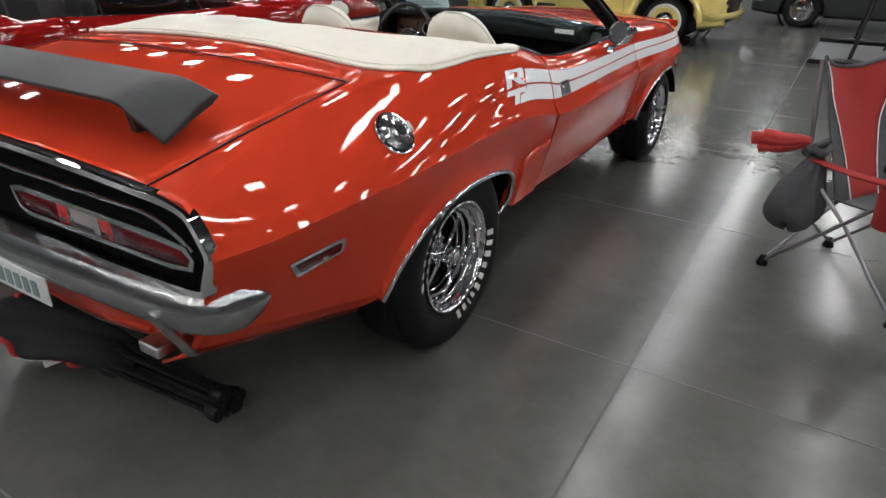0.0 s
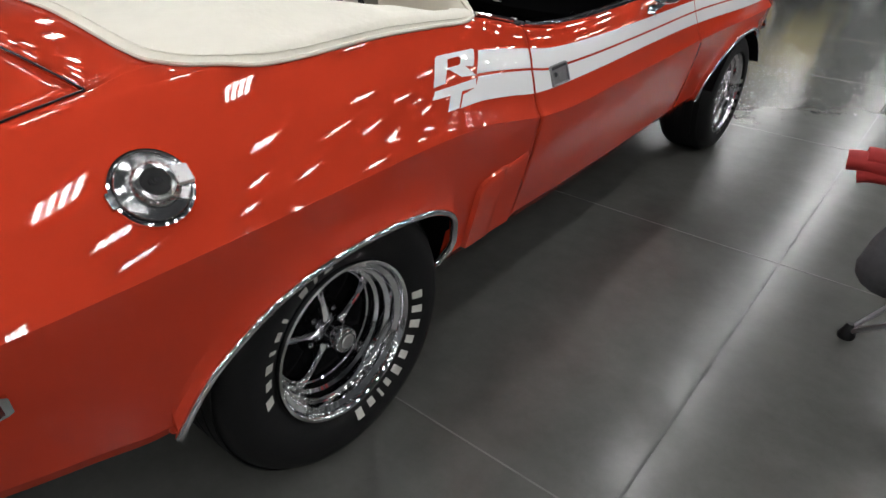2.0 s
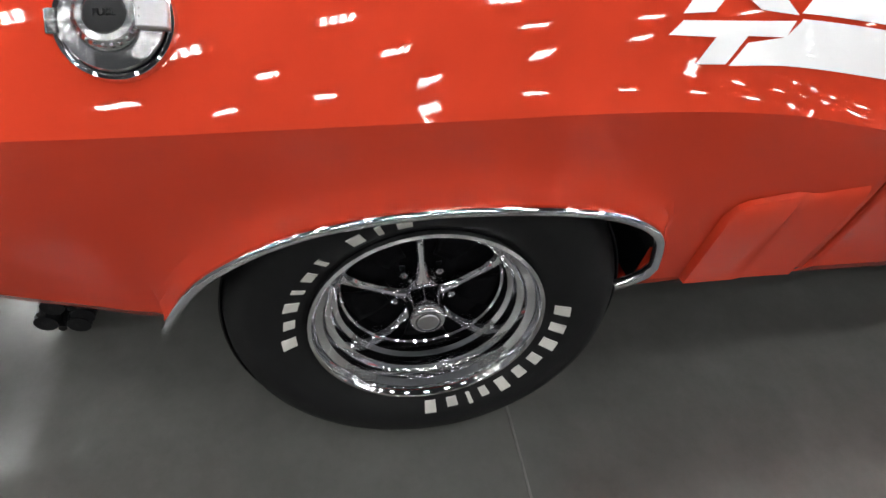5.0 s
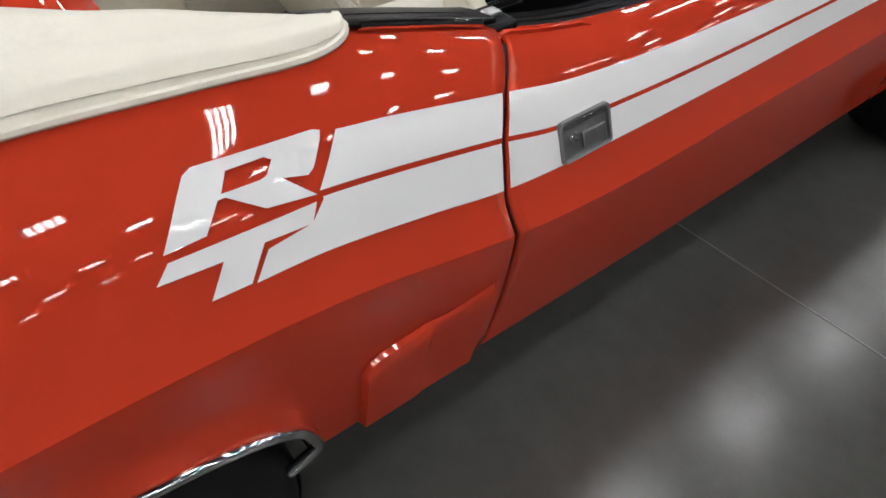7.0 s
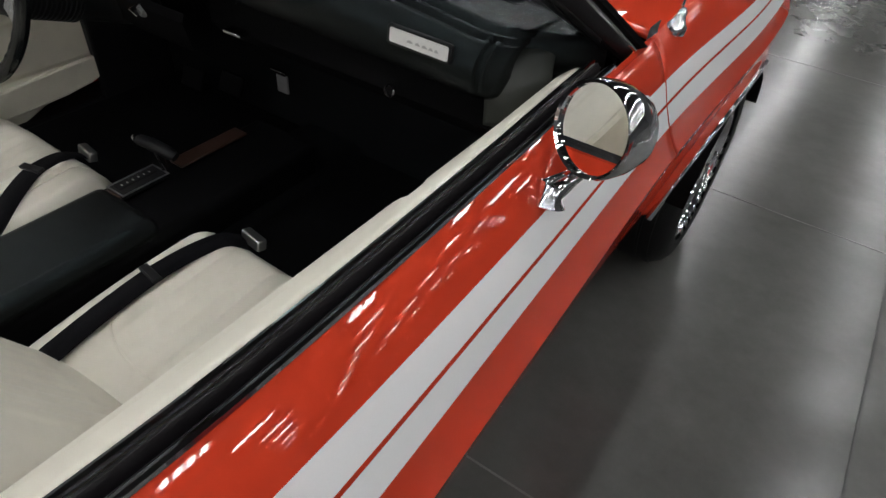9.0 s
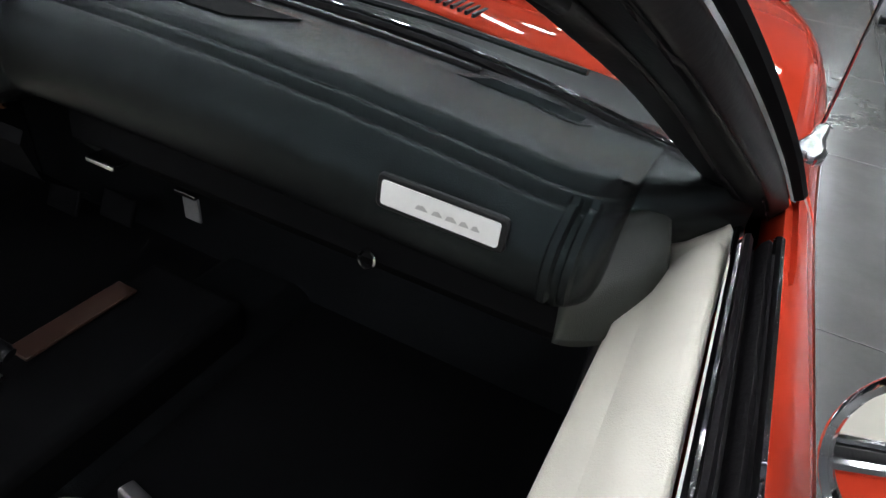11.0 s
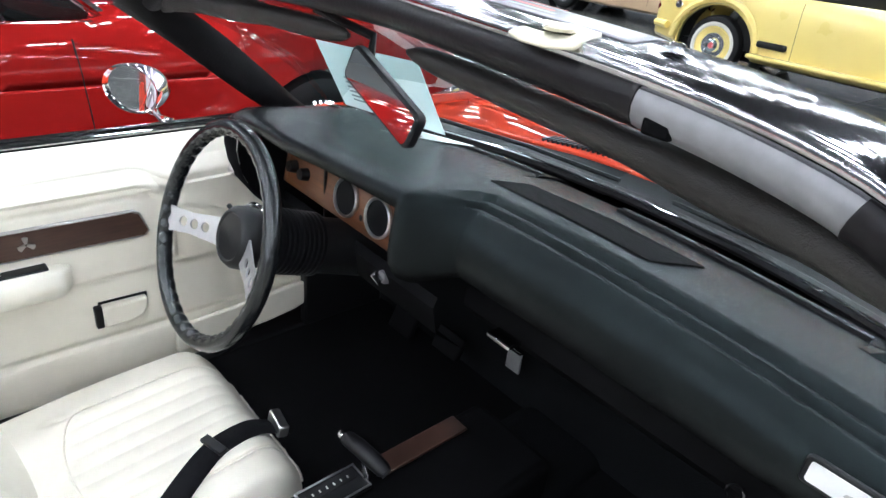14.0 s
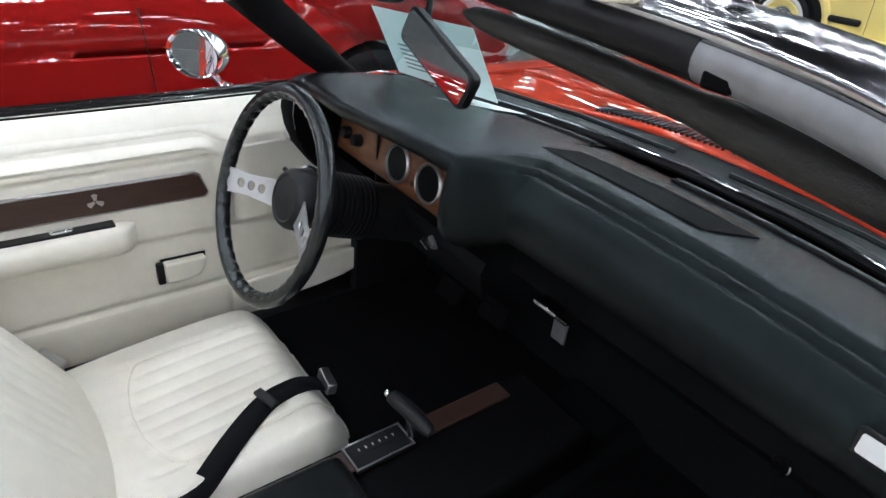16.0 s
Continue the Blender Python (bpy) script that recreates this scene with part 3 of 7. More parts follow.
for s in (1, -1):
    letter(R_OUT, R_IN, s, "stripe_letter")
    letter(T_OUT, None, s, "stripe_letter")
    decal("side_stripe", slant(0.456, 0.916, 0.498, 0.96), gap_fn(rear_gap, -0.0015), up_lo, up_hi, s, 30, off=0.0022)
    # lower stripe of the quarter panel has a stepped end
    decal("side_stripe", lambda z: 0.40 if z is None else interp(z, [0.856, 0.884, 0.8870, 0.906], [0.357, 0.383, 0.434, 0.456]), gap_fn(rear_gap, -0.0015), dn_lo, dn_hi, s, 60, 24, off=0.0022)
    decal("side_stripe", gap_fn(rear_gap, 0.0115), gap_fn(front_gap, -0.003), up_lo, up_hi, s, 90)
    decal("side_stripe", gap_fn(rear_gap, 0.0115), gap_fn(front_gap, -0.003), dn_lo, dn_hi, s, 90)
    decal("side_stripe", gap_fn(front_gap, 0.003), const(3.42), up_lo, up_hi, s, 60)
    decal("side_stripe", gap_fn(front_gap, 0.003), const(3.42), dn_lo, dn_hi, s, 60)


# door handle: a flush plate with a recess, paddle and keyhole
def handle(s):
    y0, y1, z0, z1 = 0.802, 0.906, 0.804, 0.861
    c = on_side((y0 + y1) / 2, (z0 + z1) / 2, 0.0, s)
    a, b = on_side((y0 + y1) / 2, z1, 0, s), on_side((y0 + y1) / 2, z0, 0, s)
    up = (Vector(a) - Vector(b)).normalized()
    along = (Vector(on_side(y1, 0.833, 0, s)) - Vector(on_side(y0, 0.833, 0, s))).normalized()
    n = along.cross(up) * (1 if s > 0 else -1)
    n.normalize()

    def put(u, v, d):
        return Vector(c) + along * u + up * v + n * d
    w, h = 0.051, 0.0315

    def rr(w, h, r):
        return [(sx * (w - r) + r * math.cos(t), sy * (h - r) + r * math.sin(t)) for sx, sy, t0 in ((1, 1, 0), (-1, 1, 90), (-1, -1, 180), (1, -1, 270)) for t in [radians(t0 + k * 22.5) for k in range(5)]]
    frame_o, frame_i = rr(w, h, 0.008), rr(w - 0.006, h - 0.006, 0.004)
    k = len(frame_o)
    verts = [put(u, v, -0.002) for u, v in frame_o] + [put(u, v, 0.007) for u, v in rr(w - 0.002, h - 0.002, 0.007)] + [put(u, v, 0.006) for u, v in frame_i] + [put(u, v, 0.0015) for u, v in frame_i]
    faces = [(r * k + i, r * k + (i + 1) % k, (r + 1) * k + (i + 1) % k, (r + 1) * k + i) for r in range(3) for i in range(k)]
    faces.append(tuple(range(3 * k, 4 * k)))
    if s < 0:
        faces = [q[::-1] for q in faces]
    h_ob = link("door_handle", verts, faces, HANDLE, car, "flush brushed-metal door handle plate", smooth=30)
    v, f = prism([(-0.008, -0.020), (0.040, -0.020), (0.040, 0.004), (-0.008, 0.004)], 0.001, 0.0055, put)
    link("paddle", v, f, HANDLE, h_ob, "brushed-metal handle paddle", bevel=0.002)
    v, f = prism(rr(w - 0.007, 0.004, 0.002), 0.001, 0.005, lambda u, v2, d: put(u, v2 + 0.021, d))
    link("upper_lip", v, f, DULLCHROME, h_ob, bevel=0.001)
    m = axis_pose(put(-0.024, 0.002, 0.001), n, along)
    v, f = lathe([(0, 0.004), (0.003, 0.004), (0.0035, 0.005), (0.007, 0.005), (0.008, 0.003), (0.008, 0)], 20, m)
    link("key_lock", v, f, CHROME, h_ob, "chrome key lock")


handle(1)
handle(-1)

# fuel filler cap
cap_p = Vector(on_side(-0.389, 0.905, 0.002))
cap_n = (Vector(on_side(-0.389, 0.905, 0.03)) - Vector(on_side(-0.389, 0.905, 0.0))).normalized()
m = axis_pose(cap_p, cap_n, (0, 1, 0))
cap = link("fuel_cap", *lathe([(0.0685, -0.02), (0.0685, 0.003), (0.0665, 0.0065), (0.063, 0.0075), (0.0605, 0.006)], 64, m), CHROME, car, "round chrome flip-top fuel filler cap", smooth=30)
link("cap_groove", *lathe([(0.061, 0.0062), (0.060, 0.001), (0.057, 0.001)], 64, m), BLACK, cap, "dark gap round the flip-top lid")
lid = link("lid", *lathe([(0.0585, -0.004), (0.0585, 0.009), (0.057, 0.0115), (0.050, 0.0150), (0.042, 0.0180), (0.038, 0.0200), (0.0355, 0.0235), (0.0335, 0.0285), (0.0310, 0.0308), (0.0240, 0.0318), (0.0228, 0.0300)], 64, m), DULLCHROME, cap, "domed polished lid", smooth=30)
link("lid_centre", *lathe([(0.0230, 0.0295), (0.0215, 0.0303), (0.0, 0.0306)], 40, m), BLACK, lid, "black centre of the lid")
for k in range(24):
    mm = m @ Matrix.Rotation(2 * math.pi * (k + 0.5) / 24, 4, "Z")
    link("knurl", *box(0.0350, 0, 0.0255, 0.0040, 0.0040, 0.0070, mm), DULLCHROME, lid, bevel=0.0012)
tab = [(0.031, 0.017, 0.0305), (0.031, -0.017, 0.0305), (0.064, -0.0165, 0.0190), (0.064, 0.0165, 0.0190), (0.031, 0.017, 0.014), (0.031, -0.017, 0.014), (0.064, -0.0165, 0.008), (0.064, 0.0165, 0.008)]
link("lift_tab", [m @ Vector(p) for p in tab], [(0, 1, 2, 3)[::-1], (4, 5, 6, 7), (0, 1, 5, 4), (1, 2, 6, 5), (2, 3, 7, 6), (3, 0, 4, 7)], SATIN, lid, "flat chrome lift tab", bevel=0.003)
link("hinge", *box(-0.066, 0.0, 0.0055, 0.013, 0.030, 0.013, m), DULLCHROME, cap, "chrome hinge block", bevel=0.003)
cu = bpy.data.curves.new("fuel_word", "FONT")
cu.body, cu.size, cu.align_x, cu.align_y, cu.extrude = "FUEL", 0.0115, "CENTER", "CENTER", 0.0004
tx = new("fuel_word", cu)
tx.parent = cap
up = cap_n.cross(Vector((0, 1, 0))) * -1
tx.matrix_basis = axis_pose(cap_p + cap_n * 0.0309, cap_n, (0, 1, 0))
cu.materials.append(CHROME)

# side marker lamp on the quarter panel
MK = [(-0.866, 0.704), (-0.695, 0.714), (-0.684, 0.706), (-0.682, 0.672), (-0.69, 0.667), (-0.826, 0.652), (-0.838, 0.656)]
for s in (1, -1):
    def mput(u, v, d):
        return on_side(u, v, d, s)
    cy, cz = -0.765, 0.683
    inn = [(cy + (u - cy) * 0.86, cz + (v - cz) * 0.66) for u, v in MK]
    k = len(MK)
    verts = [mput(u, v, -0.002) for u, v in MK] + [mput(u, v, 0.008) for u, v in MK] + [mput(u, v, 0.009) for u, v in inn] + [mput(u, v, 0.003) for u, v in inn]
    faces = [(r * k + i, r * k + (i + 1) % k, (r + 1) * k + (i + 1) % k, (r + 1) * k + i) for r in range(3) for i in range(k)]
    faces = [q[::-1] for q in faces] if s > 0 else faces
    mk = link("side_marker", verts, faces, CHROME, car, "chrome-framed side marker lamp", smooth=30)
    verts = [mput(u, v, 0.004) for u, v in inn]
    link("marker_lens", verts, [tuple(range(k))[::-1] if s > 0 else tuple(range(k))], LENS, mk, "dark red marker lens")


# ---- rear end ----
def deck_z(x, y):
    xe = quarter_in(y)[0]
    return quarter_in(y)[1] + 0.022 * (1 - min(1, (abs(x) / xe)) ** 2)


v, f = grid(lambda y, x: (x * (quarter_in(y)[0] - 0.009), y, deck_z(x * (quarter_in(y)[0] - 0.009), y) - 0.0015), lin(-1.055, -0.385, 30), lin(-1, 1, 30), flip=True)
lid = link("trunk_lid", v, f, ORANGE, car, "orange-red trunk lid", solid=0.018)
v, f = grid(lambda y, x: (x * quarter_in(y)[0] * 1.0, y, deck_z(x * quarter_in(y)[0], y) - 0.0), lin(-0.379, 0.35, 16), lin(-1, 1, 30), flip=True)
link("rear_deck_panel", v, f, ORANGE, car, "orange-red deck panel ahead of the trunk lid", solid=0.018)
v, f = grid(lambda y, x: (x * 0.735, y, deck_z(x * 0.70, y) - 0.021), lin(-1.03, -0.3, 12), lin(-1, 1, 12), flip=True)
link("trunk_gutter", v, f, BLACK, car, "dark trunk gutter")
# black strip laid flush to draw the shut line's shade round the lid
for s in (1, -1):
    v, f = grid(lambda y, k: (s * (quarter_in(y)[0] - 0.0065 + 0.0042 * k), y, deck_z(quarter_in(y)[0] - 0.004, y) + 0.0008), lin(-1.05, -0.385, 24), [0, 0.5, 1], flip=s < 0)
    link("trunk_seam_line", v, f, BLACK, car, "black strip drawn for the shaded shut line of the trunk", solid=0.003)
v, f = grid(lambda x, k: (x * quarter_in(-0.382)[0] * 0.99, -0.384 + 0.0034 * k, deck_z(x * quarter_in(-0.382)[0] * 0.99, -0.382) + 0.0008), lin(-1, 1, 30), [0, 0.5, 1], flip=True)
link("trunk_seam_line", v, f, BLACK, car, "black strip drawn for the shaded shut line of the trunk", solid=0.003)


def rear_outline(d=0.0):
    """Tail opening, right half, from the centre top round to the centre bottom; d insets it from the body's edge."""
    zt = z_top(-1.06)
    pts = [(x, deck_z(x, -1.055) + 0.001) for x in (0, 0.25, 0.5, 0.66)] + [(x_top(-1.06) - 0.05, zt + 0.003)]
    pts += [(x_side(-1.06, z) + 0.002, z) for z in (zt - 0.014, zt - 0.042, zt - 0.075, 0.785, 0.745, 0.71)] + [(0.860, 0.682), (0.80, 0.672), (0.5, 0.665), (0, 0.66)]
    for rounding in range(2):
        pts = pts[:1] + [(a[0] + (b[0] - a[0]) * q, a[1] + (b[1] - a[1]) * q) for a, b in zip(pts, pts[1:]) for q in (0.25, 0.75)] + pts[-1:]
    out = []
    for i, (x, z) in enumerate(pts):
        a, b = pts[max(0, i - 1)], pts[min(len(pts) - 1, i + 1)]
        t = Vector((b[0] - a[0], b[1] - a[1])).normalized()
        out.append((max(0.0, x + t.y * d) if i not in (0, len(pts) - 1) else 0.0, z - t.x * d))
    return out


def sym(half):
    return half + [(-x, z) for x, z in half[-2:0:-1]]


o0, o1, o2 = sym(rear_outline(0.0)), sym(rear_outline(0.003)), sym(rear_outline(0.020))
k = len(o0)


def tail_y(x):
    return -1.062 + 0.006 * (abs(x) / 0.88) ** 6


verts = [(x * 1.004, tail_y(x) + 0.014, z + 0.002) for x, z in o0] + [(x, tail_y(x) - 0.012, z) for x, z in o1] + [(x, tail_y(x) - 0.010, z) for x, z in o2] + [(x * 0.995, tail_y(x) + 0.004, z) for x, z in o2]
faces = [(r * k + i, (r + 1) * k + i, (r + 1) * k + (i + 1) % k, r * k + (i + 1) % k) for r in range(3) for i in range(k)]
link("tail_surround", verts, [q[::-1] for q in faces], CHROME, car, "bright tail-panel surround", smooth=50)
v, f = grid(lambda k, z: (k * (x_side(-1.06, z) - 0.022), tail_y(0.8) + 0.028, z), lin(-1, 1, 40), lin(0.67, 0.893, 10), flip=True)
link("tail_panel", v, f, MATTE, car, "matt black tail panel", solid=0.01)
v, f = tube([(x, tail_y(x) + 0.012, 0.842 - 0.055 * max(0, (abs(x) - 0.64) / 0.16) ** 2) for x in lin(-0.81, 0.81, 44)], 0.0055, 8)
link("tail_trim_strip", v, f, DULLCHROME, car, "thin bright strip above the tail lamps")
for s in (1, -1):
    outer = [(0.10, 0.792), (0.15, 0.804), (0.70, 0.802), (0.80, 0.792), (0.822, 0.764), (0.812, 0.735), (0.74, 0.724), (0.16, 0.720), (0.125, 0.735)]
    cx, cz = 0.47, 0.762
    inner = [(cx + (x - cx) * 0.965, cz + (z - cz) * 0.66) for x, z in outer]
    k = len(outer)
    verts = [(s * x, tail_y(x) + 0.025, z) for x, z in outer] + [(s * x, tail_y(x) + 0.002, z) for x, z in outer] + [(s * x, tail_y(x) + 0.001, z) for x, z in inner] + [(s * x, tail_y(x) + 0.018, z) for x, z in inner]
    faces = [(r * k + i, (r + 1) * k + i, (r + 1) * k + (i + 1) % k, r * k + (i + 1) % k) for r in range(3) for i in range(k)]
    tl = link("tail_lamp", verts, [q if s > 0 else q[::-1] for q in faces], DULLCHROME, car, "long bright-framed tail lamp", smooth=30)
    for a, b, mt, lb in ((0.12, 0.30, LENS, "dark red lens"), (0.30, 0.345, LENSLIT, "bright red lens"), (0.345, 0.475, LENSCLEAR, "clear reversing lens"), (0.475, 0.525, LENSLIT, "bright red lens"), (0.525, 0.805, LENS, "dark red lens")):
        v, f = grid(lambda x, z: (s * x, tail_y(x) + 0.014, z), lin(a, b - 0.003, 6), [0.736, 0.762, 0.788], flip=s > 0)
        link("lamp_lens", v, f, mt, tl, lb, solid=0.006)

# rear bumper: a chrome blade that wraps round the corners
BUMP = [(0, -1.125), (0.3, -1.122), (0.55, -1.11), (0.72, -1.100), (0.80, -1.088), (0.862, -1.05), (0.892, -0.985), (0.884, -0.910)]


def bumper(name, pts, z0, z1, out, label, flipy=1):
    full = [(-x, y) for x, y in pts[:0:-1]] + pts
    dense = []
    for i in range(len(full) - 1):
        for t in lin(0, 1, 7)[:-1]:
            dense.append((full[i][0] + (full[i + 1][0] - full[i][0]) * t, full[i][1] + (full[i + 1][1] - full[i][1]) * t))
    dense.append(full[-1])
    for _ in range(6):
        dense = [dense[0]] + [((dense[i - 1][0] + 2 * dense[i][0] + dense[i + 1][0]) / 4, (dense[i - 1][1] + 2 * dense[i][1] + dense[i + 1][1]) / 4) for i in range(1, len(dense) - 1)] + [dense[-1]]
    prof = [(-0.05, 0.0), (-0.012, 0.0), (0.0, 0.12), (0.006, 0.35), (0.004, 0.62), (-0.004, 0.80), (-0.014, 0.93), (-0.05, 1.0)]
    n = len(dense)
    verts, faces = [], []
    for i, (x, y) in enumerate(dense):
        a, b = dense[max(0, i - 1)], dense[min(n - 1, i + 1)]
        t = Vector((b[0] - a[0], b[1] - a[1], 0)).normalized()
        nn = Vector((t.y, -t.x, 0)) * flipy
        e = min(1, min(i, n - 1 - i) / 6)
        zc, hh = (z0 + z1) / 2, (z1 - z0) * (0.25 + 0.75 * e ** 0.5)
        for o, h in prof:
            verts.append(Vector((x, y, zc + (h - 0.5) * hh)) + nn * (o + out))
    kk = len(prof)
    for i in range(n - 1):
        for j in range(kk - 1):
            q = (i * kk + j, (i + 1) * kk + j, (i + 1) * kk + j + 1, i * kk + j + 1)
            faces.append(q if flipy > 0 else q[::-1])
    return link(name, verts, faces, DULLCHROME, car, label, smooth=40)


bumper("rear_bumper", BUMP, 0.575, 0.686, 0.0, "chrome rear bumper blade wrapping the corners")
v, f = grid(lambda x, z: (x, -1.075 + 0.16 * (abs(x) / 0.84) ** 4 + (0.60 - z) * 0.28, z), lin(-0.73, 0.73, 40), [0.45, 0.48, 0.51, 0.55, 0.60], flip=True)
link("rear_valance", v, f, ORANGE, car, "orange-red panel under the rear bumper", solid=0.01)
v, f = tube([(x, -1.045 + 0.10 * (abs(x) / 0.84) ** 3, 0.475) for x in lin(-0.55, 0.55, 20)], 0.012, 8)
link("valance_fold", v, f, ORANGE, car)
plate = link("number_plate", *box(0.12, -1.128, 0.556, 0.36, 0.006, 0.085, None), PLATE, car, "white number plate with unreadable characters", bevel=0.003)
for i in range(7):
    link("plate_mark", *box(-0.01 + i * 0.042, -1.1325, 0.553, 0.026, 0.003, 0.045), INK, plate)
for s in (1, -1):
    v, f = box(s * 0.63, -1.00, 0.478, 0.075, 0.18, 0.032)
    link("exhaust_tip", v, f, SATIN, car, "rectangular polished exhaust tip", bevel=0.006)
    link("bumper_guard", *box(0, 0, 0, 0.034, 0.016, 0.15, pose(s * 0.735, -1.085, 0.560, 22, s * -22, 0)), DULLCHROME, car, "chrome bumper guard", bevel=0.006)

# rear wing
WING = [(0.0, 0.0), (0.02, 0.018), (0.08, 0.022), (0.17, 0.010), (0.205, -0.002), (0.20, -0.014), (0.10, -0.002), (0.03, -0.006)]
verts, faces = [], []
xs = lin(-0.64, 0.64, 40)
for x in xs:
    e = abs(x) / 0.64
    drop = 0.0 if e < 0.80 else -0.085 * ((e - 0.80) / 0.20) ** 1.6
    for u, w in WING:
        tt = 1.0 - 0.12 * max(0, (e - 0.9) / 0.1)
        verts.append((x, -0.775 - u * tt, 1.072 + w - u * 0.04 + drop * (0.25 + 0.75 * min(1, u / 0.17))))
k = len(WING)
for i in range(len(xs) - 1):
    for j in range(k):
        faces.append((i * k + j, i * k + (j + 1) % k, (i + 1) * k + (j + 1) % k, (i + 1) * k + j))
faces += [tuple(range(k))[::-1], tuple(range((len(xs) - 1) * k, len(xs) * k))]
wing = link("rear_spoiler", verts, faces, SATINBLACK, car, "matt black rear wing standing above the trunk lid", smooth=35, bevel=0.003)
for s in (1, -1):
    zt = deck_z(0.44, -0.86)
    verts = []
    for x, y0, y1, z in ((0.50, -0.82, -0.92, zt), (0.47, -0.82, -0.92, zt), (0.535, -0.80, -0.95, 1.072), (0.49, -0.80, -0.95, 1.072)):
        verts += [(s * x, y0, z), (s * x, y1, z)]
    link("spoiler_leg", verts, [(0, 1, 5, 4), (2, 6, 7, 3), (0, 4, 6, 2), (1, 3, 7, 5), (0, 2, 3, 1), (4, 5, 7, 6)], SATINBLACK, wing, bevel=0.006)


# ---- front end, hood and cowl ----
def hood_z(x, y):
    xe, ze = fender_in(max(2.1, y))
    b = 0.018 * math.exp(-((abs(x) - 0.0) / 0.30) ** 4)
    return ze + 0.02 * (1 - min(1, abs(x) / xe) ** 2) + b


v, f = grid(lambda y, x: (x * (fender_in(max(2.1, y))[0] - 0.004), y, hood_z(x * fender_in(max(2.1, y))[0], y)), lin(2.392, 3.60, 30), lin(-1, 1, 40), flip=True)
link("hood", v, f, ORANGE, car, "orange-red hood", solid=0.015)
def cowl_y(x):
    """Rear edge of the cowl panel, just ahead of the windscreen's foot."""
    return smoothy(abs(x), [0, 0.26, 0.42, 0.55, 0.745], [2.265, 2.256, 2.244, 2.227, 2.172])


v, f = grid(lambda k, x: (x * 0.70, cowl_y(x * 0.70) + k * (2.386 - cowl_y(x * 0.70)), hood_z(x * 0.70, 2.34) - 0.004 - 0.010 * (1 - k) ** 2), lin(0, 1, 8), lin(-1, 1, 30), flip=True)
link("cowl_panel", v, f, ORANGE, car, "orange-red cowl panel at the foot of the windscreen", solid=0.01)
for s in (1, -1):
    for i in range(24):
        x = s * (0.012 + i * 0.0135)
        link("cowl_louvre", *box(x, cowl_y(x) + 0.050, hood_z(x, 2.34) - 0.0075, 0.0055, 0.052, 0.006, None), BLACK, car)
    v, f = tube([(s * 0.06, 2.205, 0.972), (s * 0.3, 2.195, 0.969), (s * 0.55, 2.155, 0.962)], 0.005, 6)
    link("wiper_arm", v, f, BLACK, car, "black wiper arm lying at the windscreen's foot")
# radio aerial on the right fender
ae = link("aerial_base", *lathe([(0.019, -0.01), (0.019, 0.004), (0.014, 0.010), (0.009, 0.020), (0.008, 0.030), (0.004, 0.036), (0, 0.036)], 24, axis_pose((0.831, 2.155, z_top(2.155) - 0.002), (0.1, 0.1, 1))), CHROME, car, "chrome aerial base")
link("aerial_mast", *tube([(0.831, 2.156, z_top(2.155) + 0.02), (0.836, 2.185, z_top(2.155) + 0.38), (0.845, 2.215, z_top(2.155) + 0.76)], [0.0024, 0.0018, 0.0012], 6), CHROME, ae, "thin chrome mast")
# nose
v, f = grid(lambda x, z: (x, 3.60 + 0.06 * (1 - (x / 0.8) ** 2), z), lin(-0.74, 0.74, 24), lin(0.60, 0.83, 6), flip=False)
link("grille", v, f, BLACK, car, "black grille", solid=0.01)
for s in (1, -1):
    for x in (0.62, 0.45):
        m = axis_pose((s * x, 3.625, 0.71), (0, 1, 0), (1, 0, 0))
        hl = link("headlamp", *lathe([(0.085, -0.02), (0.085, 0.004), (0.075, 0.006), (0.072, 0.0)], 32, m), CHROME, car, "round headlamp")
        link("lens", *lathe([(0.073, 0.0), (0.05, 0.012), (0, 0.017)], 24, m), LENSCLEAR, hl)
v, f = grid(lambda x, t: (x, 3.615 + 0.065 * (1 - (x / 0.8) ** 2) - 0.03 * t, 0.83 + 0.04 * math.sin(t * math.pi / 2)), lin(-0.76, 0.76, 30), lin(0, 1, 6), flip=False)
link("nose_panel", v, f, ORANGE, car, "orange-red nose panel", solid=0.012)
v, f = grid(lambda x, z: (x, 3.56 + 0.06 * (1 - (x / 0.8) ** 2) + (z - 0.36) * 0.1, z), lin(-0.76, 0.76, 24), lin(0.36, 0.60, 5), flip=False)
link("front_valance", v, f, ORANGE, car, "orange-red front valance", solid=0.012)
bumper("front_bumper", [(0, 3.70), (0.4, 3.685), (0.65, 3.64), (0.78, 3.58), (0.84, 3.48), (0.85, 3.40)], 0.53, 0.62, 0.0, "chrome front bumper blade", flipy=-1)


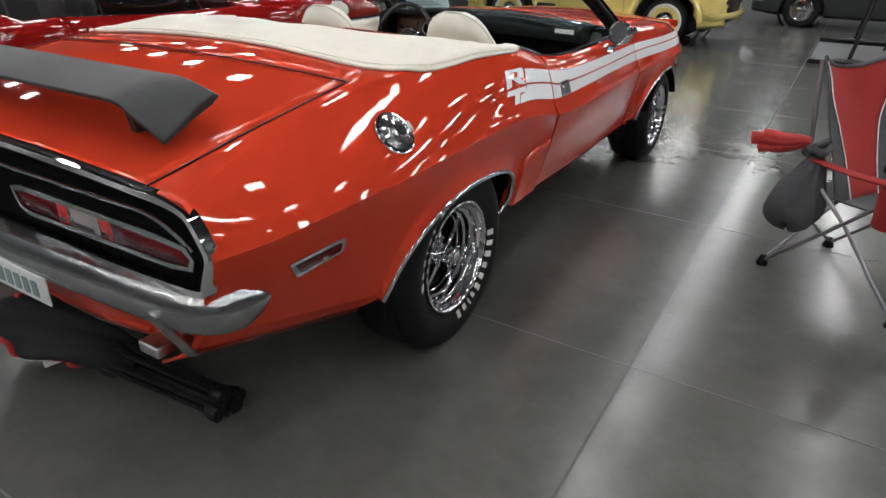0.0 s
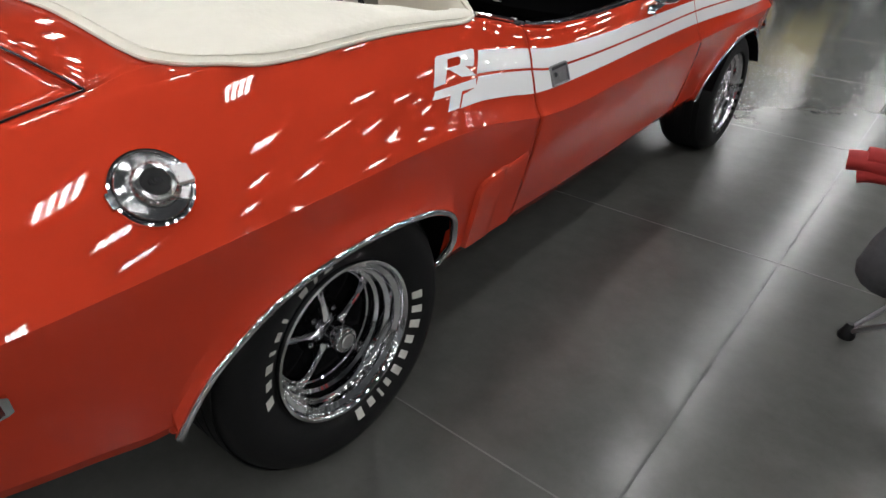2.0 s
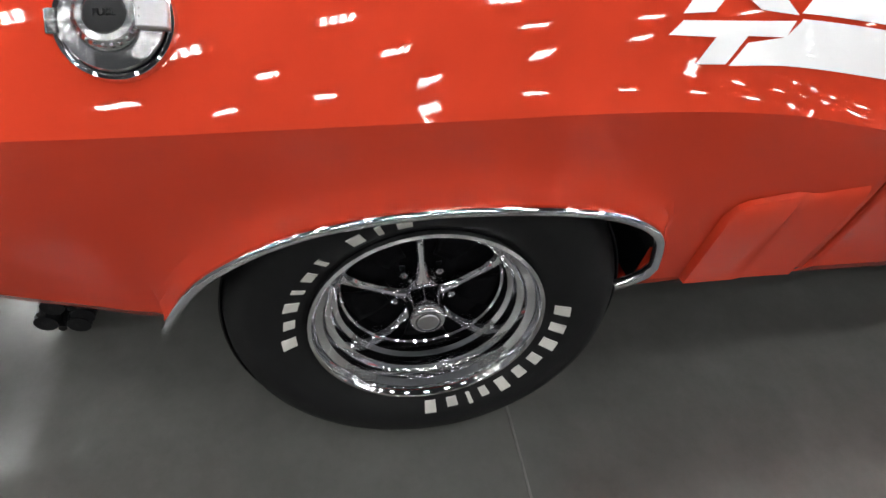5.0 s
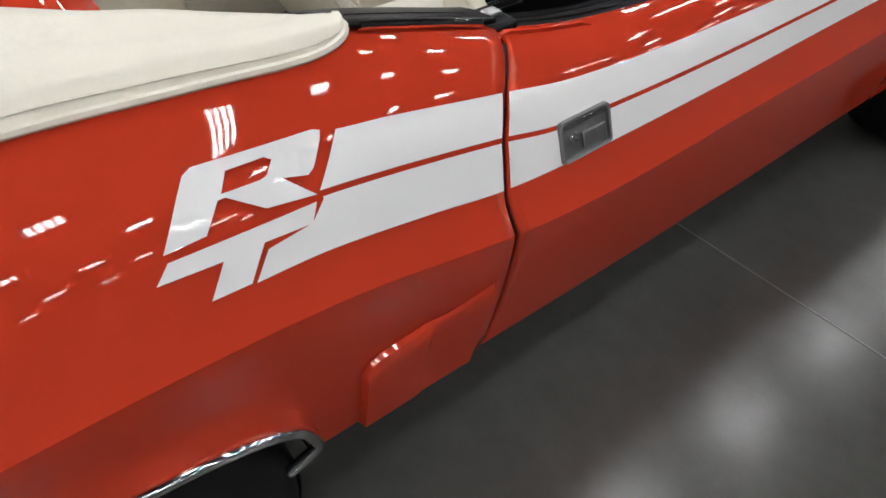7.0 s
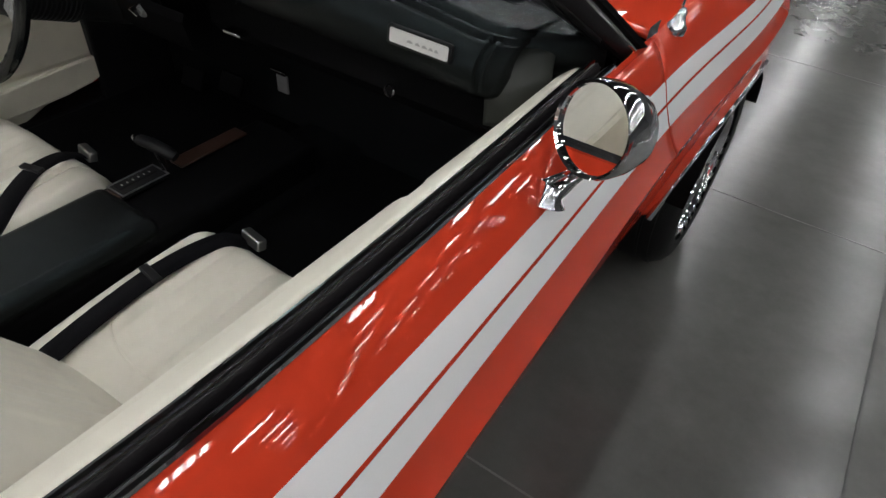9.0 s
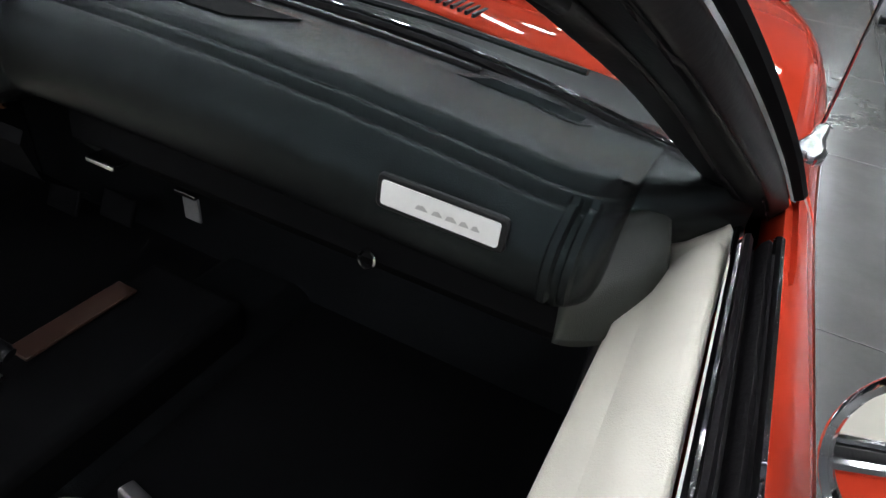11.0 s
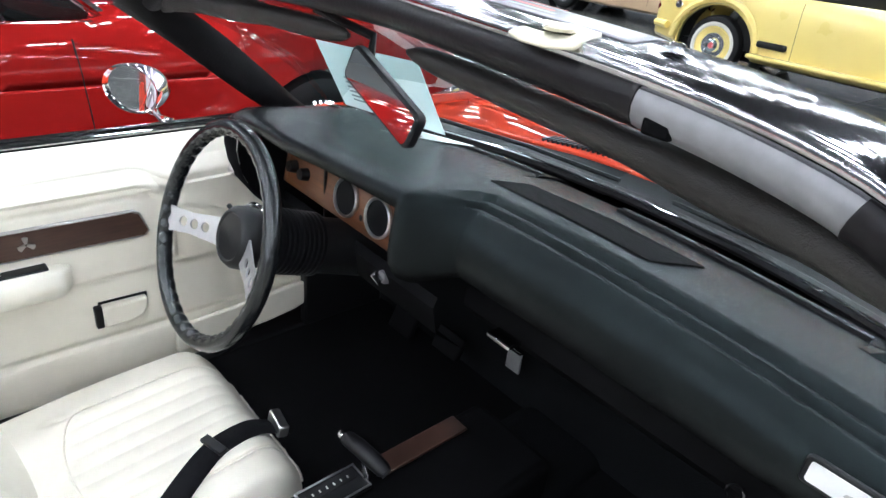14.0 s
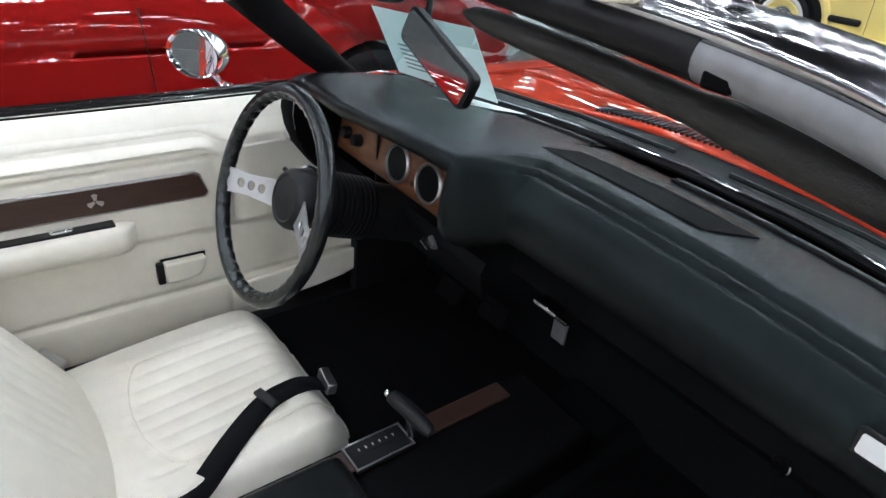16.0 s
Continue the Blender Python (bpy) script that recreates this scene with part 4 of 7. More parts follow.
# ---- wheels ----
def wheel(yc, zc, R, s):
    """Tyre with raised white marks, chrome rim with five spokes; axle along x."""
    w = new("wheel")
    w.parent = car
    w["label"] = "five-spoke chrome wheel with a raised-white-letter tyre"
    w.matrix_basis = axis_pose((0, yc, zc), (s, 0, 0), (0, 1, 0))
    xo = 0.895
    h = R - 0.215
    prof = [(0.195, xo - 0.235), (0.215, xo - 0.25), (R - 0.05, xo - 0.262), (R - 0.012, xo - 0.235), (R, xo - 0.21), (R + 0.001, xo - 0.13), (R, xo - 0.05), (R - 0.006, xo - 0.029), (R - 0.022, xo - 0.004),
            (R - 0.045, xo + 0.010), (R - 0.07, xo + 0.014), (R - 0.095, xo + 0.010), (0.245, xo + 0.004), (0.228, xo - 0.003), (0.216, xo - 0.012), (0.205, xo - 0.02), (0.195, xo - 0.03)]
    ty = link("tyre", *lathe(prof, 96), RUBBER, w, "black tyre", smooth=35)
    for j in range(4):
        rr = R + 0.0005
        v, f = lathe([(rr, xo - 0.195 + j * 0.042), (rr + 0.003, xo - 0.193 + j * 0.042), (rr + 0.003, xo - 0.162 + j * 0.042), (rr, xo - 0.16 + j * 0.042)], 72)
        link("tread_rib", v, f, RUBBER, ty)

    def mark(a0, width, hh, r0, lean=0.0):
        """One plain white block on the sidewall."""
        d = width / r0
        verts = []
        for r in (r0 - hh / 2, r0 + hh / 2):
            for a in lin(a0 - d / 2, a0 + d / 2, 4):
                for zz in (xo - 0.006, xo + 0.0055 + (r - 0.245) * 0.40):
                    verts.append((r * math.cos(a + lean * (r - r0)), r * math.sin(a + lean * (r - r0)), zz))
        faces = []
        for i in range(3):
            a, b = i * 2, (i + 1) * 2
            c, d2 = 8 + a, 8 + b
            faces += [(a + 1, b + 1, d2 + 1, c + 1), (a, c, d2, b), (a, b, b + 1, a + 1), (c, c + 1, d2 + 1, d2)]
        faces += [(0, 1, 9, 8), (6, 14, 15, 7)]
        link("sidewall_mark", verts, faces, LETTER, ty, smooth=0)
    rm = 0.245 if R > 0.33 else 0.243
    big = (1, 1, 1, 0.8, 0.8, 1, 0.75, 0.95, 0.75, 1)
    for base, end, ws, hs, hh in ((0.15, -1.62, (1, 0.9, 1, 0.95, 0.95, 0.95, 0.7, 0.35, 0.9, 0.95), big, 0.027), (3.30, 1.66, (1, 0.85, 0.85, 0.35, 0.85, 0.35, 0, 0.95, 0.4, 1.0), (1, 0.8, 1, 0.95, 0.8, 1, 0, 1, 1, 1), 0.024)):
        total = sum(max(q, 0.5) + 0.28 for q in ws)
        a = base if s > 0 else math.pi - end
        step = (base - end) / total
        for q, hq in zip(ws, hs):
            cell = (max(q, 0.5) + 0.28) * step
            if q > 0:
                mark(a - cell / 2, q * step * rm * 0.62, hh * hq, rm - hh * (1 - hq) / 2, 0)
            a -= cell
    # rim: outer lip, stepped barrel, inner ring
    rim = link("rim", *lathe([(0.196, xo - 0.034), (0.208, xo - 0.022), (0.2145, xo - 0.006), (0.2125, xo + 0.001), (0.206, xo + 0.002), (0.202, xo - 0.004), (0.199, xo - 0.016), (0.186, xo - 0.024), (0.183, xo - 0.038),
                              (0.178, xo - 0.043), (0.172, xo - 0.046), (0.169, xo - 0.066), (0.160, xo - 0.072), (0.156, xo - 0.092), (0.152, xo - 0.095), (0.150, xo - 0.115), (0.150, xo - 0.20)], 96), CHROME, w, "chrome rim with a stepped barrel", smooth=30)
    link("wheel_backing", *lathe([(0.152, xo - 0.125), (0.10, xo - 0.115), (0.0, xo - 0.11)], 48), MATTE, w, "black recessed wheel centre")
    zf = xo - 0.078
    for i in range(5):
        a = radians(90 + 72 * i + (4 if s > 0 else -4))
        mm = Matrix.Rotation(a, 4, "Z")
        # spoke: a chrome ridge, wide at rim and hub
        verts, faces = [], []
        for r, hw, zz in ((0.030, 0.016, zf + 0.012), (0.05, 0.0105, zf + 0.010), (0.085, 0.0072, zf + 0.004), (0.12, 0.0082, zf - 0.002), (0.145, 0.012, zf - 0.010), (0.155, 0.019, zf - 0.016)):
            for u, d in ((-1, -0.026), (-1, -0.006), (-0.55, 0.0), (0, 0.002), (0.55, 0.0), (1, -0.006), (1, -0.026)):
                verts.append(mm @ Vector((r, u * hw, zz + d)))
        for q in range(5):
            for j in range(6):
                faces.append((q * 7 + j, (q + 1) * 7 + j, (q + 1) * 7 + j + 1, q * 7 + j + 1))
        link("spoke", verts, faces, CHROME, w, "chrome spoke", smooth=30)
        m2 = Matrix.Rotation(a + radians(36), 4, "Z") @ Matrix.Translation((0.057, 0, xo - 0.112))
        link("lug_nut", *lathe([(0.0105, 0), (0.0105, 0.018), (0.008, 0.028), (0.003, 0.032), (0, 0.032)], 6, m2), CHROME, w, smooth=20)
        # painted web between the spokes
        v, f = grid(lambda r, b: (r * math.cos(b), r * math.sin(b), xo - 0.108 + 0.004 * math.sin((r - 0.07) * 40)), lin(0.075, 0.15, 5), lin(a + radians(20), a + radians(52), 7))
        link("wheel_web", v, f, MATTE, w, smooth=40, solid=0.006)
    link("hub", *lathe([(0.045, xo - 0.11), (0.043, xo - 0.078), (0.037, xo - 0.068), (0.034, xo - 0.050), (0.033, xo - 0.018), (0.031, xo - 0.010), (0.027, xo - 0.007), (0.0, xo - 0.006)], 40), CHROME, w, "chrome hub cap")
    link("hub_badge", *lathe([(0.019, xo - 0.0065), (0.018, xo - 0.0045), (0.0, xo - 0.004)], 32), SATIN, w, "grey centre badge")
    link("hub_ring", *lathe([(0.0235, xo - 0.0065), (0.0225, xo - 0.0045), (0.021, xo - 0.0065)], 32), BLACK, w)
    return w


for s in (1, -1):
    wheel(-0.012, 0.356, 0.357, s)
    wheel(2.79, 0.315, 0.315, s)


# ---- the convertible: cabin ----
# tub
for nm, b in (("cabin_floor", (0, 1.2, 0.275, 1.44, 1.9, 0.03)), ("firewall", (0, 2.13, 0.60, 1.44, 0.03, 0.66)), ("rear_bulkhead", (0, 0.20, 0.6, 1.30, 0.03, 0.7))):
    link(nm, *box(*b), CARPET, car, "black carpet", bevel=0.01)
link("transmission_tunnel", *box(0, 1.35, 0.34, 0.24, 1.6, 0.16), CARPET, car, "black carpeted tunnel", bevel=0.05, seg=4)
for s in (1, -1):
    link("kick_panel", *box(s * 0.70, 1.99, 0.58, 0.03, 0.25, 0.62), BLACK, car, bevel=0.006)
    link("sill_plate", *box(s * 0.75, 1.2, 0.36, 0.12, 1.5, 0.06), BLACK, car, bevel=0.01)
    link("rear_side_trim", *box(s * 0.70, 0.489, 0.66, 0.04, 0.558, 0.66), VINYL, car, "cream rear side trim", bevel=0.02)


# belt line: bright strip, black rubber slot and bright inner strip along door and quarter
def belt(s, y0, y1, n=40, up=0.0):
    ys = lin(y0, y1, n)
    o = lambda y: x_top(y) - 0.004
    link("belt_moulding", *tube([(s * o(y), y, z_top(y) + 0.0035 + up) for y in ys], 0.0052, 8), CHROME, car, "thin bright belt moulding")
    prof = [(0.003, -0.03), (0.004, 0.0), (0.008, 0.002), (0.013, -0.004), (0.015, -0.013), (0.018, -0.013), (0.020, -0.003), (0.024, 0.0025), (0.028, 0.001), (0.030, -0.03)]
    v, f = grid(lambda y, i: (s * (o(y) - prof[i][0] * (1.5 if up else 1.0)), y, z_top(y) + prof[i][1] + up * 1.5), ys, range(len(prof)), flip=s > 0)
    link("window_seal", v, f, SEAL, car, "black rubber window seal", smooth=50)
    link("inner_belt_strip", *tube([(s * (o(y) - 0.034), y, z_top(y) + 0.002) for y in ys], 0.0046, 8), CHROME, car, "thin bright inner strip")


for s in (1, -1):
    belt(s, 0.80, 1.90)
    belt(s, 0.575, 0.745, 14, 0.005)
    v, f = grid(lambda y, k: (s * (x_top(y) - 0.012 - 0.075 * k), y, z_top(y) + 0.004 - 0.010 * k * k), lin(0.53, 0.775, 12), lin(0, 1, 6), flip=s > 0)
    link("quarter_top_seal", v, f, SEAL, car, "black rubber cap on the quarter's top edge", smooth=50, solid=0.006)
    link("door_latch_cap", *box(s * 0.785, 0.782, 0.968, 0.06, 0.05, 0.016, None), SEAL, car, "black rubber cap at the door's shut line", bevel=0.006)
    link("latch_plate", *box(s * 0.787, 0.785, 0.979, 0.02, 0.022, 0.007, None), SATIN, car, bevel=0.002)


# door trim panels, cream vinyl with pressed relief
def door_trim(s):
    def relief(y, z):
        """Depth of the pressed relief inwards."""
        d = 0.0
        # nested ribs that run above the wood strip and turn down round its front end
        gap = math.hypot(max(0.0, y - 1.485), z - min(max(z, 0.70), 0.80))
        for c, w, a in ((0.043, 0.0085, 0.009), (0.064, 0.0065, -0.006), (0.083, 0.0085, 0.009)):
            d += a * math.exp(-((gap - c) / w) ** 2) * min(1, max(0, (z - 0.64) / 0.05))
        # map ledge
        if z < 0.665:
            d += 0.012 * min(1, (0.665 - z) / 0.012)
        d += 0.007 * math.exp(-((z - 0.505) / 0.008) ** 2)
        return d
    zs = [0.37, 0.40, 0.44, 0.47] + lin(0.49, 0.53, 8) + lin(0.55, 0.64, 6) + lin(0.65, 0.68, 5) + lin(0.70, 0.80, 6) + lin(0.82, 0.905, 22) + [0.915, 0.925, 0.932]

    def fn(y, z):
        zt = z_top(y)
        x = 0.706 + relief(y, z) * 1.3
        if z > 0.87:
            x += 0.065 * ((z - 0.87) / 0.062) ** 1.2
        if z < 0.56:
            y = 0.77 + (y - 0.77) * (1 - 0.30 * ((0.56 - z) / 0.19) ** 1.6)
        return (s * x, y, z + (zt - 0.942) * max(0, (z - 0.8) / 0.13))
    v, f = grid(fn, lin(0.77, 1.93, 80), zs, flip=s < 0)
    tp = link("door_trim_panel", v, f, VINYL, car, "cream vinyl door panel with pressed relief", smooth=60, solid=0.012, offset=1)
    # top of the panel: a narrow ledge that falls inwards to the pressed face
    edge = [(0.0, -0.030), (0.001, -0.010), (0.004, -0.004), (0.010, -0.002), (0.016, -0.005), (0.024, -0.016), (0.034, -0.036), (0.046, -0.064), (0.058, -0.092)]

    def pad(y, i):
        d, h = edge[i]
        e = math.sqrt(max(0.0, 1 - max(0.0, (y - 1.84) / 0.085) ** 2))
        x0 = x_top(y) - 0.042
        x = x0 - d * (x0 - 0.703) / 0.058 * (0.55 + 0.45 * e) if d > 0.016 else x0 - d
        return (s * x, y, z_top(y) + h - 0.075 * (1 - e) ** 1.3)
    v, f = grid(pad, lin(0.79, 1.80, 40) + lin(1.82, 1.9245, 16), range(len(edge)), flip=s > 0)
    link("door_top_pad", v, f, VINYL, tp, "rounded cream top pad", smooth=60)
    # wood strip in a bright border
    k = s * 0.7055

    def put(u, w, d):
        return Vector((k - s * d, u, w))
    poly = [(0.83, 0.757), (0.83, 0.819), (1.478, 0.808), (1.491, 0.800), (1.506, 0.756), (1.497, 0.746)]
    v, f = prism(poly, -0.002, 0.007, put)
    link("trim_border", v, f, SATIN, tp, "thin bright border", bevel=0.002)
    cy, cz = 1.165, 0.782
    v, f = prism([(cy + (u - cy) * 0.988, cz + (w - cz) * 0.86) for u, w in poly], 0.004, 0.0085, put)
    link("wood_strip", v, f, WOODDARK, tp, "dark wood-grain strip")
    # three-part emblem
    for i in range(3):
        a = radians(90 + 120 * i)
        c, sn = math.cos(a), math.sin(a)
        pts = [(0.002, -0.0022), (0.014, -0.0052), (0.016, 0.0), (0.014, 0.0052), (0.002, 0.0022)]
        v, f = prism([(1.284 + c * p - sn * q, 0.782 + sn * p + c * q) for p, q in pts], 0.0085, 0.012, put)
        link("emblem_blade", v, f, SATIN, tp)
    # arm rest with a black recess
    secs = [(0.0, 0.726), (0.045, 0.730), (0.058, 0.722), (0.062, 0.70), (0.055, 0.676), (0.035, 0.662), (0.0, 0.655)]
    ys = [0.80, 0.81, 0.83] + lin(0.9, 1.30, 8) + [1.325, 1.34, 1.347, 1.35]
    def arm(y, i):
        e = min(1, max(0.02, (1.352 - y) / 0.03)) ** 0.5
        cz = 0.693 - 0.045 * (y - 1.1) * 0.3
        d, z = secs[i]
        return (s * (0.720 - d * e), y, cz + (z - 0.693) * (0.6 + 0.4 * e))
    v, f = grid(arm, ys, range(len(secs)), flip=s > 0)
    ar = link("arm_rest", v, f, VINYL, tp, "cream vinyl arm rest", smooth=60)
    link("latch_recess", *box(s * 0.695, 1.19, 0.7285, 0.030, 0.24, 0.006, None), BLACK, ar, "black inner door latch recess", bevel=0.004)
    link("latch_lever", *box(s * 0.692, 1.215, 0.735, 0.012, 0.04, 0.008, None), CHROME, ar, "chrome latch lever", bevel=0.002)
    # window crank cup
    link("pull_cup", *box(s * 0.712, 1.385, 0.574, 0.016, 0.016, 0.052, None), BLACK, tp, "black slot of the pull cup", bevel=0.003)
    pts = [(1.392, 0.548), (1.392, 0.600), (1.484, 0.598), (1.482, 0.575), (1.468, 0.555), (1.44, 0.548)]
    v, f = prism([(1.438 + (u - 1.438) * 1.08, 0.574 + (w - 0.574) * 1.16) for u, w in pts], -0.018, -0.0135, put)
    link("pull_recess", v, f, BLACK, tp, "dark recess round the pull")
    v, f = prism(pts, -0.016, 0.006, put)
    link("pull_lip", v, f, VINYL, tp, "cream pull lip", bevel=0.005)
    # lower front trim
    v, f = prism([(1.53, 0.425), (1.53, 0.50), (1.86, 0.520), (1.895, 0.512), (1.912, 0.496), (1.909, 0.479), (1.888, 0.460), (1.84, 0.443), (1.76, 0.432), (1.65, 0.426)], 0.0, 0.012, put)
    link("front_trim_flap", v, f, VINYL, tp, "cream lower front trim", bevel=0.008)
    if s > 0:
        return
    m = axis_pose((s * 0.705, 1.70, 0.86), (-s, 0, 0))
    link("vent_knob", *lathe([(0.016, 0), (0.016, 0.018), (0.013, 0.026), (0, 0.027)], 20, m), CHROME, tp, "chrome vent knob")


door_trim(1)
door_trim(-1)


# ---- seats ----
def front_seat(cx):
    seat = new("front_seat")
    seat.parent = car
    seat["label"] = "cream vinyl bucket seat with a pleated insert"
    seat.location = (cx, 0, 0)
    hw = 0.252

    def plan(u, v):
        """Cushion top: u across -1..1, v back to front 0..1, falling off at its rim."""
        y = 1.08 + 0.51 * v
        w = hw * (0.93 + 0.07 * math.sin(v * math.pi)) * (1 if v < 0.82 else math.sqrt(max(0, 1 - ((v - 0.82) / 0.20) ** 2)) * 0.35 + 0.65)
        x = u * w
        z = 0.472 + 0.040 * v
        z -= 0.016 * math.exp(-(u / 0.5) ** 2) * (1 - v * 0.6)
        e = max(0, abs(u) - 0.80) / 0.20
        z -= 0.085 * e ** 2.2
        g = max(0, v - 0.80) / 0.20
        z -= 0.105 * g ** 2.6
        ins = abs(u) < 0.58 and v > 0.30 + 0.10 * (u / 0.58) ** 2
        if ins:
            z += 0.0045 * abs(math.sin(u / 0.58 * math.pi * 4.0)) ** 0.6 + 0.001
        else:
            dd = min(abs(abs(u) - 0.60), 0.1)
            z -= 0.004 * math.exp(-(dd / 0.03) ** 2) * (v > 0.3)
        return (x, y, z)
    us = sorted(set(lin(-1, 1, 161)))
    v, f = grid(plan, us, lin(0, 1, 44))
    link("seat_cushion", v, f, VINYL, seat, "cream pleated seat cushion", smooth=70)
    skirt = []
    for v0 in lin(0, 1, 44):
        skirt.append(plan(-1, v0))
    rim = [plan(-1, t) for t in lin(0, 1, 44)] + [plan(u, 1) for u in lin(-1, 1, 30)][1:-1] + [plan(1, t) for t in lin(1, 0, 44)]
    vs = rim + [(x * 0.96, y - 0.0, 0.30) for x, y, z in rim]
    n = len(rim)
    link("cushion_skirt", vs, [(i, n + i, n + i + 1, i + 1) for i in range(n - 1)], VINYL, seat, "cream cushion side")
    link("cushion_piping", *tube([(x * 1.004, y, z + 0.001) for x, y, z in rim], 0.0042, 6), VINYL, seat, "cream piping")
    # seam round the pleated insert
    seam = [plan(-0.60, t) for t in lin(0.96, 0.44, 20)] + [plan(-0.60 * math.cos(a), 0.42 - 0.115 * math.sin(a)) for a in lin(0, math.pi, 24)] + [plan(0.60, t) for t in lin(0.44, 0.96, 20)]
    link("insert_seam", *tube([(x, y, z + 0.0035) for x, y, z in seam], 0.0022, 6), VINYL, seat)

    def half(t):
        return interp(t, [0, 0.2, 0.5, 0.68, 0.80, 0.90, 0.96, 1.0], [0.248, 0.252, 0.243, 0.215, 0.182, 0.145, 0.105, 0.04])

    def back(u, t, face):
        """Backrest: t up 0..1, u across."""
        h = half(t)
        y = 1.135 - 0.36 * t
        z = 0.43 + 0.665 * t
        th = 0.062 * math.sqrt(max(0, 1 - abs(u) ** 3.2)) * (1 if t < 0.9 else math.sqrt(max(0.02, 1 - ((t - 0.9) / 0.1) ** 2)))
        p = th * face
        if face > 0:
            p -= 0.014 * math.exp(-(u / 0.55) ** 2) * math.sin(min(1, t * 1.1) * math.pi)
            if abs(u) < 0.55 and 0.12 < t < 0.72:
                p += 0.0045 * abs(math.sin(u / 0.55 * math.pi * 4.0)) ** 0.6
        nx, nz = 0.91, 0.41
        return (u * h, y + p * nx, z + p * nz)
    us2 = lin(-1, 1, 121)
    ts = lin(0, 1, 40)
    a = grid(lambda u, t: back(u, t, 1), us2, ts)
    b = grid(lambda u, t: back(u, t, -1.15), us2, ts, flip=True)
    a = (a[0], [q[::-1] for q in a[1]])
    b = (b[0], [q[::-1] for q in b[1]])
    link("backrest", *join(a, b), VINYL, seat, "cream pleated backrest", smooth=70)
    edge = [back(-1, t, 1) for t in ts] + [back(1, t, 1) for t in ts[::-1]]
    link("backrest_piping", *tube(edge, 0.005, 6), VINYL, seat, "cream piping")
    link("seat_base", *box(0, 1.32, 0.30, 0.42, 0.44, 0.06), BLACK, seat, "black seat base", bevel=0.01)
    return seat, plan


plan = front_seat(-0.395)[1]
seat_r = front_seat(0.405)[0]
seat_r.location = (0.378, 0.012, 0.018)


def strap(name, pts, w, label, parent, mat_=WEB, lift=0.004):
    """Webbing laid along points, w wide, flat in the plane."""
    pts = [Vector(p) for p in pts]
    dense = []
    for i in range(len(pts) - 1):
        for t in lin(0, 1, 7)[:-1]:
            dense.append(pts[i].lerp(pts[i + 1], t))
    dense.append(pts[-1])
    for _ in range(5):
        dense = [dense[0]] + [(dense[i - 1] + dense[i] * 2 + dense[i + 1]) / 4 for i in range(1, len(dense) - 1)] + [dense[-1]]
    verts, faces = [], []
    for i, p in enumerate(dense):
        d = (dense[min(i + 1, len(dense) - 1)] - dense[max(i - 1, 0)]).normalized()
        sd = d.cross(Vector((0, 0, 1))).normalized()
        verts += [p + sd * w / 2 + Vector((0, 0, lift - 0.002)), p + Vector((0, 0, lift)), p - sd * w / 2 + Vector((0, 0, lift - 0.002))]
    for i in range(len(dense) - 1):
        a, b = i * 3, i * 3 + 3
        faces += [(a, a + 1, b + 1, b), (a + 1, a + 2, b + 2, b + 1)]
    return link(name, verts, faces, mat_, parent, label, solid=0.002, offset=0)


def seat_z(cx, x, y):
    u = max(-1, min(1, (x - cx) / 0.252))
    return plan(u, max(0, min(1, (y - 1.08) / 0.51)))[2]


for cx, pts, bk in ((-0.395, [(-0.150, 1.19), (-0.165, 1.27), (-0.233, 1.36), (-0.292, 1.45), (-0.303, 1.53), (-0.306, 1.575)], (-0.306, 1.585)),
                    (0.378, [(0.235, 1.12), (0.225, 1.19), (0.216, 1.276), (0.212, 1.39), (0.222, 1.48), (0.238, 1.545), (0.256, 1.578)], (0.262, 1.592))):
    p3 = [(x, y, max(seat_z(cx, x, y - (0.012 if cx > 0 else 0)), 0.47) + (0.026 if cx > 0 else 0.006)) for x, y in pts]
    b = strap("seat_belt", p3, 0.047, "black seat belt webbing", car)
    m = pose(bk[0], bk[1], p3[-1][2] + 0.006, -12, 0, -8)
    link("belt_buckle", *box(0, 0, 0, 0.060, 0.022, 0.026, m), SATIN, b, "grey metal buckle", bevel=0.004)
    m = pose(pts[3][0], pts[3][1], p3[3][2] + 0.006, 0, 0, 15 if cx < 0 else -8)
    link("belt_slider", *box(0, 0, 0, 0.056, 0.018, 0.008, m), BLACK, b, "black belt slider", bevel=0.002)
link("belt_tongue", *box(0, 0, 0, 0.07, 0.03, 0.012, pose(-0.655, 1.14, 0.47, 10, 8, 30)), SATIN, car, "chrome belt tongue beside the seat", bevel=0.003)

# rear seat
v, f = grid(lambda u, t: (u * 0.60, 0.42 + 0.42 * t, 0.50 + 0.03 * math.sin(t * math.pi) - 0.10 * max(0, t - 0.85) / 0.15 - 0.05 * (abs(u) > 0.93) + 0.03 * math.cos(u * math.pi * 2) * -0.4), lin(-1, 1, 40), lin(0, 1, 20))
rs = link("rear_seat_cushion", v, f, VINYL, car, "cream rear bench cushion", smooth=60, solid=0.12)
v, f = grid(lambda u, t: (u * 0.62, 0.46 - 0.20 * t + 0.03 * math.sin(t * math.pi), 0.50 + 0.46 * t - 0.015 * abs(math.sin(u * 9)) * 0.4), lin(-1, 1, 40), lin(0, 1, 16), flip=True)
link("rear_seat_back", v, f, VINYL, car, "cream rear bench backrest", smooth=60, solid=0.08)
strap("rear_seat_belt", [(0.30, 0.50, 0.66), (0.42, 0.54, 0.58), (0.50, 0.64, 0.545)], 0.045, "black rear seat belt", car)
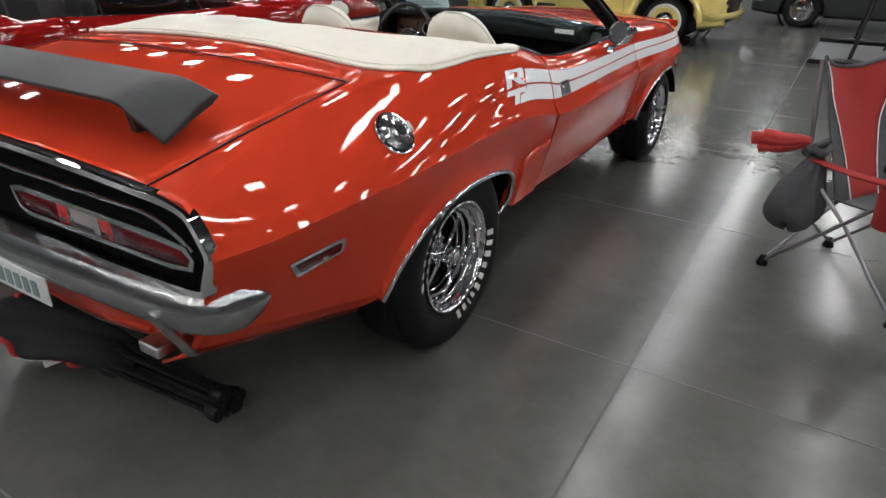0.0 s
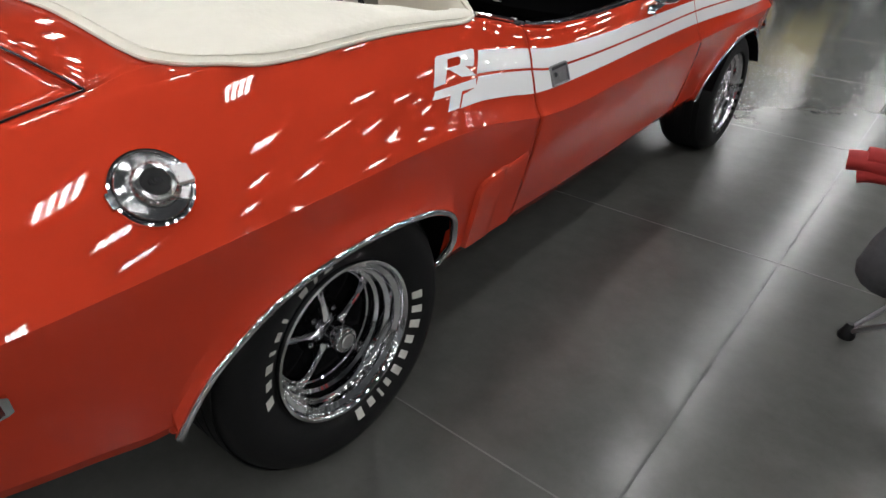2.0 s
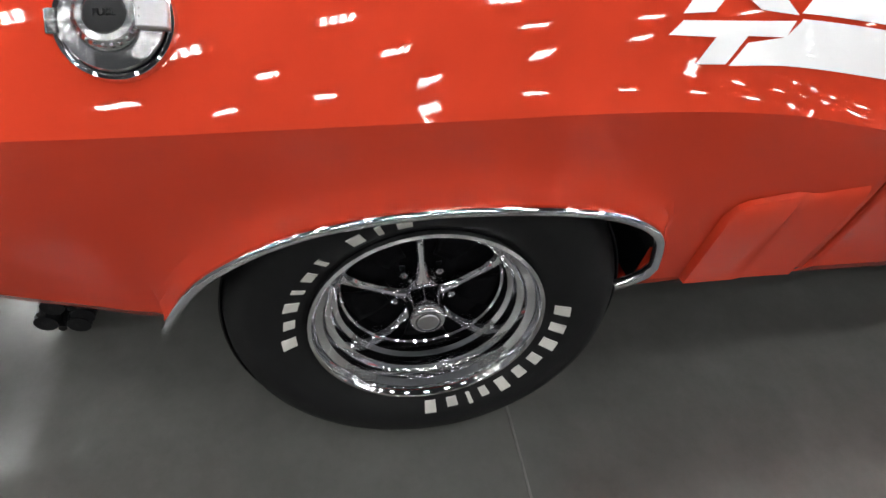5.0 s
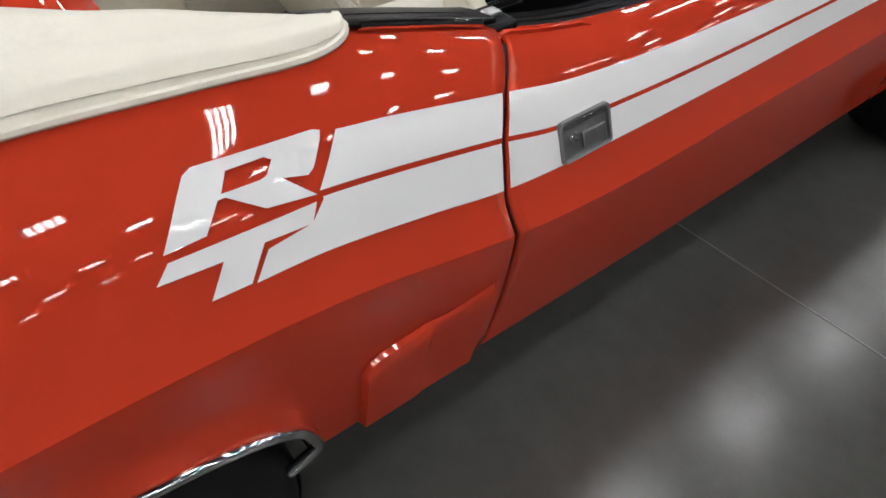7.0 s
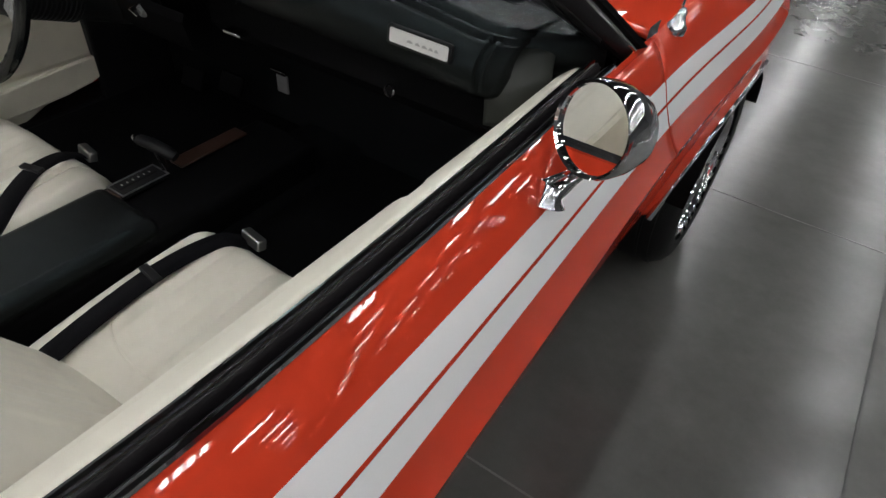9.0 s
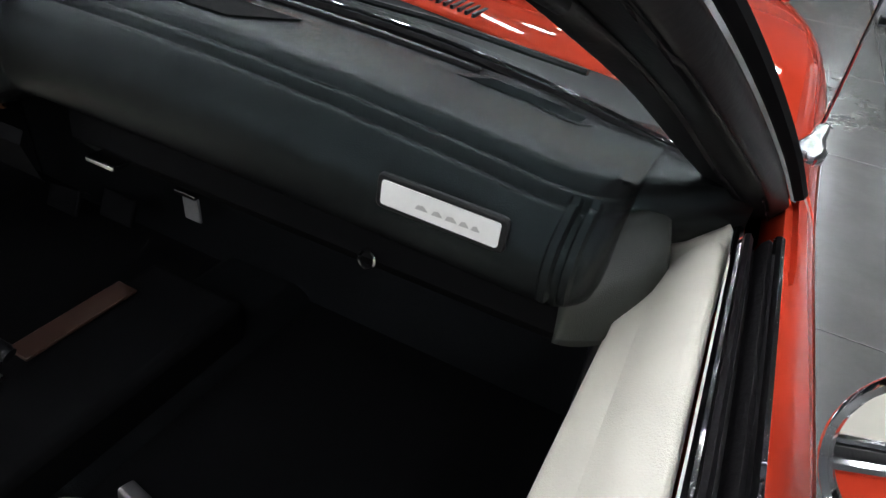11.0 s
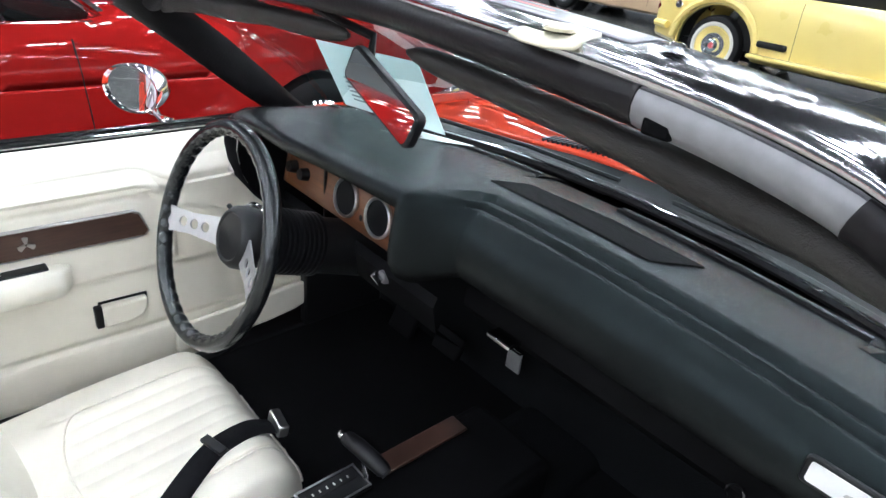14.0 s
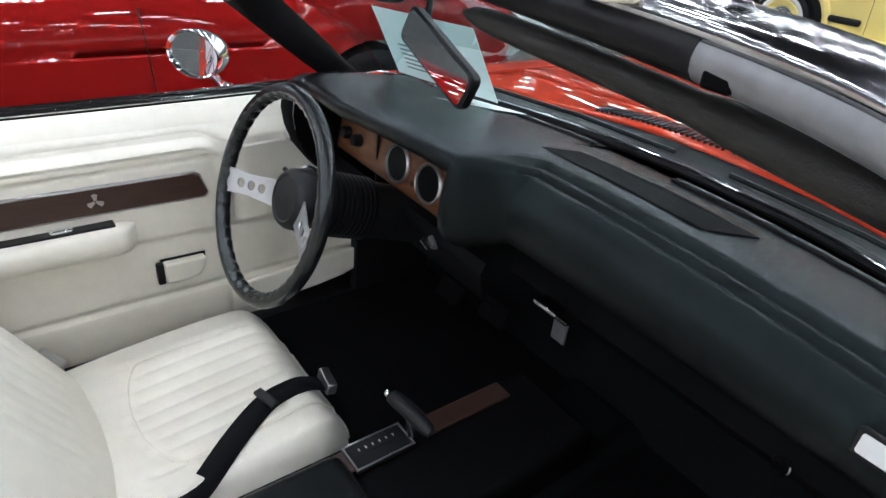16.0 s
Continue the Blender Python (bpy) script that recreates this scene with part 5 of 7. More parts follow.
strap("rear_seat_belt", [(0.585, 0.50, 0.68), (0.59, 0.54, 0.60), (0.585, 0.62, 0.55)], 0.045, "black rear seat belt", car)


# ---- boot cover over the folded top ----
def body_z(x, y):
    x = abs(x)
    if x <= quarter_in(min(y, 0.74))[0]:
        return deck_z(x, min(y, 0.3))
    if x <= x_top(y):
        a = quarter_in(min(y, 0.74))
        t = (x_top(y) - x) / max(1e-4, x_top(y) - a[0])
        return z_top(y) + (a[1] - z_top(y)) * t
    lo, hi = z_crease(y), z_top(y)
    for _ in range(24):
        mid = (lo + hi) / 2
        if x_side(y, mid) > x:
            lo = mid
        else:
            hi = mid
    return lo


OUT = [(0.800, 0.562), (0.822, 0.545), (0.832, 0.49), (0.827, 0.38), (0.817, 0.22), (0.813, 0.08), (0.808, -0.03), (0.795, -0.12), (0.755, -0.205), (0.69, -0.248), (0.60, -0.252), (0.50, -0.243), (0.35, -0.226), (0.18, -0.210), (0, -0.207)]
INN = [(0.770, 0.570), (0.745, 0.545), (0.715, 0.50), (0.69, 0.43), (0.665, 0.36), (0.64, 0.31), (0.62, 0.28), (0.59, 0.255), (0.55, 0.24), (0.50, 0.23), (0.43, 0.22), (0.34, 0.21), (0.24, 0.205), (0.12, 0.20), (0, 0.20)]


def along_curve(tab, t):
    q = t * (len(tab) - 1)
    ks = list(range(len(tab)))
    return smoothy(q, ks, [p[0] for p in tab]), smoothy(q, ks, [p[1] for p in tab])


def cover(t, v):
    sgn = 1 if t >= 0 else -1
    a = 1 - abs(t)
    ox, oy = along_curve(OUT, a)
    ix, iy = along_curve(INN, a)
    x, y = ox + (ix - ox) * v, oy + (iy - oy) * v
    z0 = body_z(ox, oy) + 0.006
    k = min(1, a / 0.36)
    k = k * k * (3 - 2 * k)
    z1 = (z0 - 0.004) * (1 - k) + (1.040 + 0.020 * min(1, a * 1.6)) * k
    puff = 0.034 * min(1, 0.12 + a * 1.5) * (math.sin(min(1, v * 1.15) * math.pi * 0.62) ** 0.8 if v > 0 else 0)
    z = z0 + (z1 - z0) * v + puff
    if x > quarter_in(min(y, 0.74))[0] or y < 0.30:
        z = max(z, body_z(x, y) + 0.010 * min(1, v * 8) + 0.004)
    if v > 0.9:
        z -= 0.10 * ((v - 0.9) / 0.1) ** 2
    n = noise.noise(Vector((x * 3.1 * sgn, y * 4.3, 0.3))) * 0.010 + noise.noise(Vector((x * 9 * sgn, y * 13, 1.3))) * 0.0035
    z += n * min(1, v * 4) * min(1, a * 5)
    return (sgn * x, y, z)


ts = lin(-1, 1, 141)
v, f = grid(cover, ts, [0, 0.012, 0.03, 0.07, 0.12, 0.2, 0.3, 0.4, 0.5, 0.6, 0.7, 0.8, 0.88, 0.94, 0.98, 1.0], flip=False)
bc = link("boot_cover", v, f, COVER, car, "cream vinyl boot cover over the folded top", smooth=70, solid=0.008)
link("cover_hem", *tube([Vector(cover(t, 0.0)) + Vector((0, 0, 0.001)) for t in lin(-1, 1, 160)], 0.0048, 6), COVER, bc, "cream piped hem of the cover")
link("cover_stitching", *tube([Vector(cover(t, 0.05)) + Vector((0, 0, 0.0035)) for t in lin(-1, 1, 160)], 0.0016, 4), VINYL, bc)
for s in (1, -1):
    strap("cover_strap", [(s * 0.745, 0.56, 1.015), (s * 0.755, 0.62, 1.006), (s * 0.765, 0.68, 0.995)], 0.03, "cream strap end of the boot cover", car, COVER)

# ---- dashboard ----
DP = [(2.10, 0.950), (2.05, 0.970), (1.95, 0.992), (1.87, 1.002), (1.838, 1.006), (1.824, 1.0045), (1.815, 0.9955), (1.807, 0.9985), (1.801, 0.9965), (1.795, 0.9885), (1.788, 0.9905), (1.782, 0.988),
      (1.768, 0.980), (1.754, 0.965), (1.747, 0.945), (1.748, 0.925), (1.752, 0.908), (1.757, 0.898), (1.766, 0.892), (1.80, 0.886), (1.90, 0.88)]


CHEEK = [(2.10, 0.950), (2.05, 0.970), (1.95, 0.992), (1.87, 1.004), (1.80, 1.012), (1.75, 1.016), (1.72, 1.0155), (1.702, 1.0135), (1.693, 1.010), (1.687, 1.005), (1.684, 0.999), (1.682, 0.990),
         (1.678, 0.972), (1.674, 0.952), (1.672, 0.932), (1.674, 0.912), (1.680, 0.896), (1.690, 0.882), (1.705, 0.872), (1.74, 0.862), (1.80, 0.855)]


def crown(x):
    return 0.022 - 0.11 * x * x


def dash(x, i):
    w = min(1, max(0, (-0.030 - x) / 0.070))
    w = w * w * (3 - 2 * w)
    if w > 0 and i >= 4:
        # the stepped ridges fade out where the pad swells into the instrument pod
        w = w ** 0.8
    y = DP[i][0] + (CHEEK[i][0] - DP[i][0]) * w
    z = DP[i][1] + (CHEEK[i][1] - DP[i][1]) * w
    c = crown(min(x, 0.62))
    e = max(0, (x - 0.648) / 0.040)
    if e > 0:
        r = 1 - math.sqrt(max(0, 1 - min(1, e) ** 2))
        if i >= 5:
            y += 0.055 * r
            z -= 0.012 * r * (1 if z > 0.93 else -0.4)
    c *= min(1, max(0.3, (z - 0.90) / 0.09))
    return (x, y, z + c)


xs = lin(-0.105, 0.07, 48) + lin(0.08, 0.642, 40) + [0.648, 0.655, 0.662, 0.669, 0.675, 0.680, 0.684, 0.687, 0.688]
v, f = grid(dash, xs, range(len(DP)), flip=False)
db = link("dashboard_pad", v, f, PAD, car, "black padded vinyl dashboard with moulded ridges", smooth=60)
v = [dash(-0.105, i) for i in range(len(DP))] + [(-0.105, 1.86, 0.84)]
link("pod_inner_wall", v, [tuple(range(len(v)))], PAD, db, smooth=0)
# vertical ridge bands that frame the passenger end
for dx, r in ((0.0, 0.0040), (0.016, 0.0040)):
    pts = [Vector(dash(0.649 + dx, i)) + Vector((0, -0.001, 0.001)) for i in range(8, 17)]
    link("pad_ridge", *tube(pts, r * 1.5, 6), PAD, db)
# end cap and the pad's far end
v, f = grid(lambda a, w: (0.662 + 0.074 * math.sin(a * 1.5) - 0.024 * w ** 3, 1.768 + 0.085 * a ** 1.6 + (1 - w) * 0.008 + 0.060 * w ** 4, 0.838 + 0.030 * a * a + w * (0.112 - 0.030 * a * a)), lin(0, 1, 14), lin(0, 1, 12))
link("dash_end", v, f, DASHEND, db, "grey-green dashboard end panel", solid=0.01)
v, f = grid(lambda x, i: (x, [2.09, 2.00, 1.93, 1.885, 1.862, 1.848, 1.845, 1.86, 1.90][i] + (x - 0.675) * [0.0, 0.05, 0.2, 0.5, 0.75, 0.85, 0.9, 0.9, 0.9][i], [0.935, 0.962, 0.972, 0.974, 0.970, 0.956, 0.935, 0.91, 0.88][i] - (x - 0.675) * 0.10), lin(0.672, 0.785, 8), range(9))
link("dash_corner", v, f, PAD, db, "black vinyl corner by the pillar")
v, f = grid(lambda x, i: (x, [2.06, 1.95, 1.88, 1.80, 1.75][i], [0.955, 0.965, 0.975, 0.97, 0.93][i]), lin(-0.74, -0.69, 4), range(5))
link("dash_corner", v, f, PAD, db, "black vinyl corner by the pillar")


# speaker grille, defroster slots, end vents
def dash_top(x, y):
    """Height of the dashboard's top at x, y."""
    ys = [p[0] for p in DP[:6]][::-1]
    zs = [p[1] for p in DP[:6]][::-1]
    return interp(y, ys, zs) + crown(min(x, 0.62))


def laid(poly, o, name, material, label="", th=0.002):
    n = len(poly)
    verts = [(x, y, dash_top(x, y) + o) for x, y in poly] + [(x, y, dash_top(x, y) + o - th) for x, y in poly]
    faces = [tuple(range(n)), tuple(reversed(range(n, 2 * n)))] + [(i, n + i, n + (i + 1) % n, (i + 1) % n) for i in range(n)]
    if sum((poly[i][0] * poly[(i + 1) % n][1] - poly[(i + 1) % n][0] * poly[i][1]) for i in range(n)) < 0:
        faces = [q[::-1] for q in faces]
    return link(name, verts, faces, material, db, label, smooth=0)


GR = mat("speaker_mesh", (0.004, 0.005, 0.0055), 0.7, spec=0.06, vary=0.2, scale=500, bump=0.8, bscale=900)
laid([(-0.09, 1.862), (0.06, 1.862), (0.215, 1.862), (0.257, 1.938), (0.10, 1.94), (-0.055, 1.925)], 0.0025, "speaker_grille", GR, "dark speaker grille")
for x0, x1, nm in ((0.062, 0.456, "defroster_slot"), (-0.51, -0.115, "defroster_slot")):
    ln = [(x, 2.018 - 0.012 * (x / 0.5) ** 2) for x in lin(x0, x1, 12)]
    o = link(nm, *tube([(x, y, dash_top(x, y) - 0.0005) for x, y in ln], 0.0068, 8, flat=0.6), MATTE, db, "black defroster slot")
    link("slot_lip", *tube([(x, y + 0.014, dash_top(x, y + 0.014) + 0.001) for x, y in ln], 0.0065, 8, flat=0.6), PAD, o)
for s in (1, -1):
    ring = [(s * x, y) for x, y in [(0.455, 1.958), (0.459, 1.995), (0.474, 2.006)]
            + [(0.588 + 0.022 * math.cos(radians(a)), 1.976 + 0.027 * math.sin(radians(a))) for a in range(90, -91, -15)]]
    ev = laid(ring, 0.0010, "end_vent", PAD, "oval ribbed vent")
    link("vent_rim", *tube([(x, y, dash_top(x, y) + 0.0006) for x, y in ring], 0.0008, 5, closed=True), MATTE, ev)
    for i in range(11):
        y = 1.958 + i * 0.0042
        link("vent_rib", *tube([(s * x, y, dash_top(x, y) + 0.0012) for x in lin(0.468 + 0.001 * i, 0.598, 6)], 0.0009, 4), PAD, ev)
# badge plate on the pad's face
n = Vector((0, -1, 0.10)).normalized()
up = Vector((0, 0.10, 1)).normalized()


def bput(u, w, d):
    return Vector((0.549, 1.7475, 0.9525)) + Vector((1, 0, -0.02)) * u + up * w + n * d


def rrect(w, h, r):
    return [(sx * (w - r) + r * math.cos(t), sy * (h - r) + r * math.sin(t)) for sx, sy, t0 in ((1, 1, 0), (-1, 1, 90), (-1, -1, 180), (1, -1, 270)) for t in [radians(t0 + k * 30) for k in range(4)]]


bz = link("badge_bezel", *prism(rrect(0.0625, 0.0165, 0.006), -0.004, 0.003, bput), BLACK, db, "black badge recess", bevel=0.002)
link("name_plate", *prism(rrect(0.0565, 0.0115, 0.003), 0.0, 0.0042, bput), BADGE, db, "bright silver name plate with faint script")
for i, (a, b2) in enumerate(((-0.022, 0.012), (-0.006, 0.010), (0.007, 0.011), (0.020, 0.009), (0.031, 0.008))):
    link("script_mark", *prism([(a, -0.004), (a + b2, -0.0035), (a + b2, -0.0025), (a + b2 * 0.6, 0.001), (a + 0.002, 0.0)], 0.004, 0.0044, bput), SATIN, bz)
# glove box below, with its lock; the lower panel's black takes in the pad's shade
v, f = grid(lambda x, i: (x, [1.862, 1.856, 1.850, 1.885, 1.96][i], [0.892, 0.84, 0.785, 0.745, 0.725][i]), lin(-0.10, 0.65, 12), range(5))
link("lower_dash_panel", v, f, MATTE, car, "black lower dashboard panel with the pad's shade in its colour")
m = axis_pose((0.424, 1.836, 0.797), (0, -1, 0.25), (1, 0, 0))
link("glove_box_lock", *lathe([(0.0125, 0.0), (0.0125, 0.006), (0.0105, 0.008), (0.009, 0.005), (0.009, 0.0)], 28, m), DULLCHROME, car, "chrome glove-box lock ring")
for nm, x, y, z, a, b, c, mt in (("dash_switch", 0.03, 1.985, 0.690, 0.024, 0.012, 0.014, GREYMETAL), ("dash_switch", 0.10, 1.985, 0.695, 0.024, 0.012, 0.014, GREYMETAL),
                                 ("bracket", 0.045, 1.80, 0.815, 0.05, 0.03, 0.008, DULLCHROME), ("control_plate", -0.128, 2.065, 0.545, 0.040, 0.006, 0.055, GREYMETAL), ("control_plate", -0.133, 2.06, 0.578, 0.054, 0.012, 0.010, DULLCHROME)):
    link(nm, *box(x, y, z, a, b, c), mt, car, bevel=0.002)
for x, y, z in ((-0.30, 2.03, 0.50), (-0.46, 2.02, 0.47)):
    link("pedal", *box(0, 0, 0, 0.09, 0.012, 0.06, pose(x, y, z, -25, 0, 0)), MATTE, car, "black rubber pedal", bevel=0.004)

# instrument pod: hood, side wall, wood face
HOOD = [(2.10, 0.950), (2.05, 0.970), (1.95, 0.992), (1.87, 1.004), (1.80, 1.012), (1.75, 1.016), (1.72, 1.0155), (1.702, 1.0135), (1.693, 1.010), (1.687, 1.004), (1.685, 0.994), (1.688, 0.984), (1.70, 0.976), (1.74, 0.968), (1.82, 0.955)]


def hood_fn(x, i):
    y, z = HOOD[i]
    l = max(0, (-0.60 - x) / 0.10)
    c = crown(max(-0.45, x))
    return (x, y, z + c - 0.03 * l * l)


v, f = grid(hood_fn, lin(-0.70, -0.104, 40), range(len(HOOD)))
pod = link("instrument_hood", v, f, PAD, car, "black padded hood over the instruments", smooth=60)
def face_pt(u, w, d=0.0):
    """Instrument face: u is x, w height above its foot, d proud towards the driver."""
    return Vector((u, 1.792 + (w - 0.06) * 0.18 - d, 0.815 + w))


v, f = grid(lambda x, w: face_pt(x, w), lin(-0.632, -0.125, 30), [0.028, 0.05, 0.08, 0.12, 0.15], flip=True)
link("instrument_face", v, f, WOOD, pod, "wood-grain instrument panel", solid=0.006)
link("face_trim", *tube([face_pt(x, 0.033, 0.003) for x in lin(-0.632, -0.125, 12)], 0.003, 6), CHROME, pod, "thin bright strip")
# left cheek of the pod, wrapping down beside the wood face
LEFT = [(1.80, 1.000), (1.72, 1.002), (1.690, 0.992), (1.672, 0.968), (1.668, 0.935), (1.674, 0.895), (1.692, 0.850), (1.728, 0.802), (1.775, 0.752), (1.825, 0.705), (1.90, 0.685)]
v, f = grid(lambda x, i: (x, LEFT[i][0] + 0.35 * (abs(x + 0.662) / 0.035) ** 3 * 0.03, LEFT[i][1] - 0.010 * (abs(x + 0.662) / 0.035) ** 3), lin(-0.698, -0.632, 9), range(len(LEFT)))
link("pod_cheek", v, f, MATTE, pod, "black end of the instrument pod", smooth=60)
v = [(-0.6325, y + 0.008, z - 0.009) for y, z in LEFT]
link("pod_cheek_wall", v, [tuple(range(len(v)))], MATTE, pod, smooth=0)
link("face_joint", *box(-0.470, 1.788, 0.875, 0.004, 0.006, 0.11), BLACK, pod)


def gauge(x, w, r, nm="gauge", lb="round dark gauge in a bright ring"):
    m = axis_pose(face_pt(x, w, 0.0), (0, -1, 0.18), (1, 0, 0))
    g = link(nm, *lathe([(r + 0.003, 0.0), (r + 0.003, 0.011), (r, 0.014), (r - 0.002, 0.012), (r - 0.003, 0.008)], 40, m), SATIN, pod, lb)
    link("dial", *lathe([(r - 0.0025, 0.0085), (0, 0.0085)], 32, m), GAUGE, g)
    return g


gauge(-0.392, 0.076, 0.037)
gauge(-0.285, 0.076, 0.037)
gauge(-0.178, 0.076, 0.037)
link("dash_stud", *lathe([(0.006, 0), (0.006, 0.006), (0, 0.007)], 12, axis_pose(face_pt(-0.338, 0.055, 0.0), (0, -1, 0.18), (1, 0, 0))), BLACK, pod)
for x, w in ((-0.592, 0.072), (-0.545, 0.070)):
    m = axis_pose(face_pt(x, w, 0.0), (0, -1, 0.18), (1, 0, 0))
    kn = link("switch_knob", *lathe([(0.021, 0.0), (0.021, 0.004), (0.016, 0.005), (0.014, 0.004)], 28, m), CHROME, pod, "black knob in a bright ring")
    link("knob", *lathe([(0.015, 0.0), (0.013, 0.020), (0.011, 0.024), (0, 0.025)], 24, m), BLACK, kn)
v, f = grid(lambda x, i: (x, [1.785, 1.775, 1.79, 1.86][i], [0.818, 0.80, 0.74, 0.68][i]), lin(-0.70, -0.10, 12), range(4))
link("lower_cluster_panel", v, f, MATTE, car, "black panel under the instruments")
m = axis_pose((-0.245, 1.785, 0.79), (0.2, -1, 0.2))
ig = link("ignition_lock", *lathe([(0.016, 0), (0.015, 0.008), (0.010, 0.012), (0.009, 0.016), (0, 0.017)], 24, m), HANDLE, car, "chrome ignition lock with a key")
link("key", *box(0, 0.010, 0.026, 0.003, 0.022, 0.020, m @ pose(0, 0, 0, 20, 0, 0)), DULLCHROME, ig, bevel=0.001)

# ---- steering wheel ----
ax = Vector((0.0, -0.942, 0.335)).normalized()
sw_c = Vector((-0.395, 1.518, 0.877))
m = axis_pose(sw_c, ax, (1, 0, 0))
sw = new("steering_wheel")
sw.parent = car
sw["label"] = "black steering wheel with drilled metal spokes"
R0 = 0.186
ring = []
verts, faces = [], []
nn, kk = 240, 12
for i in range(nn):
    a = 2 * math.pi * i / nn
    for j in range(kk):
        b = 2 * math.pi * j / kk
        rr = 0.0138
        fin = 0.0022 * math.cos(a * 40) if math.cos(b) < -0.2 else 0
        r = R0 + (rr + fin) * math.cos(b)
        verts.append(m @ Vector((r * math.cos(a), r * math.sin(a), rr * 1.05 * math.sin(b))))
for i in range(nn):
    for j in range(kk):
        faces.append((i * kk + j, ((i + 1) % nn) * kk + j, ((i + 1) % nn) * kk + (j + 1) % kk, i * kk + (j + 1) % kk))
link("rim", verts, faces, RIMBLACK, sw, "black rim with finger grips")
for a in (radians(192), radians(350)):
    mm = m @ Matrix.Rotation(a, 4, "Z")

    def sput(u, w, d):
        return mm @ Vector((u, w, d - 0.060 * (1 - u / R0) - 0.004))
    poly = [(0.05, -0.026), (0.05, 0.026), (0.12, 0.020), (R0 - 0.008, 0.024), (R0 - 0.008, -0.024), (0.12, -0.020)]
    # flat spoke with three round holes through it
    flat_bm = bmesh.new()
    loops = [poly] + [[(r + 0.0095 * math.cos(2 * math.pi * q / 16), 0.0095 * math.sin(2 * math.pi * q / 16)) for q in range(16)] for r in (0.085, 0.112, 0.139)]
    for lp in loops:
        vs = [flat_bm.verts.new((u, w, 0)) for u, w in lp]
        for q in range(len(vs)):
            flat_bm.edges.new((vs[q - 1], vs[q]))
    bmesh.ops.triangle_fill(flat_bm, edges=flat_bm.edges[:], use_beauty=True)
    flat_bm.verts.index_update()
    v = [sput(q.co.x, q.co.y, 0.006) for q in flat_bm.verts]
    f = [tuple(q.index for q in face.verts) for face in flat_bm.faces]
    flat_bm.free()
    link("spoke", v, f, SPOKE, sw, "brushed metal spoke with round holes", smooth=0, solid=0.0035)
link("horn_pad", *lathe([(0.054, -0.085), (0.058, -0.058), (0.056, -0.042), (0.049, -0.032), (0.044, -0.030), (0.041, -0.033), (0.0, -0.031)], 48, m), BLACK, sw, "round black horn pad")
link("hub_ring", *tube([m @ Vector((0.0625 * math.cos(a), 0.0625 * math.sin(a), -0.072)) for a in lin(0, 2 * math.pi, 49)[:-1]], 0.0035, 8, closed=True), CHROME, sw, "chrome ring round the horn pad")
col = []
for i in range(12):
    h = -0.080 - i * 0.0105
    col += [(0.056, h), (0.063, h - 0.002), (0.063, h - 0.006), (0.056, h - 0.008)]
link("column_bellows", *lathe(col + [(0.056, -0.212), (0.058, -0.36), (0.0, -0.36)], 32, m), BLACK, sw, "black ribbed steering column shroud")
link("signal_lever", *tube([m @ Vector((-0.05, 0.0, -0.09)), m @ Vector((-0.09, 0.012, -0.088)), m @ Vector((-0.120, 0.018, -0.082))], [0.003, 0.0035, 0.005], 8), BLACK, sw, "black signal lever")

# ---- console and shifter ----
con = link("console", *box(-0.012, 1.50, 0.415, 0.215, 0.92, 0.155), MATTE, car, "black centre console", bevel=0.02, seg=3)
link("console_pad", *box(0.0, 1.24, 0.508, 0.20, 0.52, 0.052), PAD, con, "black padded console lid", bevel=0.025, seg=5)
link("wood_inlay", *box(-0.088, 1.40, 0.4995, 0.045, 0.24, 0.006), WOODDARK, con, "wood-grain inlay", bevel=0.002)
link("wood_inlay", *box(-0.085, 1.77, 0.4995, 0.045, 0.20, 0.006), WOODDARK, con, "wood-grain inlay", bevel=0.002)
link("inlay_edge", *box(-0.112, 1.42, 0.501, 0.004, 0.30, 0.006), CHROME, con)
sp = link("shift_plate", *box(-0.086, 1.573, 0.501, 0.062, 0.120, 0.008), BLACK, con, "black shift quadrant in a bright frame", bevel=0.002)
for dx in (-0.028, 0.028):
    link("plate_edge", *box(-0.086 + dx, 1.573, 0.5055, 0.003, 0.120, 0.003), SATIN, sp)
for dy in (-0.058, 0.058):
    link("plate_edge", *box(-0.086, 1.573 + dy, 0.5055, 0.058, 0.003, 0.003), SATIN, sp)
link("quadrant_window", *box(-0.095, 1.573, 0.5056, 0.020, 0.094, 0.002), BLACK, sp)
for i in range(6):
    link("gear_mark", *box(-0.095, 1.538 + i * 0.014, 0.5068, 0.006, 0.0028, 0.0010), LETTER, sp)
lev = link("shift_lever", *tube([(-0.075, 1.638, 0.50), (-0.078, 1.632, 0.55), (-0.080, 1.625, 0.578)], 0.008, 10), DULLCHROME, car, "black T-handle shift lever")
link("shift_handle", *tube([(-0.117, 1.615, 0.581), (-0.112, 1.616, 0.581), (-0.085, 1.622, 0.579), (-0.055, 1.628, 0.573), (-0.028, 1.634, 0.565), (-0.020, 1.636, 0.562)], [0.010, 0.0145, 0.016, 0.016, 0.0145, 0.009], 12, flat=0.8), BLACK, lev, "black T-handle", bevel=0.009, seg=3)
link("shift_button", *lathe([(0.008, -0.004), (0.008, 0.008), (0.006, 0.012), (0, 0.013)], 16, axis_pose((-0.117, 1.615, 0.581), (-1, -0.22, 0.05))), CHROME, lev, "chrome button")

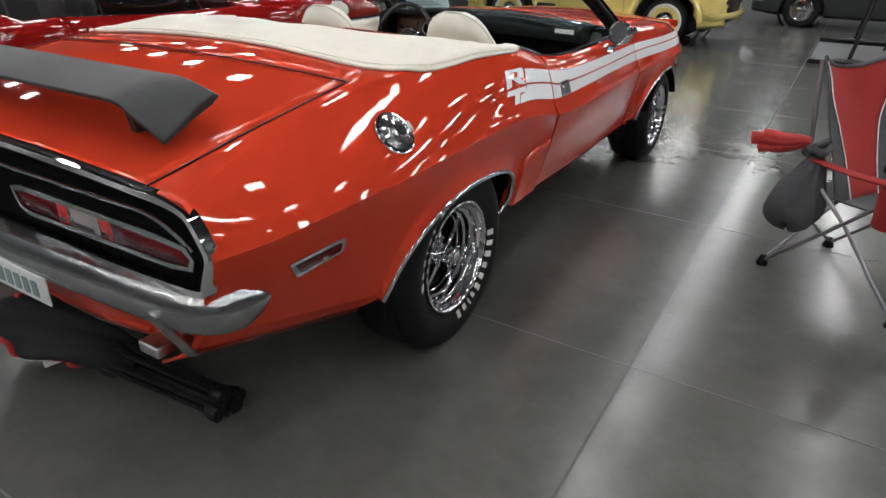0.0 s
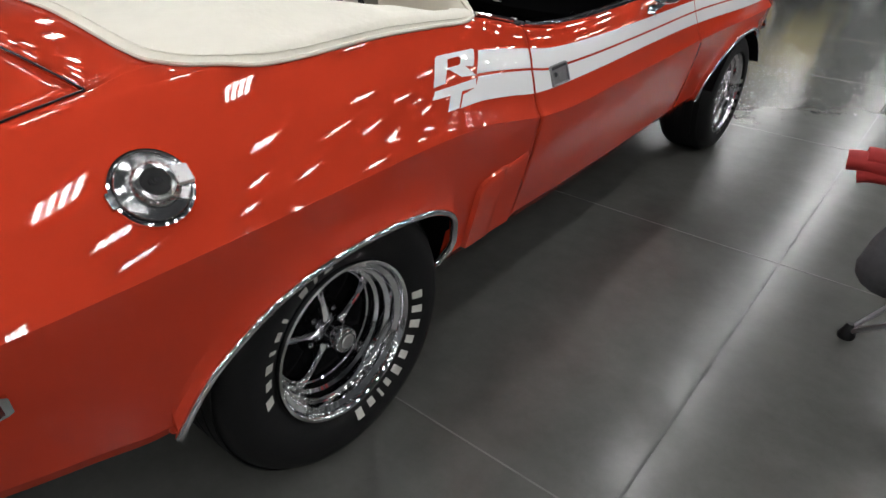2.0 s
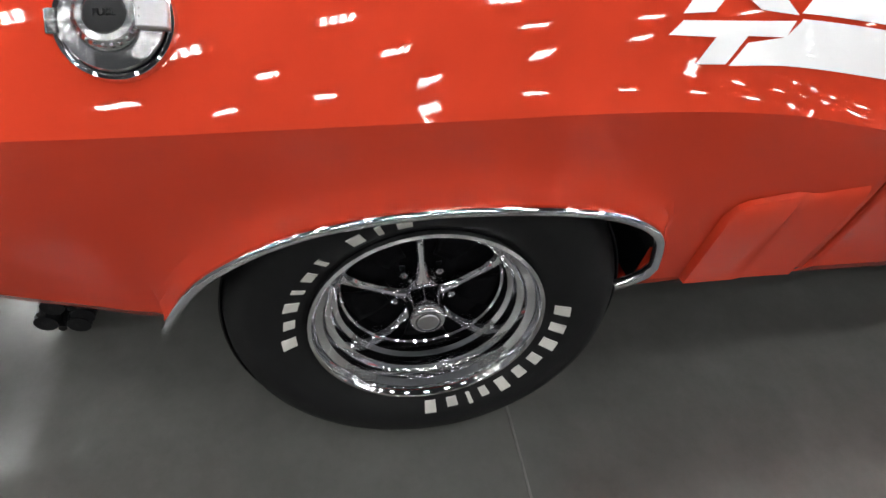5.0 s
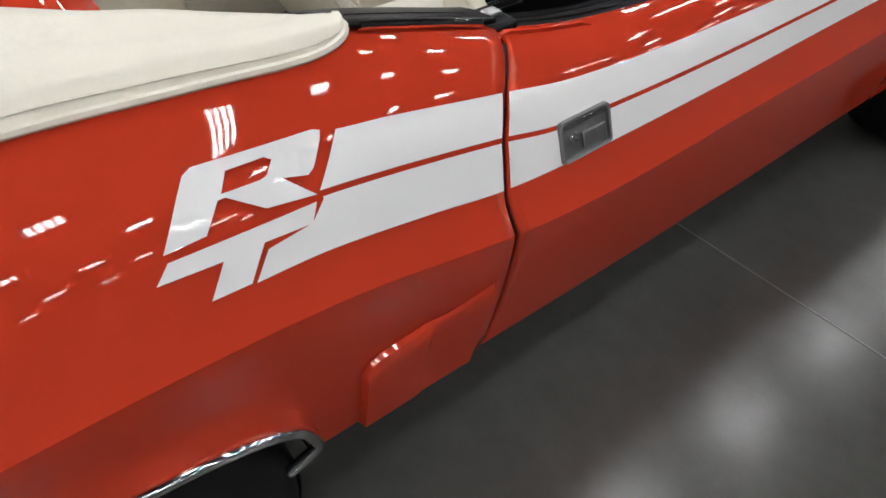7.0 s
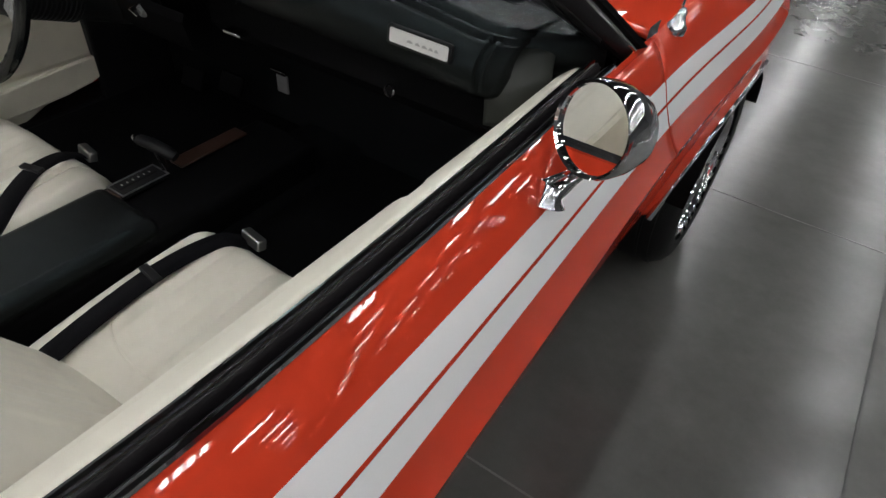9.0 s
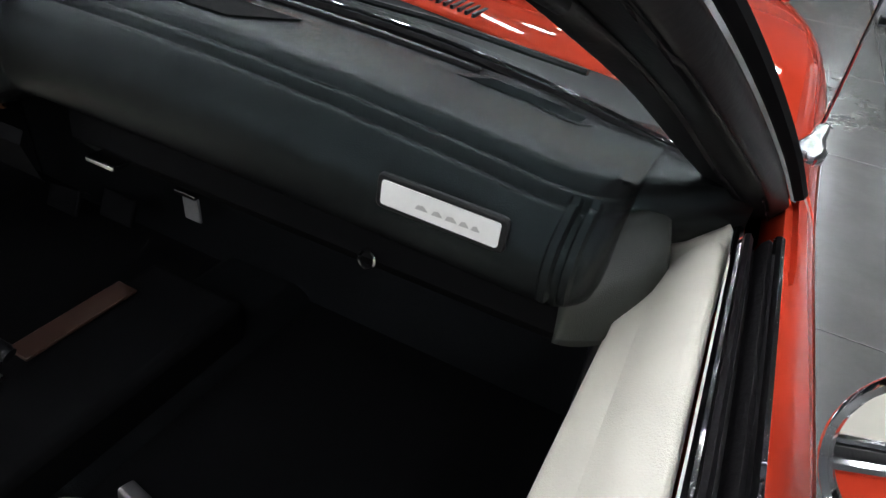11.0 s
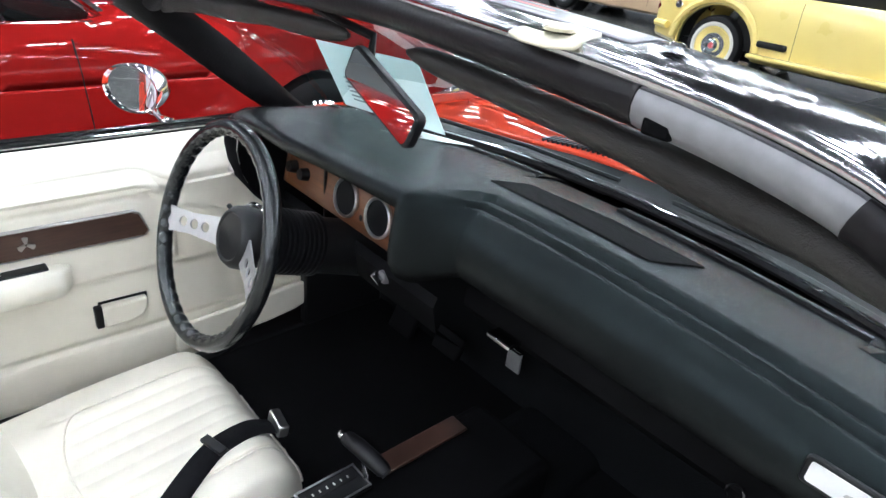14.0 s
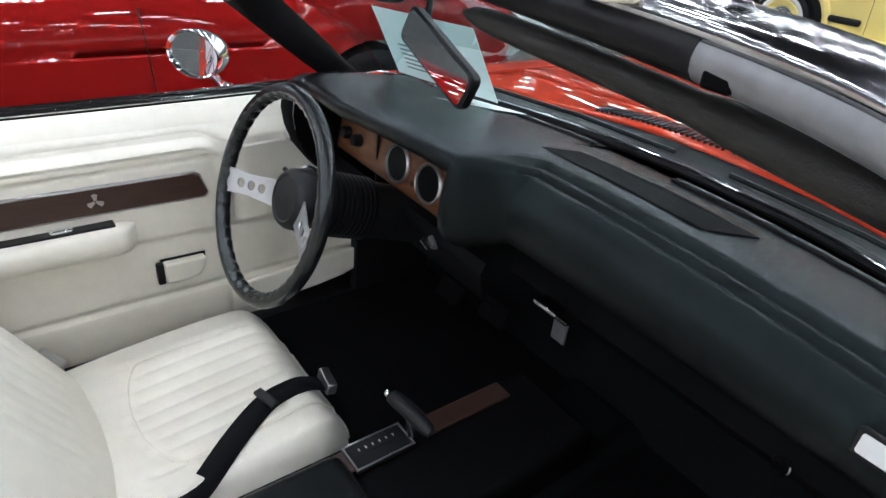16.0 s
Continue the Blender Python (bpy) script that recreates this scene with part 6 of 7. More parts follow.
# ---- windscreen frame ----
def hdr(x):
    """Rear edge of the header at x."""
    q = abs(x)
    return Vector((x, smoothy(q, [0, 0.335, 0.47, 0.54, 0.57, 0.60], [1.560, 1.538, 1.528, 1.518, 1.515, 1.512]), smoothy(q, [0, 0.335, 0.47, 0.54, 0.57, 0.60], [1.330, 1.319, 1.304, 1.282, 1.266, 1.243])))


XS = lin(-0.588, 0.588, 70)
CAP = [(-0.002, -0.012), (-0.004, -0.002), (0.0, 0.004), (0.008, 0.0065), (0.03, 0.0090), (0.06, 0.0098), (0.085, 0.0076), (0.105, 0.001), (0.113, -0.018)]


def cap_pt(x, i):
    p = hdr(x)
    e = max(0, (abs(x) - 0.51) / 0.07)
    u, w = CAP[i]
    return (x + math.copysign(1, x) * 0.02 * e * (u / 0.1), p.y + u, p.z + w - 0.022 * e * e * min(1, u * 12 + 0.3))


v, f = grid(cap_pt, XS, range(len(CAP)))
cap_ob = link("header_cap", v, f, BROAD, car, "wide polished header moulding over the windscreen", smooth=60, solid=0.002)
for x, u in ((0.33, 0.042), (-0.30, 0.042)):
    p = hdr(x)
    link("snap_stud", *lathe([(0.010, 0), (0.009, 0.002), (0.006, 0.0025), (0.006, 0.004), (0.004, 0.005), (0, 0.005)], 20, axis_pose((x, p.y + u, p.z + 0.012), (0, 0.1, 1))), CHROME, cap_ob, "chrome snap stud")
# inner header roll: black with a bare metal stretch
BEND = [((0.610, 1.532, 1.220), 0.0150), ((0.622, 1.565, 1.203), 0.0125), ((0.636, 1.610, 1.180), 0.0095), ((0.648, 1.650, 1.158), 0.0050)]
for a, b, mt, lb in ((-0.59, 0.335, SEAL, "black header trim"), (0.335, 0.49, GREYMETAL, "bare grey metal stretch of the header"), (0.49, 0.59, SEAL, "black header trim")):
    pts = [hdr(x) + Vector((0, 0.012, -0.022)) for x in lin(a, b, 16)]
    rs = [0.0195 if mt is SEAL else 0.0185] * len(pts)
    if b == 0.59:
        pts, rs = pts + [Vector(q) for q, r in BEND], rs + [r for q, r in BEND]
    if a == -0.59:
        pts, rs = [Vector((-q[0], q[1], q[2])) for q, r in BEND[::-1]] + pts, [r for q, r in BEND[::-1]] + rs
    link("header_trim", *tube(pts, rs, 14, flat=1.0), mt, car, lb)
p = hdr(0.357) + Vector((0, 0.000, -0.031))
link("latch_notch", *box(p.x, p.y, p.z, 0.024, 0.012, 0.013), MATTE, car, "dark latch notch", bevel=0.003)
iv = hdr(0.25)
ivory = link("top_catch", *prism([(-0.034, -0.018), (-0.029, 0.020), (0.0, 0.023), (0.030, 0.019), (0.033, -0.016), (0.010, -0.024), (-0.016, -0.024)], 0.0, 0.007, lambda u, w, d: Vector((iv.x - 0.006 + u, iv.y + 0.006 + w, iv.z + 0.004 + d * 0.6 + w * (0.35 if w < 0 else 0.12)))), IVORY, car, "ivory plastic catch plate on the header", bevel=0.004)
# flat disc: the hollow's shade is put into its darker ivory
link("catch_eye", *lathe([(0.013, 0), (0.011, 0.002), (0, 0.002)], 20, pose(iv.x - 0.003, iv.y + 0.006, iv.z + 0.0075)), mat("shaded_ivory", (0.36, 0.32, 0.20), 0.5), ivory, "dark eye of the catch")
# sticker on the header cap
def film_pt(x, u):
    i = [0, 0.03, 0.06, 0.085]
    w = interp(u, [0.008, 0.03, 0.06, 0.085], [0.0065, 0.0090, 0.0098, 0.0076])
    p = hdr(x)
    return (x, p.y + u, p.z + w + 0.0012)


FILM = mat("grey_film", (0.30, 0.30, 0.32), 0.25, vary=0.1, scale=80)
v, f = grid(film_pt, lin(0.06, 0.30, 14), lin(0.028, 0.080, 6))
fm = link("sticker", v, f, FILM, car, "pale round sticker with unreadable red marks", solid=0.0008)
for i in range(4):
    v, f = grid(lambda x, u: tuple(Vector(film_pt(x, u)) + Vector((0, 0, 0.0012))), lin(0.12 + 0.01 * i, 0.21 - 0.01 * (i % 2), 6), lin(0.038 + i * 0.010, 0.043 + i * 0.010, 2))
    link("sticker_mark", v, f, REDINK if i % 2 else INK, fm)


# pillars: three rubber-clad strips with grooves between, a bright bead and the outer face
RAIL_Y = [1.44, 1.47, 1.50, 1.56, 1.66, 1.77, 1.88, 1.98]
RAILS = {"inner": ([0.556, 0.574, 0.596, 0.618, 0.644, 0.673, 0.714, 0.752], [1.268, 1.252, 1.234, 1.199, 1.147, 1.085, 1.005, 0.935]),
         "first": ([0.576, 0.592, 0.604, 0.622, 0.654, 0.699, 0.748, 0.792], [1.271, 1.257, 1.241, 1.211, 1.159, 1.087, 0.997, 0.918]),
         "second": ([0.568, 0.588, 0.606, 0.636, 0.692, 0.745, 0.785, 0.806], [1.293, 1.278, 1.260, 1.226, 1.155, 1.070, 0.990, 0.923]),
         "bead": ([0.598, 0.616, 0.632, 0.662, 0.704, 0.744, 0.785, 0.817], [1.302, 1.286, 1.270, 1.237, 1.178, 1.106, 1.023, 0.946])}


def pillar(s):
    ys = lin(1.44, 1.98, 42)
    towards = Vector((s * 0.25, -0.82, 0.50)).normalized()
    behind = Vector((s * 0.012, 0.040, -0.004))

    def rail(name, y):
        return Vector((s * smoothy(y, RAIL_Y, RAILS[name][0]), y, smoothy(y, RAIL_Y, RAILS[name][1])))

    def strip(name, a, b, bulge, label, start, back=False):
        rows = [0.0, 0.04, 0.12, 0.25, 0.42, 0.6, 0.76, 0.89, 0.96, 1.0]

        def at(y, i):
            pa, pb = rail(a, y), rail(b, y)
            e = math.sqrt(max(0.0, 1 - max(0.0, (start + 0.022 - y) / 0.0225) ** 2))
            q = rows[max(0, i - back)]
            p = pa.lerp(pb, 0.5 + (q - 0.5) * (0.25 + 0.75 * e))
            p += towards * (bulge * math.sin(math.pi * q) ** 0.5 * e - 0.006 * (1 - math.sin(math.pi * q) ** 0.3) - 0.012 * (1 - e))
            return p + behind if back and i == 0 else p
        v, f = grid(at, [y for y in ys if y >= start], range(len(rows) + back), flip=s < 0)
        link(name, v, f, SEAL, car, label, smooth=60, solid=0.003)
    strip("pillar_trim", "inner", "first", 0.007, "black vinyl-clad windscreen pillar", 1.47, True)
    strip("pillar_seal", "first", "second", 0.010, "black rubber seal of the pillar", 1.468)
    strip("pillar_seal", "second", "bead", 0.008, "black rubber seal of the pillar", 1.468)
    link("pillar_moulding", *tube([rail("bead", y) for y in ys[2:]], 0.0040, 8), CHROME, car, "thin polished pillar bead")

    def outer(y, i):
        p = rail("bead", y)
        return [p, p + Vector((s * 0.010, 0.006, 0.004)), p + Vector((s * 0.014, 0.024, 0.002)), p + Vector((0, 0.048, -0.004)), rail("inner", y) + behind + Vector((s * 0.012, 0.012, 0))][i]
    v, f = grid(outer, ys[2:], range(5), flip=s < 0)
    link("pillar_outer", v, f, MATTE, car, "", smooth=50)


def clad_pillar():
    """Driver's pillar, seen from within: one wide rounded vinyl cladding."""
    ky = [1.47, 1.56, 1.66, 1.77, 1.88, 1.98]
    fore = ([-0.548, -0.591, -0.636, -0.683, -0.726, -0.765], [1.287, 1.230, 1.161, 1.073, 0.982, 0.907])
    aft = ([-0.612, -0.632, -0.661, -0.699, -0.741, -0.786], [1.216, 1.151, 1.073, 0.992, 0.926, 0.880])
    inward = Vector((0.72, -0.58, 0.38)).normalized()

    def at(y, i):
        a = Vector((smoothy(y, ky, fore[0]), y, smoothy(y, ky, fore[1])))
        b = Vector((smoothy(y, ky, aft[0]), y, smoothy(y, ky, aft[1])))
        if i > 12:
            q = (i - 12) / 6
            return b.lerp(a, q) - inward * 0.045 * math.sin(math.pi * q)
        q = i / 12
        return a.lerp(b, q) + inward * 0.016 * math.sin(math.pi * q) ** 0.6
    v, f = grid(at, lin(1.47, 1.98, 30), range(19), flip=True)
    link("pillar_trim", v, f, SEAL, car, "black vinyl-clad windscreen pillar", smooth=60)


pillar(1)
clad_pillar()


# glass
def ws(x, t):
    p = hdr(max(-0.6, min(0.6, x * 0.60)))
    q = abs(x)
    b = Vector((x * 0.745, smoothy(q, [0, 0.35, 0.7, 1.0], [2.165, 2.145, 2.075, 1.975]), 0.962 - 0.004 * q))
    a = p + Vector((0, 0.045, -0.02))
    return a + (b - a) * t + Vector((0, 0.018, 0.02)) * math.sin(t * math.pi)


v, f = grid(lambda x, t: ws(x, t), lin(-1, 1, 40), lin(0, 1, 14), flip=True)
gl = link("windscreen", v, f, CLEAR, car, "clear curved windscreen")
gl.visible_shadow = False
link("windscreen_seal", *tube([ws(x, 1.0) + Vector((0, -0.006, 0.0)) for x in lin(-1, 1, 40)], 0.009, 8), SEAL, car, "black windscreen seal")
link("windscreen_moulding", *tube([ws(x, 0.985) + Vector((0, -0.010, 0.006)) for x in lin(-1, 1, 40)], 0.0028, 6), CHROME, car, "thin bright windscreen moulding")


def tray(x, k):
    a = ws(x, 1.0) + Vector((0, 0.008, -0.004))
    b = Vector((a.x, cowl_y(a.x) + 0.006, hood_z(a.x, 2.34) - 0.016))
    return a.lerp(b, k) + Vector((0, 0, -0.010 * math.sin(k * math.pi)))


v, f = grid(tray, lin(-0.94, 0.94, 40), lin(0, 1, 8))
link("cowl_tray", v, f, BLACK, car, "black cowl tray at the foot of the windscreen")


# sun visors
def visor(x0, x1):
    s = 1 if x1 > 0 else -1
    pts = [hdr(x) + Vector((0, 0.050, -0.071)).lerp(Vector((0, 0.022, -0.049)), min(1, max(0, (abs(x) - 0.40) / 0.14)) ** 1.4) for x in lin(x0, x1, 30)]
    rs = [(0.0145 + 0.0035 * min(1, max(0, (abs(x0 + (x1 - x0) * t) - 0.31) / 0.05))) * math.sqrt(max(0.05, 1 - abs(2 * t - 1) ** 8)) for t in lin(0, 1, 30)]
    link("sun_visor", *tube(pts, rs, 14, flat=1.0), VISOR, car, "dark grey padded sun visor folded up to the header")


visor(-0.01, 0.543)
visor(-0.575, -0.12)

# inner mirror
c = Vector((-0.034, 1.592, 1.204))
ax1 = Vector((0.166, -0.012, -0.060)).normalized()
nm = Vector((0.10, -0.96, 0.10))
nm = (nm - ax1 * nm.dot(ax1)).normalized()
m = axis_pose(c, nm, ax1)
poly = rrect(0.078, 0.0235, 0.010)
mirror = link("inner_mirror", *prism(poly, -0.011, 0.004, lambda u, w, d: m @ Vector((u, w, d))), BLACK, car, "black-framed inner rear-view mirror", bevel=0.003)
link("mirror_glass", *prism(rrect(0.0735, 0.0195, 0.008), 0.0025, 0.0046, lambda u, w, d: m @ Vector((u, w, d))), MIRROR, mirror, "mirror glass")
link("mirror_stalk", *tube([m @ Vector((-0.060, 0.012, -0.014)), m @ Vector((-0.085, 0.030, -0.026)), hdr(-0.17) + Vector((0, 0.035, -0.045))], 0.006, 8), BLACK, mirror)


# door mirrors
def door_mirror(s, c, b):
    c, b = Vector(c), Vector(b)
    aim = (-0.42, -1, 0.22) if s > 0 else (0.72, -1.0, 0.06)
    wide, tall = (0.94, 0.94) if s > 0 else (1.12, 0.86)
    ob = link("door_mirror", *lathe([(0.0, -0.075), (0.022, -0.073), (0.042, -0.062), (0.055, -0.045), (0.0625, -0.02), (0.0645, 0.0), (0.0645, 0.012), (0.0625, 0.016), (0.0585, 0.014), (0.0575, 0.008)], 48, axis_pose(c, aim, (1, 0, 0)) @ Matrix.Diagonal((wide, tall, 1, 1))), CHROME, car, "round chrome bullet door mirror")
    link("glass", *lathe([(0.058, 0.0085), (0.0, 0.0085)], 40, axis_pose(c, aim, (1, 0, 0)) @ Matrix.Diagonal((wide, tall, 1, 1))), MIRROR, ob, "mirror glass")
    q = c + Vector((0, 0.03, -0.045))
    link("mirror_foot", *tube([b + Vector((0, 0, -0.006)), b + Vector((0, 0.004, 0.012)), b.lerp(q, 0.45), b.lerp(q, 0.75), q], [0.020, 0.015, 0.009, 0.010, 0.015], 12, flat=1.3), CHROME, ob, "chrome mirror foot")


door_mirror(1, (0.900, 1.628, 0.985), (0.872, 1.580, 0.897))
door_mirror(-1, (-0.955, 1.585, 0.985), (-0.890, 1.625, 0.905))

# show card on the dashboard: a sheet bent to lie and lean on the glass
card = link("show_card", [(-0.61, 1.800, dash_top(-0.61, 1.82) + 0.012), (-0.325, 1.962, dash_top(-0.32, 1.962) + 0.003), (-0.30, 2.03, dash_top(-0.3, 2.03) + 0.006), (-0.60, 1.96, dash_top(-0.6, 1.96) + 0.008)], [(0, 1, 2, 3)], PAPER, None, smooth=0, solid=0.001)
tagged(card, "white printed show card lying on the dashboard", "card")
lc = thing("leaning_card", "pale blue printed card leaning against the windscreen glass", "card")
P0, P1 = Vector((-0.675, 1.968, 0.985)), Vector((-0.362, 2.006, 1.000))
upv = Vector((0.05, -0.14, 0.20)).normalized()


def cput(u, w, d):
    return P0.lerp(P1, u) + upv * w + Vector((0, -0.7, -0.7)) * d


link("sheet", *prism([(0, 0), (1, 0), (0.97, 0.20), (0.03, 0.20)], 0, 0.0012, cput), THINPAPER, lc)
for i in range(6):
    link("print_line", *prism([(0.15, 0.03 + i * 0.014), (0.80 - 0.07 * (i % 3), 0.03 + i * 0.014), (0.80 - 0.07 * (i % 3), 0.034 + i * 0.014), (0.15, 0.034 + i * 0.014)], 0.0012, 0.002, cput), INK, lc)


# ---- the hall ----
X0, X1, Y0, Y1, HH = -24.0, 26.0, -22.0, 34.0, 8.5
floor = link("floor", *box((X0 + X1) / 2, (Y0 + Y1) / 2, -0.2, X1 - X0, Y1 - Y0, 0.4), FLOORM, smooth=0)
tagged(floor, "polished grey concrete floor with saw-cut joints", "floor", kind="structure")
for nm, b in (("wall_north", (0.5 * (X0 + X1), Y1 + 0.1, HH / 2, X1 - X0, 0.2, HH)), ("wall_south", (0.5 * (X0 + X1), Y0 - 0.1, HH / 2, X1 - X0, 0.2, HH)),
              ("wall_east", (X1 + 0.1, 0.5 * (Y0 + Y1), HH / 2, 0.2, Y1 - Y0, HH)), ("wall_west", (X0 - 0.1, 0.5 * (Y0 + Y1), HH / 2, 0.2, Y1 - Y0, HH))):
    tagged(link(nm, *box(*b), WALLM, smooth=0), "painted grey exhibition hall wall", "wall", kind="structure")
tagged(link("ceiling", *box(0.5 * (X0 + X1), 0.5 * (Y0 + Y1), HH + 0.1, X1 - X0, Y1 - Y0, 0.2), CEILM, smooth=0), "dark high ceiling of the hall", "ceiling", kind="structure")
JOINT = mat("dark_joint", (0.045, 0.045, 0.043), 0.7, vary=0.3, scale=20)
PALEJOINT = mat("dusty_joint", (0.105, 0.104, 0.097), 0.6, vary=0.35, scale=14)
for i in range(-3, 7):
    link("floor_joint", *box(1.525 + i * 3.12, 6.0, 0.0002, 0.008, 56.0 - 0.2, 0.0016), JOINT, floor, smooth=0)
for i in range(-6, 12):
    link("floor_joint", *box(1.0, 0.185 + i * 1.535, 0.0002, 50 - 0.2, 0.0055, 0.0014), PALEJOINT, floor, smooth=0)

# lamps: a staggered grid of four-strip high-bay fixtures
lamp = thing("ceiling_light", "white four-strip high-bay lamp hung under the dark ceiling", "light", "lamps of the hall")
link("housing", *join(box(0, 0, 0.045, 0.66, 0.62, 0.05), box(0.325, 0, 0.005, 0.012, 0.62, 0.04), box(-0.325, 0, 0.005, 0.012, 0.62, 0.04)), HOUSING, lamp)
for i in range(4):
    link("tube", *box(0, -0.21 + 0.14 * i, 0.012, 0.56, 0.062, 0.008), TUBELIGHT, lamp, "lit strip")
link("hanger", *tube([(0, 0, 0.07), (0, 0, 0.905)], 0.01, 6), SATIN, lamp)
lamp.matrix_basis = pose(-0.2, -0.7, 7.6)
for ix in range(-6, 7):
    for iy in range(-8, 13):
        if ix == 0 and iy == 0:
            continue
        copy_thing(lamp, pose(-0.2 + ix * 3.6, -0.7 + iy * 2.6 + (1.3 if ix % 2 else 0), 7.6))


# ---- other cars ----
def parked_car(name, label, paint, at, L, W, wheels, belt, crown_h, cockpit, wr=0.33, low=0.25, seam=(), white=False, top=None, chrome_strip=None, arch_r=0.40, wind=None, crease=0.0):
    """A simple car along its own x axis; belt(u): belt height; cockpit: open stretch (u0, u1) with a dark cabin; wheels: their u."""
    ob = thing(name, label, "car", at=at)
    zb = low

    def arch_z(u):
        for w in wheels:
            d = (u - w) / arch_r
            if abs(d) < 1:
                return wr + arch_r * 0.93 * math.sqrt(1 - d * d)
        return None

    def half(u, z):
        t = abs(u) / (L / 2)
        e = 1 - 0.16 * t ** 5
        k = (z - 0.62) / 0.40
        x = W / 2 * e * (1 - 0.055 * k * k - 0.03 * max(0, k) ** 3)
        if crease:
            c = max(0.0, min(1.0, (crease - z) / 0.035)) * max(0.0, min(1.0, (z - 0.30) / 0.35))
            x -= 0.011 * c
        return x
    us = lin(-L / 2, L / 2, 90)
    for w in wheels:
        us += [w + sg * arch_r * q for sg in (1, -1) for q in (1.001, 0.997, 0.985, 0.96, 0.9)]
    us = sorted(us)
    for s in (1, -1):
        rows = []
        for u in us:
            a = arch_z(u)
            z0 = a if a else zb + 0.06 * max(0, (abs(u) / (L / 2) - 0.8) / 0.2)
            zt = belt(u)
            zt = max(zt, z0 + 0.05)
            col = [(half(u, z0) - 0.05, z0 - (0.0 if a else 0.04))]
            for q in sorted(lin(0, 1, 14) + [max(0.0, min(0.999, (crease + d - z0) / (zt - z0))) for d in (0.012, 0.0, -0.035, -0.05)] if crease else lin(0, 1, 14)):
                z = z0 + (zt - z0) * q
                x = half(u, z) - (0.05 * max(0, q - 0.86) ** 2 / 0.02)
                col.append((x, z))
            inside = cockpit[0] < u < cockpit[1]
            if inside:
                col += [(half(u, zt) - 0.09, zt + 0.002), (half(u, zt) - 0.10, zt - 0.03), (half(u, zt) - 0.10, zt - 0.04), (half(u, zt) - 0.10, zt - 0.05)]
            else:
                hw = half(u, zt)
                col += [(hw * 0.9, zt + crown_h * 0.35), (hw * 0.7, zt + crown_h * 0.75), (hw * 0.4, zt + crown_h * 0.95), (0, zt + crown_h)]
            rows.append([(u, s * x, z) for x, z in col])
        k = len(rows[0])
        faces = [((i * k + j), i * k + j + 1, (i + 1) * k + j + 1, (i + 1) * k + j) for i in range(len(rows) - 1) for j in range(k - 1)]
        link("body_side", [p for r in rows for p in r], [q if s < 0 else q[::-1] for q in faces], paint, ob, "", smooth=35, solid=0.012)
        for g in seam:
            link("door_gap", *tube([(g + 0.02 * math.sin(z * 4), s * (half(g, z) + 0.0105), z) for z in lin(0.32, belt(g) - 0.035, 40)], 0.0035, 5), BLACK, ob)
        if chrome_strip:
            u0, u1, z = chrome_strip
            link("side_trim", *tube([(u, s * (half(u, z) + 0.003), z) for u in lin(u0, u1, 24)], 0.012, 6, flat=0.6), CHROME, ob, "bright side trim")
        link("belt_trim", *tube([(u, s * (half(u, belt(u)) - 0.055), belt(u) + 0.008) for u in lin(cockpit[0], cockpit[1], 16)], 0.008, 6), CHROME, ob, "bright belt trim")
        for w in wheels:
            wh = new("wheel")
            wh.parent = ob
            wh.matrix_basis = axis_pose((w, s * (W / 2 - 0.03), wr), (0, s, 0), (1, 0, 0))
            link("tyre", *lathe([(wr - 0.12, -0.19), (wr - 0.01, -0.17), (wr, -0.14), (wr, -0.05), (wr - 0.02, -0.012), (wr - 0.05, 0.0), (wr - 0.09, -0.002), (wr - 0.125, -0.012)], 48), RUBBER, wh, "black tyre")
            if white:
                link("white_band", *lathe([(wr - 0.075, 0.0005), (wr - 0.082, 0.003), (wr - 0.108, 0.002), (wr - 0.12, -0.01)], 48), WHITEWALL, wh, "white sidewall band")
                link("beauty_ring", *lathe([(wr - 0.12, -0.008), (wr - 0.135, 0.004), (wr - 0.15, -0.004), (0.12, -0.03)], 40), paint, wh)
            link("hub_cap", *lathe([(wr - 0.122, -0.012), (wr - 0.14, -0.004), (wr - 0.16, -0.022), (0.09, -0.02), (0.075, 0.004), (0.04, 0.014), (0.0, 0.016)], 40), CHROME, wh, "chrome hub cap")
            if white:
                link("hub_emblem", *lathe([(0.035, 0.015), (0.03, 0.019), (0, 0.02)], 20), REDINK, wh)
            link("wheel_well", *lathe([(arch_r + 0.02, -0.40), (arch_r + 0.02, -0.02)], 32), BLACK, wh)
    # cabin
    u0, u1 = cockpit
    link("cabin", *box((u0 + u1) / 2, 0, 0.55, u1 - u0 + 0.1, W - 0.24, 0.42), BLACK, ob, "dark cabin", bevel=0.02)
    for s in (1, -1):
        for q in (0.32, 0.72):
            link("seat_back", *box(u0 + (u1 - u0) * (q - 0.12), s * 0.36, 0.86, 0.16, 0.50, 0.42, None), SATINBLACK, ob, bevel=0.06, seg=3)
    link("dash_panel", *box(u1 - 0.12, 0, 0.88, 0.22, W - 0.36, 0.16), SATINBLACK, ob, bevel=0.03)
    link("underside", *box(0, 0, 0.28, L * 0.86, W - 0.5, 0.14), BLACK, ob)
